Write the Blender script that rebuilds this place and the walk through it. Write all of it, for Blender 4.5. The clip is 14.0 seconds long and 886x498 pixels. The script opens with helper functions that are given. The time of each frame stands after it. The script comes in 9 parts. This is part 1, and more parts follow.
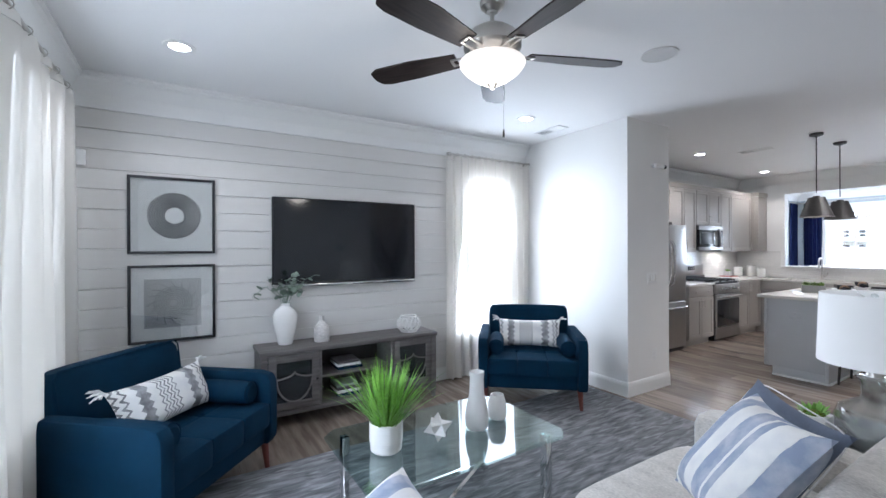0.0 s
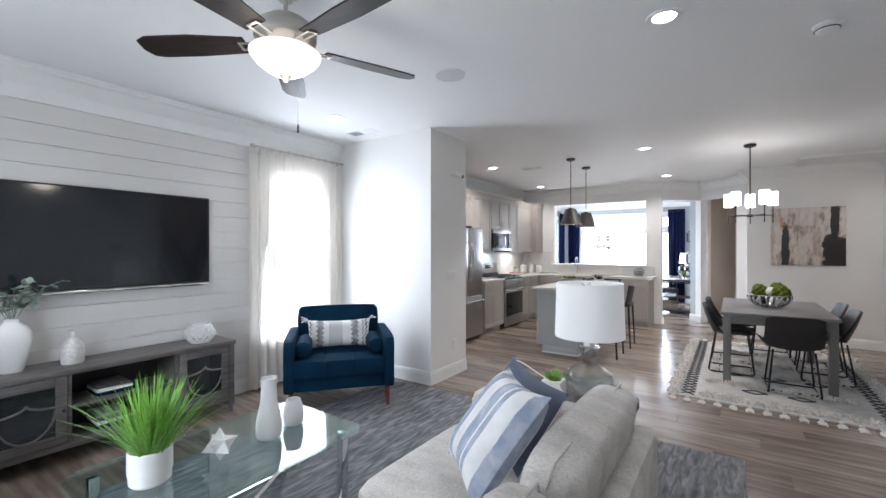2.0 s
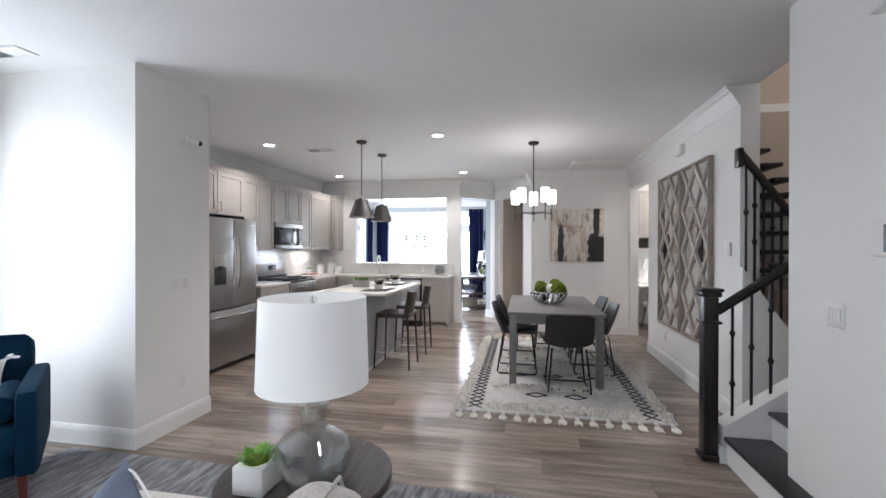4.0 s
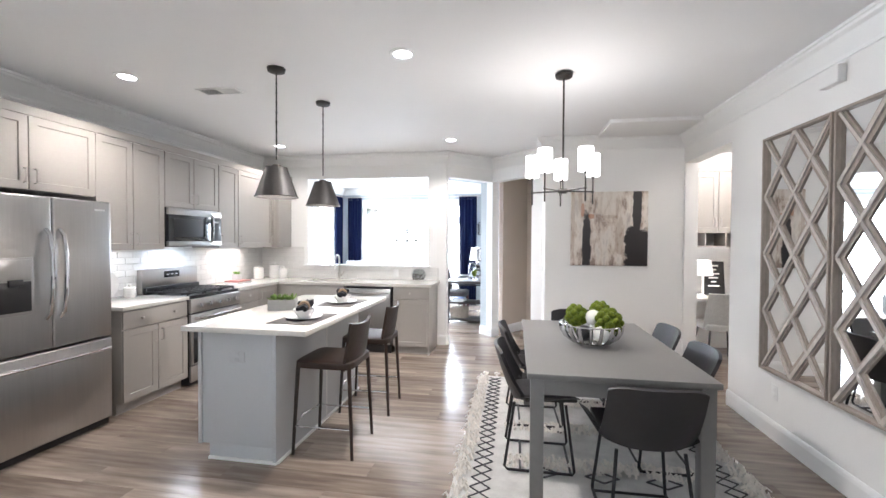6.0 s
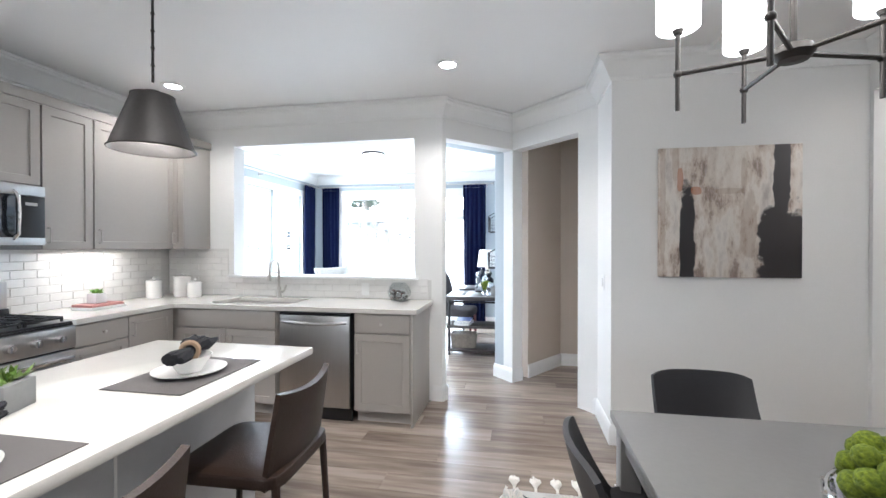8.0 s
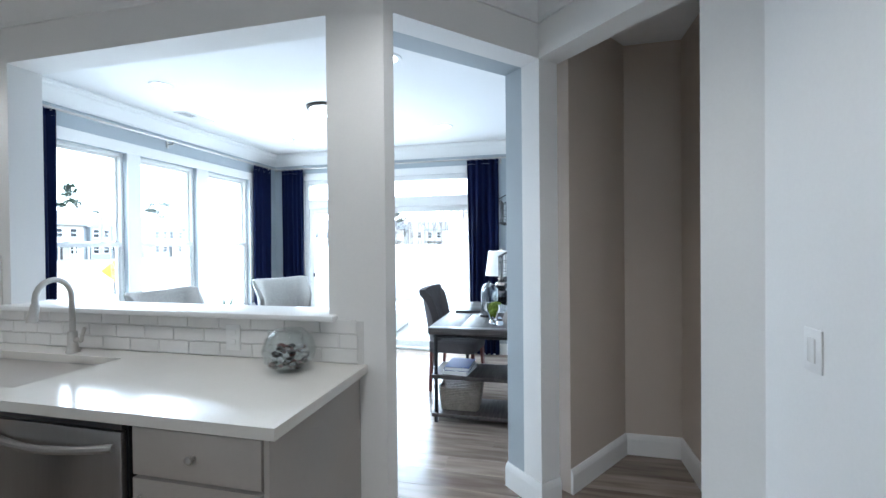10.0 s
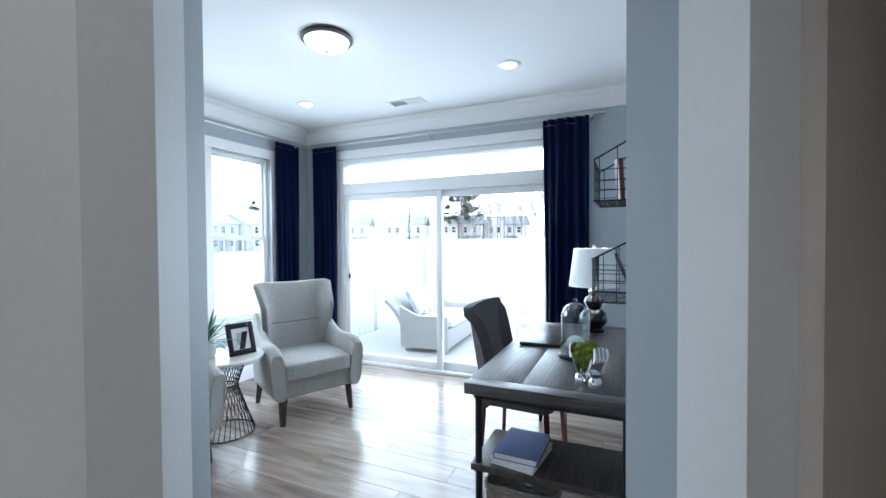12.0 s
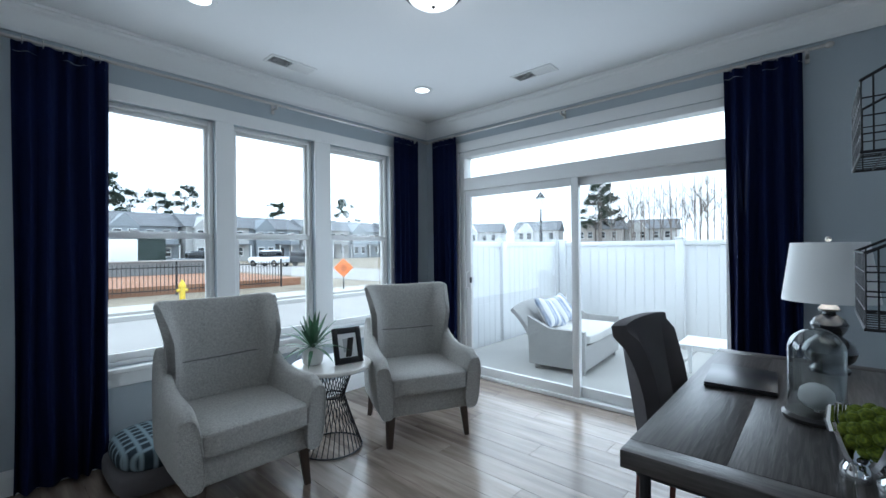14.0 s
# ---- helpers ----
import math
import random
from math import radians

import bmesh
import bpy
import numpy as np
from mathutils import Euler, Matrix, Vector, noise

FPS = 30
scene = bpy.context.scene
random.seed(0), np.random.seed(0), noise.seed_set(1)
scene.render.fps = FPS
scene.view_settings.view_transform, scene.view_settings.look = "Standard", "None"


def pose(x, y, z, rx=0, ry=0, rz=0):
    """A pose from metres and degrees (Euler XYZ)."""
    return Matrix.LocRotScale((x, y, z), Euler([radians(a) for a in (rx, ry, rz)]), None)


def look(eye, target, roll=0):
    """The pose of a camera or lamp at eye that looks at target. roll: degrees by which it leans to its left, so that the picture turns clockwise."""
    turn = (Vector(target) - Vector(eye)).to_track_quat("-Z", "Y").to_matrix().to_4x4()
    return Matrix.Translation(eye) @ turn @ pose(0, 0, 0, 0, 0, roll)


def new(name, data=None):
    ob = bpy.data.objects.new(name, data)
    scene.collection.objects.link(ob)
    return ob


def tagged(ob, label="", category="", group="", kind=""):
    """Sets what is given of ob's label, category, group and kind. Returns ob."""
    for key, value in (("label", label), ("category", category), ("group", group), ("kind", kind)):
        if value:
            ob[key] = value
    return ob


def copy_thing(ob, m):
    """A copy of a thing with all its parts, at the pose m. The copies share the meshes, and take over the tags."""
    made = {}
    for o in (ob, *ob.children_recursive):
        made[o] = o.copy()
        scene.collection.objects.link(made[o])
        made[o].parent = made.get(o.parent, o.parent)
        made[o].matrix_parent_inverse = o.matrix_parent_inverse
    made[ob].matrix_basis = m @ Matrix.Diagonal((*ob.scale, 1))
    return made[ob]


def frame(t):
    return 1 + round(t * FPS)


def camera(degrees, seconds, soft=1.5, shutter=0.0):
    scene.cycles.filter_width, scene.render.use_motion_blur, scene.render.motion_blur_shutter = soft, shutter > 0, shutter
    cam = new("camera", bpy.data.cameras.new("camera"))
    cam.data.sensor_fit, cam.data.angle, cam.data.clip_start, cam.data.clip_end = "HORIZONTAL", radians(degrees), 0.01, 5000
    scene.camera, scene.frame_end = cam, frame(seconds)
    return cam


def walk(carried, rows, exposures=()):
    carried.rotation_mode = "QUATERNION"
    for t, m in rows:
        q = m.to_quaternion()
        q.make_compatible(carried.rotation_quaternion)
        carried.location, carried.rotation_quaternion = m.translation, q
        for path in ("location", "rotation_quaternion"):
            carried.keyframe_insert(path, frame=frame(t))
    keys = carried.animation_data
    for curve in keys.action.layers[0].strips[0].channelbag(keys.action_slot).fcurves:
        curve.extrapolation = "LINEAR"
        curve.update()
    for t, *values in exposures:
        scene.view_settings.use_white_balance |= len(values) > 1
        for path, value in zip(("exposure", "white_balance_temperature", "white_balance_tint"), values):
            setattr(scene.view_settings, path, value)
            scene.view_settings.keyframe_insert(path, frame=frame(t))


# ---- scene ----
cam = camera(93.2, 14.0)
PATH = [
    (0, (0.123, 0.013, 1.461), (-1.576, 1.068, 1.457), -0.2),
    (0.5, (0.127, 0.019, 1.448), (-1.44, 1.263, 1.447), -0.1),
    (1, (0.179, 0.048, 1.44), (-1.257, 1.441, 1.444), -0.1),
    (1.5, (0.23, 0.095, 1.431), (-1.067, 1.617, 1.438), -0.1),
    (2, (0.245, 0.112, 1.451), (-0.894, 1.756, 1.45), -0.0),
    (2.5, (0.27, 0.229, 1.438), (-0.663, 1.998, 1.436), 0.0),
    (3, (0.269, 0.426, 1.463), (-0.402, 2.31, 1.455), 0.1),
    (3.5, (0.309, 0.776, 1.431), (-0.143, 2.724, 1.426), 0.0),
    (3.7, (0.305, 0.939, 1.428), (-0.095, 2.898, 1.424), -0.0),
    (5.8, (0.099, 3.04, 1.478), (-0.236, 5.011, 1.447), 0.2),
    (6, (0.063, 3.247, 1.48), (-0.274, 5.218, 1.443), 0.3),
    (6.5, (-0.035, 3.763, 1.458), (-0.371, 5.734, 1.43), 0.2),
    (7, (-0.091, 4.289, 1.435), (-0.439, 6.258, 1.415), 0.3),
    (7.5, (-0.143, 4.825, 1.419), (-0.506, 6.792, 1.407), 0.1),
    (8, (-0.213, 5.39, 1.411), (-0.571, 7.358, 1.397), 0.0),
    (8.5, (-0.236, 5.948, 1.422), (-0.612, 7.913, 1.406), -0.1),
    (9, (-0.252, 6.496, 1.412), (-0.652, 8.456, 1.402), 0.0),
    (9.2, (-0.251, 6.705, 1.418), (-0.663, 8.662, 1.407), -0.2),
    (11.3, (-0.368, 8.523, 1.409), (-1.001, 10.42, 1.375), -0.2),
    (11.5, (-0.39, 8.64, 1.407), (-1.071, 10.52, 1.373), -0.2),
    (12, (-0.46, 8.925, 1.411), (-1.28, 10.749, 1.372), -0.4),
    (12.5, (-0.506, 9.157, 1.342), (-1.502, 10.891, 1.335), -0.4),
    (13, (-0.596, 9.307, 1.329), (-1.749, 10.941, 1.325), -0.5),
    (13.5, (-0.677, 9.424, 1.337), (-1.939, 10.975, 1.332), -0.5),
    (14, (-0.725, 9.474, 1.34), (-2.065, 10.959, 1.339), -0.6),
]
walk(cam, [(t, look(eye, target, roll)) for t, eye, target, roll in PATH],
     [(0.0, 0.84, 5560, 12), (1.0, 0.97, 5700, 12), (3.5, 0.9, 5850, 13), (5.8, 1.56, 5880, 12), (7.5, 1.42, 5780, 11), (9.0, 0.82, 5380, 6),
      (11.5, -0.15, 5350, 6), (12.5, -0.5, 5350, 7), (14.0, -1.3, 5450, 6)])

# ---------- world, sun, large lights ----------
world = bpy.data.worlds.new("world")
scene.world = world
world.use_nodes = True
wn = world.node_tree.nodes
sky = wn.new("ShaderNodeTexSky")
sky.sky_type = "NISHITA"
sky.sun_disc = False
sky.sun_elevation = radians(38)
sky.sun_rotation = radians(-40)
sky.air_density, sky.dust_density, sky.ozone_density = 1.0, 6.0, 1.0
over = wn.new("ShaderNodeMix")
over.data_type = "RGBA"
over.inputs[0].default_value = 0.8
over.inputs[7].default_value = (29.0, 30.0, 31.5, 1)
world.node_tree.links.new(sky.outputs[0], over.inputs[6])
world.node_tree.links.new(over.outputs[2], wn["Background"].inputs[0])
wn["Background"].inputs[1].default_value = 0.25

sun_data = bpy.data.lights.new("sun", "SUN")
sun_data.energy, sun_data.angle, sun_data.color = 2.2, radians(15), (1.0, 0.97, 0.93)
sun = new("sun", sun_data)
sun.matrix_world = look((-6, 4, 8), (0, 8, 0))


def area_light(name, eye, target, sx, sy, watts, color):
    d = bpy.data.lights.new(name, "AREA")
    d.shape, d.size, d.size_y, d.energy, d.color = "RECTANGLE", sx, sy, watts, color
    o = new(name, d)
    o.matrix_world = look(eye, target)
    return o


DAY = (0.90, 0.96, 1.0)
area_light("front_window_daylight", (-1.9, -0.62, 1.45), (-1.9, 3, 1.35), 2.5, 1.7, 25, DAY)
area_light("side_window_daylight", (-3.70, 2.98, 1.4), (0, 2.7, 1.2), 0.75, 1.8, 14, DAY)
area_light("sunroom_window_daylight", (-3.98, 11.15, 1.5), (0, 11.1, 1.2), 2.3, 1.6, 30, DAY)
area_light("slider_daylight", (-2.2, 12.88, 1.2), (-2.2, 9, 0.9), 2.3, 2.1, 40, DAY)


def point_light(name, p, watts, color, r=0.05):
    d = bpy.data.lights.new(name, "POINT")
    d.energy, d.color, d.shadow_soft_size = watts, color, r
    o = new(name, d)
    o.location = p
    return o


def spot_light(name, p, watts, color):
    d = bpy.data.lights.new(name, "SPOT")
    d.energy, d.color, d.shadow_soft_size, d.spot_size, d.spot_blend = watts, color, 0.06, radians(140), 0.6
    o = new(name, d)
    o.location = p
    return o


# ---------- materials ----------
def mat(name, color, rough=0.5, metal=0.0, vary=0.06, scale=6.0, fine=60.0, bump=0.05, stretch=(1, 1, 1), spec=0.5,
        coat=0.0, sheen=0.0, island=0.0, coords="Object"):
    """Principled surface with variation at two scales and a fine relief."""
    m = bpy.data.materials.new(name)
    m.use_nodes = True
    nt = m.node_tree
    n, l = nt.nodes, nt.links
    b = n["Principled BSDF"]
    b.inputs["Roughness"].default_value = rough
    b.inputs["Metallic"].default_value = metal
    b.inputs["Specular IOR Level"].default_value = spec
    b.inputs["Coat Weight"].default_value = coat
    b.inputs["Sheen Weight"].default_value = sheen
    tc = n.new("ShaderNodeTexCoord")
    mp = n.new("ShaderNodeMapping")
    mp.inputs["Scale"].default_value = stretch
    l.new(tc.outputs[coords], mp.inputs[0])
    big, small = n.new("ShaderNodeTexNoise"), n.new("ShaderNodeTexNoise")
    big.inputs["Scale"].default_value, small.inputs["Scale"].default_value = scale, fine
    big.inputs["Detail"].default_value = 4
    small.inputs["Detail"].default_value = 3
    l.new(mp.outputs[0], big.inputs["Vector"])
    l.new(mp.outputs[0], small.inputs["Vector"])
    add = n.new("ShaderNodeMath")
    add.operation = "ADD"
    l.new(big.outputs[0], add.inputs[0])
    l.new(small.outputs[0], add.inputs[1])
    last = add.outputs[0]
    if island:
        info = n.new("ShaderNodeObjectInfo")
        mul = n.new("ShaderNodeMath")
        mul.operation = "MULTIPLY_ADD"
        mul.inputs[1].default_value = island
        l.new(info.outputs["Random"], mul.inputs[0])
        l.new(last, mul.inputs[2])
        last = mul.outputs[0]
    rng = n.new("ShaderNodeMapRange")
    rng.inputs["From Min"].default_value, rng.inputs["From Max"].default_value = 0.6, 1.4 + island
    rng.inputs["To Min"].default_value, rng.inputs["To Max"].default_value = 1 - vary, 1 + vary
    l.new(last, rng.inputs[0])
    mix = n.new("ShaderNodeVectorMath")
    mix.operation = "SCALE"
    mix.inputs[0].default_value = color
    l.new(rng.outputs[0], mix.inputs["Scale"])
    l.new(mix.outputs[0], b.inputs["Base Color"])
    if bump:
        bp = n.new("ShaderNodeBump")
        bp.inputs["Strength"].default_value = bump
        bp.inputs["Distance"].default_value = 0.01
        l.new(small.outputs[0], bp.inputs["Height"])
        l.new(bp.outputs[0], b.inputs["Normal"])
    return m


def ramp_mat(name, stops, rough=0.5, scale=3.0, stretch=(1, 1, 1), detail=6, bump=0.1, kind="noise", distortion=0.0, rand=0.0, spec=0.5):
    """Surface whose colour runs along a noise or wave pattern."""
    m = bpy.data.materials.new(name)
    m.use_nodes = True
    n, l = m.node_tree.nodes, m.node_tree.links
    b = n["Principled BSDF"]
    b.inputs["Roughness"].default_value = rough
    b.inputs["Specular IOR Level"].default_value = spec
    tc, mp = n.new("ShaderNodeTexCoord"), n.new("ShaderNodeMapping")
    mp.inputs["Scale"].default_value = stretch
    l.new(tc.outputs["Object"], mp.inputs[0])
    if rand:
        info = n.new("ShaderNodeObjectInfo")
        mu = n.new("ShaderNodeMath")
        mu.operation = "MULTIPLY"
        mu.inputs[1].default_value = 37.0
        l.new(info.outputs["Random"], mu.inputs[0])
        l.new(mu.outputs[0], mp.inputs["Location"])
    if kind == "wave":
        tex = n.new("ShaderNodeTexWave")
        tex.inputs["Distortion"].default_value = distortion
        tex.inputs["Detail"].default_value = detail
    else:
        tex = n.new("ShaderNodeTexNoise")
        tex.inputs["Detail"].default_value = detail
        tex.inputs["Distortion"].default_value = distortion
    tex.inputs["Scale"].default_value = scale
    l.new(mp.outputs[0], tex.inputs["Vector"])
    fac = tex.outputs["Fac"] if kind == "wave" else tex.outputs[0]
    if rand:
        ad = n.new("ShaderNodeMath")
        ad.operation = "MULTIPLY_ADD"
        ad.inputs[1].default_value = rand
        l.new(info.outputs["Random"], ad.inputs[0])
        l.new(fac, ad.inputs[2])
        sb = n.new("ShaderNodeMath")
        sb.operation = "SUBTRACT"
        sb.inputs[1].default_value = rand / 2
        l.new(ad.outputs[0], sb.inputs[0])
        fac2 = sb.outputs[0]
    else:
        fac2 = fac
    cr = n.new("ShaderNodeValToRGB")
    e = cr.color_ramp.elements
    while len(e) < len(stops):
        e.new(0.5)
    for el, (p, c) in zip(e, stops):
        el.position, el.color = p, (*c, 1)
    l.new(fac2, cr.inputs[0])
    l.new(cr.outputs[0], b.inputs["Base Color"])
    if bump:
        bp = n.new("ShaderNodeBump")
        bp.inputs["Strength"].default_value = bump
        bp.inputs["Distance"].default_value = 0.005
        l.new(fac, bp.inputs["Height"])
        l.new(bp.outputs[0], b.inputs["Normal"])
    return m


def glow(name, color, strength):
    m = bpy.data.materials.new(name)
    m.use_nodes = True
    b = m.node_tree.nodes["Principled BSDF"]
    b.inputs["Base Color"].default_value = (0.85, 0.85, 0.83, 1)
    b.inputs["Emission Color"].default_value = (*color, 1)
    b.inputs["Emission Strength"].default_value = strength
    return m


def glass(name, color=(1, 1, 1), rough=0.0, ior=1.45):
    m = bpy.data.materials.new(name)
    m.use_nodes = True
    b = m.node_tree.nodes["Principled BSDF"]
    b.inputs["Base Color"].default_value = (*color, 1)
    b.inputs["Transmission Weight"].default_value = 1.0
    b.inputs["Roughness"].default_value = rough
    b.inputs["IOR"].default_value = ior
    return m


def thin_glass(name, tint=(0.97, 0.99, 0.98), gloss=0.04):
    """Window pane: see-through with a faint mirror."""
    m = bpy.data.materials.new(name)
    m.use_nodes = True
    n, l = m.node_tree.nodes, m.node_tree.links
    n.remove(n["Principled BSDF"])
    tr, gl, mx = n.new("ShaderNodeBsdfTransparent"), n.new("ShaderNodeBsdfGlossy"), n.new("ShaderNodeMixShader")
    tr.inputs[0].default_value = (*tint, 1)
    gl.inputs["Roughness"].default_value = 0.0
    mx.inputs[0].default_value = gloss
    l.new(tr.outputs[0], mx.inputs[1])
    l.new(gl.outputs[0], mx.inputs[2])
    l.new(mx.outputs[0], n["Material Output"].inputs[0])
    return m


def edge_glass(name, tint=(0.93, 0.95, 0.95)):
    """Thin blown glass: clear, glossier towards its edges."""
    m = thin_glass(name, tint, 0.1)
    n, l = m.node_tree.nodes, m.node_tree.links
    lw = n.new("ShaderNodeLayerWeight")
    lw.inputs[0].default_value = 0.25
    rng = n.new("ShaderNodeMapRange")
    rng.inputs["To Min"].default_value, rng.inputs["To Max"].default_value = 0.04, 0.6
    l.new(lw.outputs["Facing"], rng.inputs[0])
    l.new(rng.outputs[0], n["Mix Shader"].inputs[0])
    return m


def sheer(name, color, through_part, glowing=0.65):
    m = bpy.data.materials.new(name)
    m.use_nodes = True
    n, l = m.node_tree.nodes, m.node_tree.links
    n.remove(n["Principled BSDF"])
    df, tl, tp = n.new("ShaderNodeBsdfDiffuse"), n.new("ShaderNodeBsdfTranslucent"), n.new("ShaderNodeBsdfTransparent")
    m1, m2 = n.new("ShaderNodeMixShader"), n.new("ShaderNodeMixShader")
    weave = n.new("ShaderNodeTexNoise")
    weave.inputs["Scale"].default_value = 300
    df.inputs[0].default_value = tl.inputs[0].default_value = (*color, 1)
    m1.inputs[0].default_value = glowing
    rng = n.new("ShaderNodeMapRange")
    rng.inputs["To Min"].default_value, rng.inputs["To Max"].default_value = through_part * 0.8, through_part * 1.2
    l.new(weave.outputs[0], rng.inputs[0])
    l.new(rng.outputs[0], m2.inputs[0])
    l.new(df.outputs[0], m1.inputs[1])
    l.new(tl.outputs[0], m1.inputs[2])
    l.new(m1.outputs[0], m2.inputs[1])
    l.new(tp.outputs[0], m2.inputs[2])
    l.new(m2.outputs[0], n["Material Output"].inputs[0])
    return m


WALL = mat("wall_paint", (0.81, 0.805, 0.79), 0.6, vary=0.02, scale=1.5, fine=90, bump=0.03)
BEIGE = mat("hall_paint", (0.55, 0.48, 0.41), 0.6, vary=0.02, scale=1.5, fine=90, bump=0.03)
BLUEWALL = mat("sunroom_paint", (0.40, 0.445, 0.48), 0.6, vary=0.02, scale=1.5, fine=90, bump=0.03)
CEIL = mat("ceiling_paint", (0.84, 0.84, 0.84), 0.7, vary=0.015, scale=2, fine=140, bump=0.04)
TRIM = mat("trim_paint", (0.80, 0.80, 0.79), 0.35, vary=0.015, scale=3, fine=50, bump=0.01)
SHIP = mat("shiplap_paint", (0.66, 0.645, 0.625), 0.5, vary=0.03, scale=2, fine=40, bump=0.03, stretch=(1, 0.15, 1), island=0.2)
PLANK = ramp_mat("floor_plank", [(0.25, (0.165, 0.127, 0.101)), (0.5, (0.268, 0.216, 0.176)), (0.75, (0.385, 0.323, 0.272))], 0.2, 2.2,
                 (1, 9, 1), 8, 0.06, rand=0.35)
SUBFLOOR = mat("subfloor", (0.12, 0.09, 0.07), 0.8, bump=0.1)
CAB = mat("cabinet_paint", (0.395, 0.37, 0.34), 0.4, vary=0.025, scale=4, fine=60, bump=0.01)
ISL = mat("island_paint", (0.50, 0.515, 0.53), 0.45, vary=0.025, scale=4, fine=60, bump=0.01)
QUARTZ = mat("white_quartz", (0.70, 0.68, 0.635), 0.12, vary=0.03, scale=9, fine=160, bump=0.0)
STEEL = mat("brushed_steel", (0.46, 0.45, 0.44), 0.28, 1.0, 0.06, 3, 90, 0.04, (1, 1, 0.04))
CHROME = mat("chrome", (0.78, 0.78, 0.79), 0.08, 1.0, 0.03, 4, 40, 0.0)
NICKEL = mat("satin_nickel", (0.55, 0.53, 0.50), 0.3, 1.0, 0.04, 6, 80, 0.01)
BLACK = mat("black_plastic", (0.015, 0.015, 0.017), 0.3, vary=0.1, bump=0.0)
IRON = mat("black_iron", (0.018, 0.018, 0.02), 0.45, 0.3, 0.15, 12, 90, 0.05)
BLACKWOOD = mat("black_stained_wood", (0.016, 0.014, 0.014), 0.28, vary=0.2, scale=6, fine=40, bump=0.04, stretch=(1, 1, 0.1))
BRONZE = mat("dark_bronze", (0.055, 0.05, 0.046), 0.4, 0.7, 0.12, 8, 60, 0.03)
SHADEGREY = mat("grey_metal_shade", (0.045, 0.042, 0.04), 0.5, 0.2, 0.15, 9, 80, 0.05)
NAVY = mat("navy_upholstery", (0.003, 0.023, 0.050), 0.85, vary=0.3, scale=5, fine=420, bump=0.25, sheen=0.0, spec=0.12)
LINEN = mat("beige_linen", (0.60, 0.57, 0.53), 0.9, vary=0.34, scale=9, fine=170, bump=0.35, sheen=0.1, stretch=(0.45, 1, 1))
OATMEAL = mat("oatmeal_fabric", (0.42, 0.41, 0.385), 0.9, vary=0.34, scale=90, fine=260, bump=0.7, sheen=0.05)
GREYFAB = mat("grey_fabric", (0.085, 0.076, 0.080), 0.9, vary=0.2, scale=6, fine=350, bump=0.3, sheen=0.08)
NAVYCUR = mat("navy_curtain_cloth", (0.0025, 0.006, 0.034), 0.9, vary=0.2, scale=4, fine=300, bump=0.15, sheen=0.0, spec=0.15)
SHEERW = sheer("sheer_white_cloth", (0.97, 0.95, 0.92), 0.10, 0.6)
LINENW = sheer("dense_white_cloth", (0.80, 0.78, 0.74), 0.03, 0.17)
REDWOOD = mat("red_brown_wood", (0.12, 0.03, 0.022), 0.35, vary=0.2, scale=8, fine=60, stretch=(1, 1, 0.1))
GREYWOOD = ramp_mat("grey_washed_wood", [(0.3, (0.085, 0.076, 0.073)), (0.7, (0.165, 0.15, 0.144))], 0.5, 3.0, (1.2, 14, 14), 6, 0.15)
GREYWOODX = ramp_mat("grey_oak", [(0.3, (0.022, 0.017, 0.016)), (0.7, (0.085, 0.07, 0.064))], 0.42, 3.0, (22, 1.5, 22), 7, 0.25, distortion=0.6)
TABLEPAINT = mat("grey_table_paint", (0.19, 0.185, 0.18), 0.35, vary=0.05, scale=3, fine=50, bump=0.02)
LEATHER_G = mat("charcoal_leather", (0.020, 0.019, 0.021), 0.48, vary=0.2, scale=9, fine=160, bump=0.15)
LEATHER_B = mat("brown_leather", (0.026, 0.013, 0.008), 0.45, vary=0.2, scale=9, fine=160, bump=0.15)
CERAMIC = mat("white_ceramic", (0.80, 0.79, 0.77), 0.25, vary=0.02, scale=9, fine=70, bump=0.01)
MATTEW = mat("matte_white", (0.80, 0.79, 0.78), 0.6, vary=0.03, scale=9, fine=70, bump=0.03)
GRASS = mat("grass_blade", (0.21, 0.43, 0.065), 0.5, vary=0.35, scale=20, fine=60, bump=0.0)
MOSS = ramp_mat("moss", [(0.3, (0.045, 0.075, 0.002)), (0.7, (0.19, 0.24, 0.010))], 0.9, 120, bump=0.9)
LEAF = mat("grey_green_leaf", (0.25, 0.31, 0.25), 0.6, vary=0.25, scale=20, fine=60, bump=0.05)
SUCC = mat("succulent_leaf", (0.05, 0.13, 0.06), 0.5, vary=0.3, scale=14, fine=60, bump=0.05)
PANE = thin_glass("window_pane")
CLEAR = edge_glass("clear_glass")
TABGLASS = thin_glass("table_glass", (0.80, 0.90, 0.89), 0.16)
SCREEN = mat("tv_screen", (0.010, 0.012, 0.016), 0.12, vary=0.05, bump=0.0, coat=0.3)
MIRROR = mat("mirror", (0.86, 0.87, 0.87), 0.015, 1.0, 0.0, bump=0.0)
SHADEW = glow("white_lamp_shade", (1.0, 0.97, 0.93), 0.08)
SHADELIT = glow("lit_glass_shade", (1.0, 0.94, 0.86), 2.4)
CANLIT = glow("lit_downlight", (1.0, 0.96, 0.90), 14.0)
CONCRETE = mat("concrete", (0.42, 0.41, 0.39), 0.85, vary=0.1, scale=2, fine=60, bump=0.1)
VINYL = mat("white_vinyl", (0.84, 0.85, 0.86), 0.4, vary=0.02, scale=2, fine=40, bump=0.01)


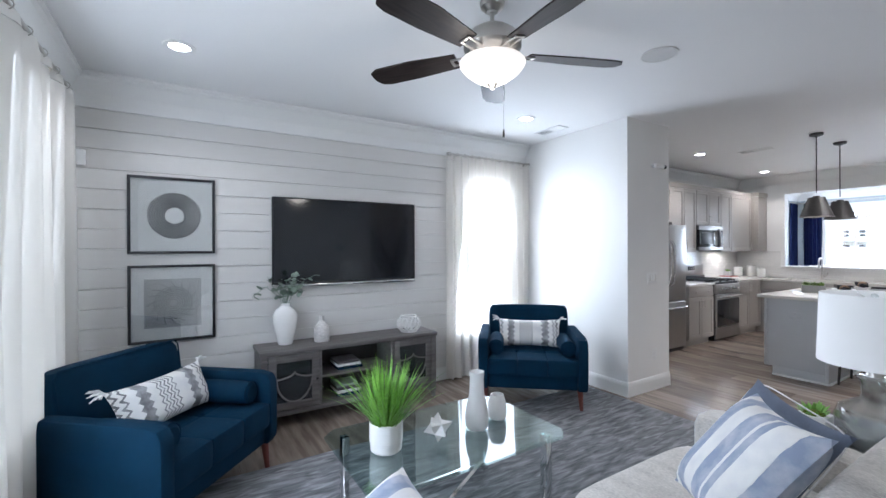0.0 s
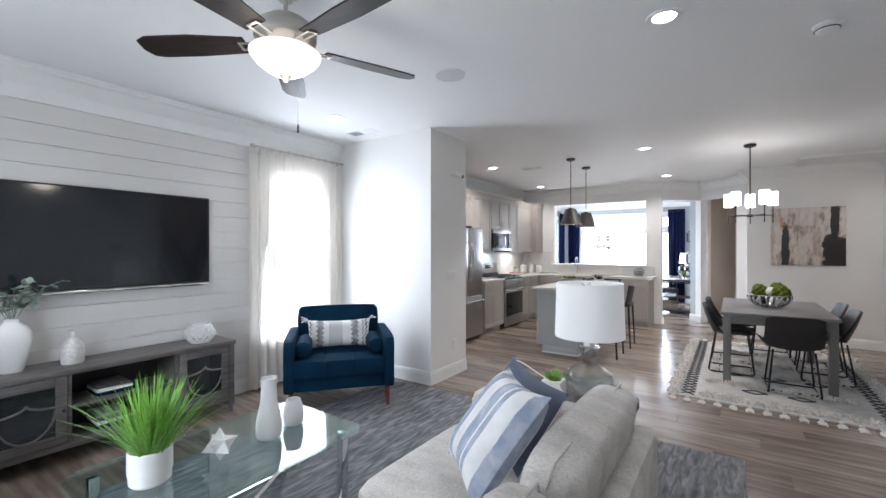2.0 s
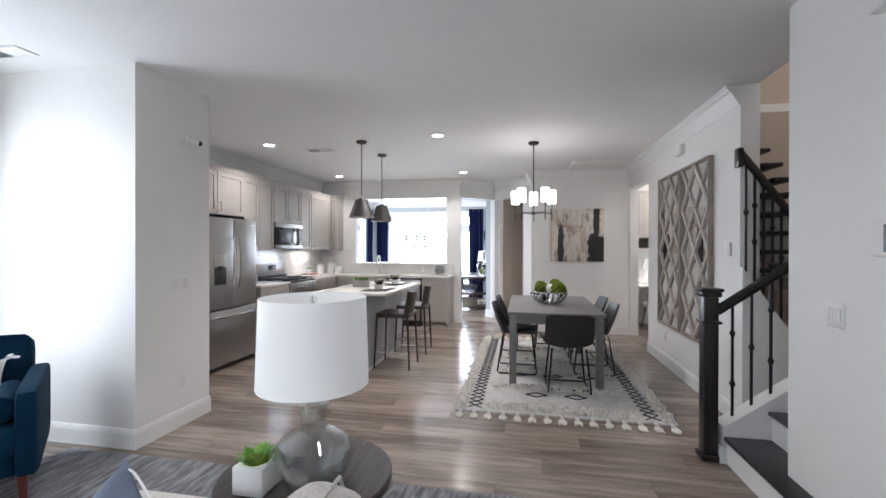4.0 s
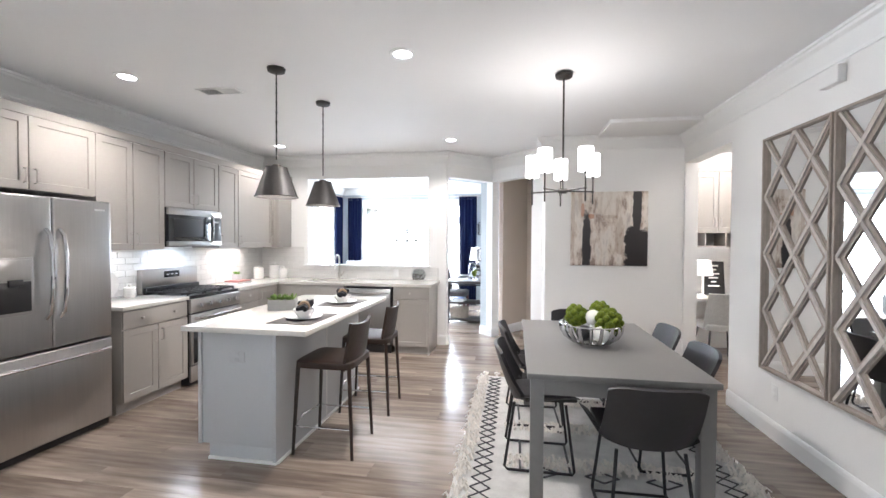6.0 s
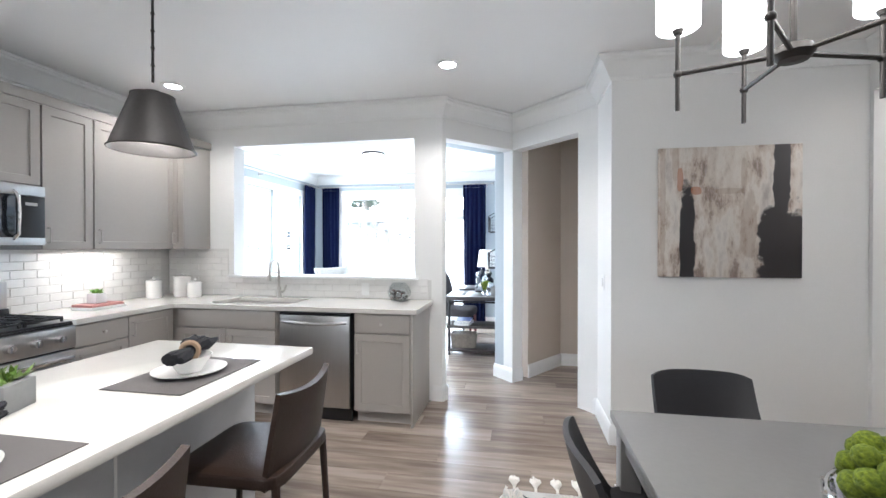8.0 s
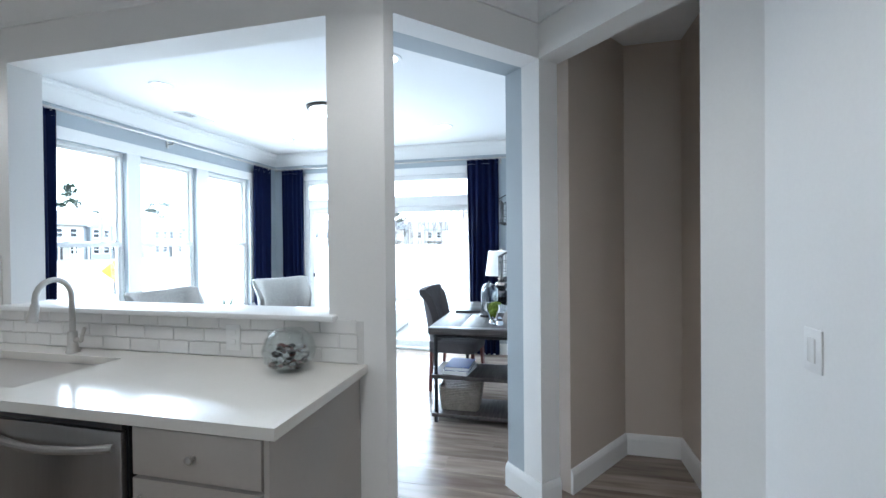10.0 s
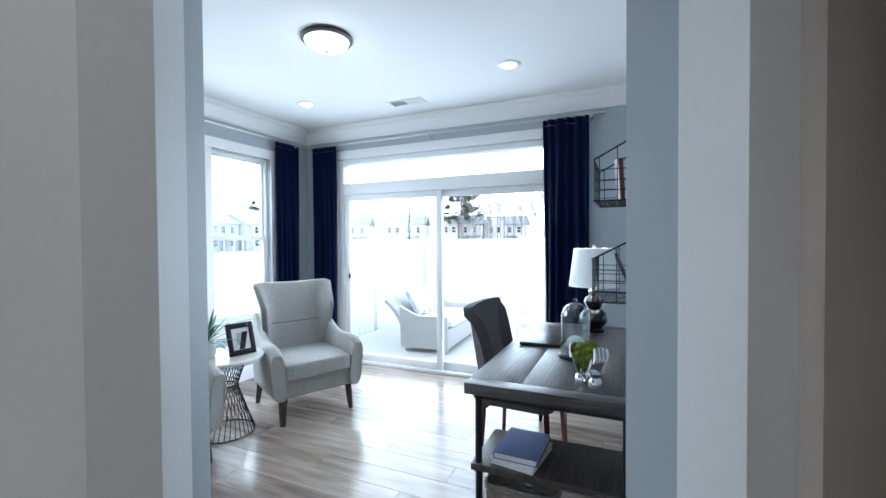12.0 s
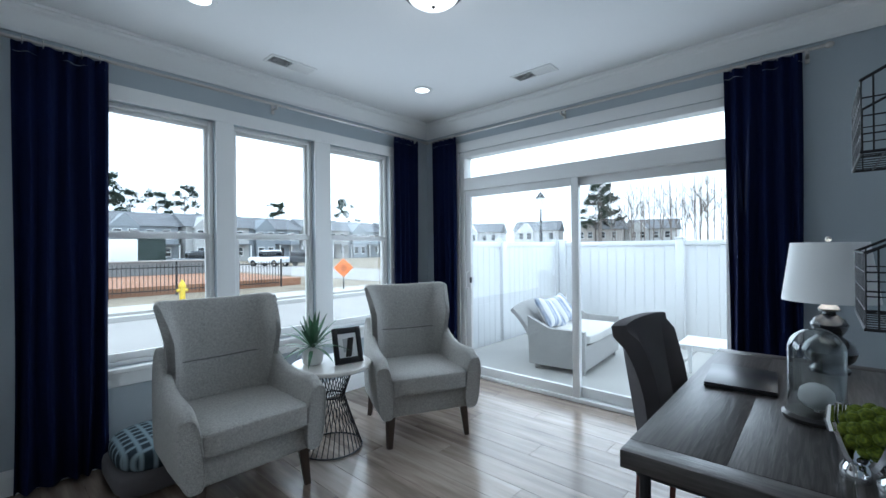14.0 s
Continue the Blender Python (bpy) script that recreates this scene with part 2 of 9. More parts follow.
# ---------- building helpers ----------
class Build:
    """Collects shapes into one bmesh."""

    def __init__(self):
        self.bm = bmesh.new()

    def box(self, lo, hi, bev=0.0, seg=2, m=None):
        c = [(a + b) / 2 for a, b in zip(lo, hi)]
        s = [abs(b - a) for a, b in zip(lo, hi)]
        t = Matrix.Translation(c) @ Matrix.Diagonal((*s, 1))
        if m is not None:
            t = m @ t
        vs = bmesh.ops.create_cube(self.bm, size=1.0, matrix=t)["verts"]
        if bev > 0:
            es = list({e for v in vs for e in v.link_edges})
            bmesh.ops.bevel(self.bm, geom=es, offset=min(bev, min(s) * 0.49), segments=seg, profile=0.5, affect="EDGES", clamp_overlap=True)
        return self

    def cyl(self, p0, p1, r0, r1=None, seg=20):
        p0, p1 = Vector(p0), Vector(p1)
        d = p1 - p0
        q = d.to_track_quat("Z", "Y").to_matrix().to_4x4()
        bmesh.ops.create_cone(self.bm, cap_ends=True, segments=seg, radius1=r0, radius2=r0 if r1 is None else r1, depth=d.length,
                              matrix=Matrix.Translation((p0 + p1) / 2) @ q)
        return self

    def ball(self, c, r, sx=1, sy=1, sz=1, sub=3):
        bmesh.ops.create_icosphere(self.bm, subdivisions=sub, radius=r, matrix=Matrix.Translation(c) @ Matrix.Diagonal((sx, sy, sz, 1)))
        return self

    def lathe(self, prof, c=(0, 0, 0), seg=32, cap=True, sx=1, sy=1):
        """Turns (radius, height) pairs about z."""
        bm, rings = self.bm, []
        for r, z in prof:
            rings.append([bm.verts.new((c[0] + r * sx * math.cos(2 * math.pi * i / seg), c[1] + r * sy * math.sin(2 * math.pi * i / seg), c[2] + z))
                          for i in range(seg)])
        for a, b in zip(rings, rings[1:]):
            for i in range(seg):
                bm.faces.new((a[i], a[(i + 1) % seg], b[(i + 1) % seg], b[i]))
        if cap:
            bm.faces.new(list(reversed(rings[0])))
            bm.faces.new(rings[-1])
        return self

    def tube(self, pts, r, seg=8, closed=False):
        bm = self.bm
        pts = [Vector(p) for p in pts]
        n, rings, up = len(pts), [], None
        for i, p in enumerate(pts):
            if closed:
                d = pts[(i + 1) % n] - pts[i - 1]
            else:
                d = pts[min(i + 1, n - 1)] - pts[max(i - 1, 0)]
            d.normalize()
            if up is None:
                up = Vector((0, 0, 1)) if abs(d.z) < 0.9 else Vector((1, 0, 0))
            x = d.cross(up).normalized()
            up = x.cross(d).normalized()
            rr = r[i] if isinstance(r, (list, tuple)) else r
            rings.append([bm.verts.new(p + rr * (math.cos(2 * math.pi * k / seg) * x + math.sin(2 * math.pi * k / seg) * up)) for k in range(seg)])
        pairs = list(zip(rings, rings[1:])) + ([(rings[-1], rings[0])] if closed else [])
        for a, b in pairs:
            for k in range(seg):
                bm.faces.new((a[k], a[(k + 1) % seg], b[(k + 1) % seg], b[k]))
        if not closed:
            bm.faces.new(list(reversed(rings[0])))
            bm.faces.new(rings[-1])
        return self

    def prism(self, poly, z0, z1):
        """Upright prism over a plan outline."""
        bm = self.bm
        a = [bm.verts.new((x, y, z0)) for x, y in poly]
        b = [bm.verts.new((x, y, z1)) for x, y in poly]
        n = len(poly)
        bm.faces.new(list(reversed(a)))
        bm.faces.new(b)
        for i in range(n):
            bm.faces.new((a[i], a[(i + 1) % n], b[(i + 1) % n], b[i]))
        return self

    def cells(self, us, vs, keep, w0, w1, m=None):
        """Slab over a grid of (u, v) cells; keep(i, j) says which cells are solid. u along x, v along z, thickness along y."""
        bm, seen = self.bm, {}

        def vert(i, j, w):
            if (i, j, w) not in seen:
                co = Vector((us[i], w, vs[j]))
                seen[(i, j, w)] = bm.verts.new(m @ co if m is not None else co)
            return seen[(i, j, w)]

        nu, nv = len(us) - 1, len(vs) - 1
        on = lambda i, j: 0 <= i < nu and 0 <= j < nv and keep(i, j)
        for i in range(nu):
            for j in range(nv):
                if not keep(i, j):
                    continue
                for w in (w0, w1):
                    bm.faces.new((vert(i, j, w), vert(i + 1, j, w), vert(i + 1, j + 1, w), vert(i, j + 1, w)))
                for di, dj, a, b in ((-1, 0, (i, j), (i, j + 1)), (1, 0, (i + 1, j), (i + 1, j + 1)), (0, -1, (i, j), (i + 1, j)), (0, 1, (i, j + 1), (i + 1, j + 1))):
                    if not on(i + di, j + dj):
                        bm.faces.new((vert(*a, w0), vert(*b, w0), vert(*b, w1), vert(*a, w1)))
        return self

    def sheet(self, f, nu, nv, thick=0.0):
        """Surface from f(u, v) with u, v in 0..1, given a thickness."""
        bm = self.bm
        vs = [[bm.verts.new(f(i / nu, j / nv)) for j in range(nv + 1)] for i in range(nu + 1)]
        fs = [bm.faces.new((vs[i][j], vs[i + 1][j], vs[i + 1][j + 1], vs[i][j + 1])) for i in range(nu) for j in range(nv)]
        if thick:
            bmesh.ops.recalc_face_normals(bm, faces=fs)
            bmesh.ops.solidify(bm, geom=fs, thickness=thick)
        return self

    def pad(self, lo, hi, power=5.0, n=10, m=None, crown=0.0):
        """Soft cushion: a rounded box that swells towards its middle."""
        c = Vector([(a + b) / 2 for a, b in zip(lo, hi)])
        h = Vector([abs(b - a) / 2 for a, b in zip(lo, hi)])
        bm, seen, k = self.bm, {}, n + 1

        def vert(i, j, q, axis):
            g = [0, 0, 0]
            g[axis], g[(axis + 1) % 3], g[(axis + 2) % 3] = q, i, j
            key = tuple(g)
            if key not in seen:
                p = Vector([2 * v / k - 1 for v in key])
                r = (abs(p.x) ** power + abs(p.y) ** power + abs(p.z) ** power) ** (1 / power)
                p = p / max(r, 1e-6)
                z = p.z * (1 + crown * (1 - p.x * p.x) * (1 - p.y * p.y))
                co = Vector((c.x + p.x * h.x, c.y + p.y * h.y, c.z + z * h.z))
                seen[key] = bm.verts.new(m @ co if m is not None else co)
            return seen[key]

        for axis in range(3):
            for q in (0, k):
                for i in range(k):
                    for j in range(k):
                        bm.faces.new((vert(i, j, q, axis), vert(i + 1, j, q, axis), vert(i + 1, j + 1, q, axis), vert(i, j + 1, q, axis)))
        return self

    def mesh(self, name):
        bmesh.ops.recalc_face_normals(self.bm, faces=self.bm.faces)
        me = bpy.data.meshes.new(name)
        self.bm.to_mesh(me)
        self.bm.free()
        return me


def smooth(me, angle=35):
    me.polygons.foreach_set("use_smooth", [True] * len(me.polygons))
    me.set_sharp_from_angle(angle=radians(angle))


def part(name, b, material, parent=None, label="", m=None, soft=True):
    """One mesh object out of a Build, under a thing or a part."""
    me = b.mesh(name)
    if soft:
        smooth(me)
    me.materials.append(material)
    ob = new(name, me)
    if parent is not None:
        ob.parent = parent
    if m is not None:
        ob.matrix_basis = m
    if label:
        ob["label"] = label
    return ob


def thing(name, label, category, m=None, group=""):
    ob = new(name)
    ob.empty_display_size = 0.1
    if m is not None:
        ob.matrix_basis = m
    return tagged(ob, label, category, group)


def struct(name, b, material, label="", category="wall", soft=False):
    return tagged(part(name, b, material, None, "", None, soft), label, category, kind="structure")


# ---------- large structure ----------
H = 2.74
XL, XW, XS = -3.84, -3.76, -4.07           # outer wall of the living room and kitchen, of the sunroom
YF, YK, YN = -0.69, 9.13, 12.92  # front wall, kitchen's far wall, sunroom's far wall
XE, XM, XR = 1.72, 2.0, -0.38   # entry wall, mirror wall, sunroom's desk wall
APEX = (-0.28, 9.78)
COL = (-0.875, 9.18)


def wall(name, p0, p1, holes=(), thick=0.14, material=WALL, z1=H, label="white painted wall", a0=0.0, a1=0.0):
    """Wall whose room face runs from p0 to p1 with the room on its left; holes are (start, end, low, high) along it."""
    p0, p1 = Vector(p0), Vector(p1)
    d = p1 - p0
    ln = d.length
    ang = math.atan2(d.y, d.x)
    m = Matrix.Translation((p0.x, p0.y, 0)) @ Matrix.Rotation(ang, 4, "Z")
    us = sorted({-a0, ln + a1, *[h[0] for h in holes], *[h[1] for h in holes]})
    vs = sorted({0.0, z1, *[h[2] for h in holes], *[h[3] for h in holes]})

    def solid(i, j):
        u, v = (us[i] + us[i + 1]) / 2, (vs[j] + vs[j + 1]) / 2
        return not any(h[0] < u < h[1] and h[2] < v < h[3] for h in holes)
    b = Build().cells(us, vs, solid, -thick, 0, m)
    return struct(name, b, material, label)


def sweep(path, prof, closed=False):
    """Profile of (distance into the room, height) carried along a plan line with the room on its left."""
    b = Build()
    n = len(path)
    rings = []
    for i in range(n):
        p = Vector(path[i])
        d0 = (p - Vector(path[i - 1])).normalized() if (i > 0 or closed) else None
        d1 = (Vector(path[(i + 1) % n]) - p).normalized() if (i < n - 1 or closed) else None
        d0, d1 = d0 or d1, d1 or d0
        n0, n1 = Vector((-d0.y, d0.x)), Vector((-d1.y, d1.x))
        k = (n0 + n1) / max(0.25, 1 + n0.dot(n1))
        rings.append([b.bm.verts.new((p.x + k.x * u, p.y + k.y * u, z)) for u, z in prof])
    m = len(prof)
    for a, c in list(zip(rings, rings[1:])) + ([(rings[-1], rings[0])] if closed else []):
        for j in range(m):
            b.bm.faces.new((a[j], a[(j + 1) % m], c[(j + 1) % m], c[j]))
    if not closed:
        b.bm.faces.new(rings[0])
        b.bm.faces.new(list(reversed(rings[-1])))
    return b


CROWN = [(0.0, 2.58), (0.012, 2.58), (0.018, 2.60), (0.03, 2.62), (0.07, 2.685), (0.09, 2.70), (0.095, 2.715), (0.105, 2.72), (0.105, 2.738), (0.0, 2.738)]
BASE = [(0.0, 0.0), (0.016, 0.0), (0.016, 0.105), (0.012, 0.125), (0.006, 0.14), (0.0, 0.14)]


def crown(path, closed=False):
    tagged(part("crown_moulding", sweep(path, CROWN, closed), TRIM, None, "", None, False), "white painted crown moulding under the ceiling", "trim", kind="structure")


def skirting(path):
    tagged(part("baseboard", sweep(path, BASE), TRIM, None, "", None, False), "white painted baseboard along the wall", "baseboard", kind="structure")


struct("floor", Build().box((-4.3, -0.9, -0.12), (4.4, 13.05, -0.012)), SUBFLOOR, "floor under wood-look planks", "floor")
cb = Build().box((-4.3, -0.9, H), (2.12, 13.1, H + 0.12)).box((2.12, -0.9, H), (4.4, 3.5, H + 0.12)).box((2.12, 5.9, H), (4.4, 13.1, H + 0.12))
struct("ceiling", cb, CEIL, "white painted ceiling", "ceiling")

wall("wall_front", (XL, YF), (XE, YF), [(0.62, 3.2, 0.45, 2.3)], a0=0.14, a1=0.14)
wall("wall_entry", (XE, YF), (XE, 3.81), label="white wall with thermostat and light switches")
wall("wall_mirror", (XM, 4.95), (XM, 8.53), [(2.50, 3.55, 0, 2.40)], label="white wall behind the mirror panels")
wall("wall_painting", (XM, 8.53), (0.43, 8.53), thick=0.14, label="white wall behind the abstract painting")
wall("wall_return", (0.43, 8.53), (0.43, 9.05), a0=-0.14, label="short white wall beside the hall opening")
wall("wall_hall_side", (0.43, 9.05), APEX, [(0.20, 1.038, 0, 2.40)], label="angled wall over the hall opening")
wall("wall_door_side", APEX, COL, [(0.0, 0.8475, 0, 2.40)], thick=0.135, label="angled wall over the sunroom opening")
DT = 0.135 / math.sqrt(2)
wall("wall_door_back", (APEX[0] - DT, APEX[1] + DT), (COL[0] - DT, COL[1] + DT), [(0.0, 0.8475, 0, 2.40)], thick=0.135, material=BLUEWALL, label="pale blue-grey back of the angled wall")
t = DT
struct("post", Build().prism([APEX, (APEX[0] + t, APEX[1] + t), (APEX[0], APEX[1] + 2 * t), (APEX[0] - t, APEX[1] + t)], 0, H), WALL, "white post between two openings", "post")
struct("post_back", Build().prism([(APEX[0] - t, APEX[1] + t), (APEX[0], APEX[1] + 2 * t), (XR + 0.12, 10.28), (XR, 10.28), (APEX[0] - 2 * t, APEX[1] + 2 * t)], 0, H), BLUEWALL, "pale blue-grey wall end beside the desk", "post")
struct("column", Build().prism([(-1.16, YK), (-0.90, YK), COL, (COL[0] - t, COL[1] + t), (-1.16, COL[1] + t)], 0, H), WALL, "white column at the end of the counter", "column")
struct("column_back", Build().prism([(COL[0] - t, COL[1] + t), (COL[0] - 2 * t, COL[1] + 2 * t), (-1.16, COL[1] + 2 * t), (-1.16, COL[1] + t)], 0, H), BLUEWALL, "pale blue-grey back of the column", "column")
wall("wall_kitchen_far", (-1.16, YK), (XW, YK), [(0.0, 1.85, 1.10, 2.40)], thick=0.16, a1=0.4, label="white wall with a pass-through over the sink")
wall("wall_kitchen", (XW, YK), (XW, 4.41), thick=0.24, label="white wall behind the kitchen cabinets")
struct("wall_chase", Build().box((XL - 0.24, 3.70, 0), (-2.40, 4.41, H)), WALL, "white wall jutting out beside the armchair", "wall")
wall("wall_shiplap", (XL, 3.70), (XL, YF), [(0.25, 0.95, 0.45, 2.34)], thick=0.24, label="wall with a curtained window")
# hall behind the angled opening
wall("wall_hall_a", (0.62, 9.3), (0.62, 10.55), material=BEIGE, label="beige hall wall")
wall("wall_hall_b", (0.62, 10.52), (0.27, 10.52), material=BEIGE, label="beige hall wall", thick=0.1)
wall("wall_hall_c", (0.27, 10.52), (-0.12, 9.96), material=BEIGE, label="beige hall wall", thick=0.08)
# sunroom
wall("wall_sunroom_desk", (XR, 10.28), (XR, YN), thick=0.12, material=BLUEWALL, label="pale blue-grey wall behind the desk")
wall("wall_sunroom_far", (XR, YN), (XS, YN), [(0.72, 3.20, 0, 2.36)], material=BLUEWALL, label="wall with a sliding door")
wall("wall_sunroom_side", (XS, YN), (XS, YK + 0.16), [(0.57, 1.28, 0.60, 2.31), (1.44, 2.13, 0.60, 2.31), (2.26, 2.96, 0.60, 2.31)], material=BLUEWALL,
     label="wall with three windows", a0=0.14)
# closing walls of the stair and office
wall("wall_stair_far", (4.3, -0.8), (4.3, 12.0), z1=5.5, material=BEIGE, label="beige wall of the stairwell")
wall("wall_stair_near", (XE + 0.14, 3.36), (4.3, 3.36), z1=5.5, thick=0.1, label="white stair wall")
wall("wall_office_far", (4.3, 9.7), (XM, 9.7), label="white office wall")
wall("wall_office_near", (XM + 0.14, 7.2), (4.3, 7.2), label="white office wall")

crown([(XM, 4.95), (XM, 8.53), (0.43, 8.53), (0.43, 9.05), APEX, COL, (-0.90, YK), (XW, YK), (XW, 4.42)])
crown([(XL, 3.69), (XL, YF), (XE, YF)])
crown([(XR, 10.28), (XR, YN), (XS, YN), (XS, YK + 0.16), (-1.16, YK + 0.16)])
skirting([(XM, 4.95), (XM, 7.45)])
skirting([(XM, 8.51), (XM, 8.53), (0.43, 8.53), (0.43, 9.05), (0.41, 9.09)])
skirting([(COL[0] - 2 * t, COL[1] + 2 * t), COL, (-0.90, YK), (-1.0, YK)])
skirting([(APEX[0] + t, APEX[1] + t), APEX, (APEX[0] - 2 * t, APEX[1] + 2 * t), (XR, 10.28), (XR, YN), (-1.02, YN)])
skirting([(-2.40, 4.41), (-2.40, 3.70), (XL, 3.70), (XL, YF), (XE, YF), (XE, 3.81)])
skirting([(-3.44, YN), (XS, YN), (XS, YK + 0.16), (-1.16, YK + 0.16)])
skirting([(0.62, 9.3), (0.62, 10.52), (0.27, 10.52), (-0.12, 9.96)])


# ---------- windows and sliding door ----------
def window_unit(name, m, w, h, label, rail=0.5, depth=0.10):
    """Sash window in a hole w wide and h high; local x along the wall, y out of the room, origin at the hole's lower corner."""
    ob = thing(name, label, "window", m)
    ob["kind"] = "structure"
    f = 0.03
    part("frame", Build().box((0, 0.02, 0), (f, depth, h), 0.006).box((w - f, 0.02, 0), (w, depth, h), 0.006).box((f, 0.02, h - f), (w - f, depth, h), 0.006)
         .box((f, 0.02, 0), (w - f, depth, f), 0.006), TRIM, ob)
    zr = h * rail
    part("upper_sash", Build().box((f, 0.05, zr - 0.02), (w - f, 0.09, zr + 0.025), 0.004).box((f, 0.055, zr + 0.025), (f + 0.022, 0.09, h - f), 0.004)
         .box((w - f - 0.022, 0.055, zr + 0.025), (w - f, 0.09, h - f), 0.004).box((f + 0.022, 0.055, h - f - 0.025), (w - f - 0.022, 0.09, h - f), 0.004), TRIM, ob)
    part("lower_sash", Build().box((f, 0.03, f), (f + 0.026, 0.055, zr - 0.02), 0.004).box((w - f - 0.026, 0.03, f), (w - f, 0.055, zr - 0.02), 0.004)
         .box((f + 0.026, 0.03, f), (w - f - 0.026, 0.055, f + 0.05), 0.004).box((f, 0.02, zr - 0.025), (w - f, 0.05, zr + 0.015), 0.004), TRIM, ob)
    for k in (0.3, 0.7):
        part("sash_lock", Build().box((w * k - 0.025, 0.005, zr + 0.015), (w * k + 0.025, 0.04, zr + 0.03), 0.005), TRIM, ob)
    for z0, z1, y in ((f + 0.05, zr - 0.02, 0.042), (zr + 0.025, h - f - 0.025, 0.072)):
        p = part("pane", Build().box((f + 0.022, y, z0), (w - f - 0.022, y + 0.004, z1)), PANE, ob, soft=False)
        p.visible_shadow = False
    return ob


def casing(name, m, spans, lo, hi, label):
    """Flat trim round a row of window holes."""
    b = Build()
    x0, x1 = spans[0][0], spans[-1][1]
    b.box((x0 - 0.09, -0.018, hi), (x1 + 0.09, 0.0, hi + 0.10), 0.004)
    b.box((x0 - 0.09, -0.016, lo), (x0, 0.0, hi), 0.004).box((x1, -0.016, lo), (x1 + 0.09, 0.0, hi), 0.004)
    for a, c in zip(spans, spans[1:]):
        b.box((a[1], -0.016, lo), (c[0], 0.0, hi), 0.004)
    b.box((x0 - 0.11, -0.05, lo - 0.03), (x1 + 0.11, 0.02, lo), 0.006).box((x0 - 0.09, -0.014, lo - 0.12), (x1 + 0.09, 0.0, lo - 0.03), 0.004)
    ob = part(name, b, TRIM, None, "", m, False)
    return tagged(ob, label, "trim", kind="structure")


SIDE = Matrix.Translation((XS, YN, 0)) @ Matrix.Rotation(radians(-90), 4, "Z")      # x runs towards the kitchen
for s0, s1 in ((0.57, 1.28), (1.44, 2.13), (2.26, 2.96)):
    window_unit("window_1", SIDE @ pose(s0, -0.02, 0.60) @ Matrix.Diagonal((1, -1, 1, 1)), s1 - s0, 1.71, "white vinyl sash window facing the street")
casing("window_trim", SIDE @ Matrix.Diagonal((1, -1, 1, 1)), ((0.57, 1.28), (1.44, 2.13), (2.26, 2.96)), 0.60, 2.31, "white flat window trim in the sunroom")
LIVW = Matrix.Translation((XL, 3.70, 0)) @ Matrix.Rotation(radians(-90), 4, "Z") @ Matrix.Diagonal((1, -1, 1, 1))
window_unit("window_2", LIVW @ pose(0.25, 0, 0.45), 0.70, 1.89, "white sash window behind sheer curtains")
casing("window_trim", LIVW, ((0.25, 0.95),), 0.45, 2.34, "white flat window trim")
FRW = Matrix.Translation((XL, YF, 0)) @ Matrix.Diagonal((1, -1, 1, 1))
for s0, s1 in ((0.62, 1.44), (1.50, 2.32), (2.38, 3.2)):
    window_unit("window_3", FRW @ pose(s0, 0, 0.45), s1 - s0, 1.85, "white sash window in the front wall")
struct("window_mullion", Build().box((XL + 1.44, YF - 0.13, 0.45), (XL + 1.50, YF - 0.005, 2.3)).box((XL + 2.32, YF - 0.13, 0.45), (XL + 2.38, YF - 0.005, 2.3)), TRIM,
       "white posts between the front windows", "trim")


def sliding_door():
    ob = thing("door_1", "white vinyl sliding glass door with a transom, closed", "door", pose(-3.58, YN, 0))
    ob["kind"] = "structure"
    w, f = 2.48, 0.055
    part("frame", Build().box((0, 0.0, 0), (f, 0.13, 2.36), 0.006).box((w - f, 0, 0), (w, 0.13, 2.36), 0.006).box((f, 0, 2.30), (w - f, 0.13, 2.36), 0.006)
         .box((f, -0.004, 1.95), (w - f, 0.13, 2.08), 0.006).box((f, 0, 0), (w - f, 0.13, 0.035), 0.006), TRIM, ob)
    tp = part("transom_pane", Build().box((f, 0.06, 2.08), (w - f, 0.066, 2.30)), PANE, ob, soft=False)
    tp.visible_shadow = False
    for name, x0, x1, y in (("sliding_leaf", f, 1.30, 0.02), ("fixed_leaf", 1.22, w - f, 0.07)):
        s = 0.065
        leaf = part(name, Build().box((x0, y, 0.035), (x0 + s, y + 0.04, 1.95), 0.005).box((x1 - s, y, 0.035), (x1, y + 0.04, 1.95), 0.005)
                    .box((x0 + s, y, 0.035), (x1 - s, y + 0.04, 0.12), 0.005).box((x0 + s, y, 1.88), (x1 - s, y + 0.04, 1.95), 0.005), TRIM, ob)
        g = part("pane", Build().box((x0 + s, y + 0.018, 0.12), (x1 - s, y + 0.024, 1.88)), PANE, leaf, soft=False)
        g.visible_shadow = False
        if name == "sliding_leaf":
            part("handle", Build().tube([(x0 + 0.03, y, 0.92), (x0 + 0.03, y - 0.04, 0.94), (x0 + 0.03, y - 0.04, 1.08), (x0 + 0.03, y, 1.10)], 0.009), TRIM, leaf)
            part("latch", Build().box((x0 + s - 0.01, y - 0.012, 0.98), (x0 + s + 0.015, y, 1.04), 0.003), BLACK, leaf)
    return ob


sliding_door()
tagged(part("door_trim", Build().box((-3.67, YN - 0.018, 2.36), (-1.01, YN, 2.46), 0.004).box((-3.67, YN - 0.016, 0), (-3.58, YN, 2.36), 0.004)
            .box((-1.10, YN - 0.016, 0), (-1.01, YN, 2.36), 0.004), TRIM), "white flat trim round the sliding door", "trim", kind="structure")


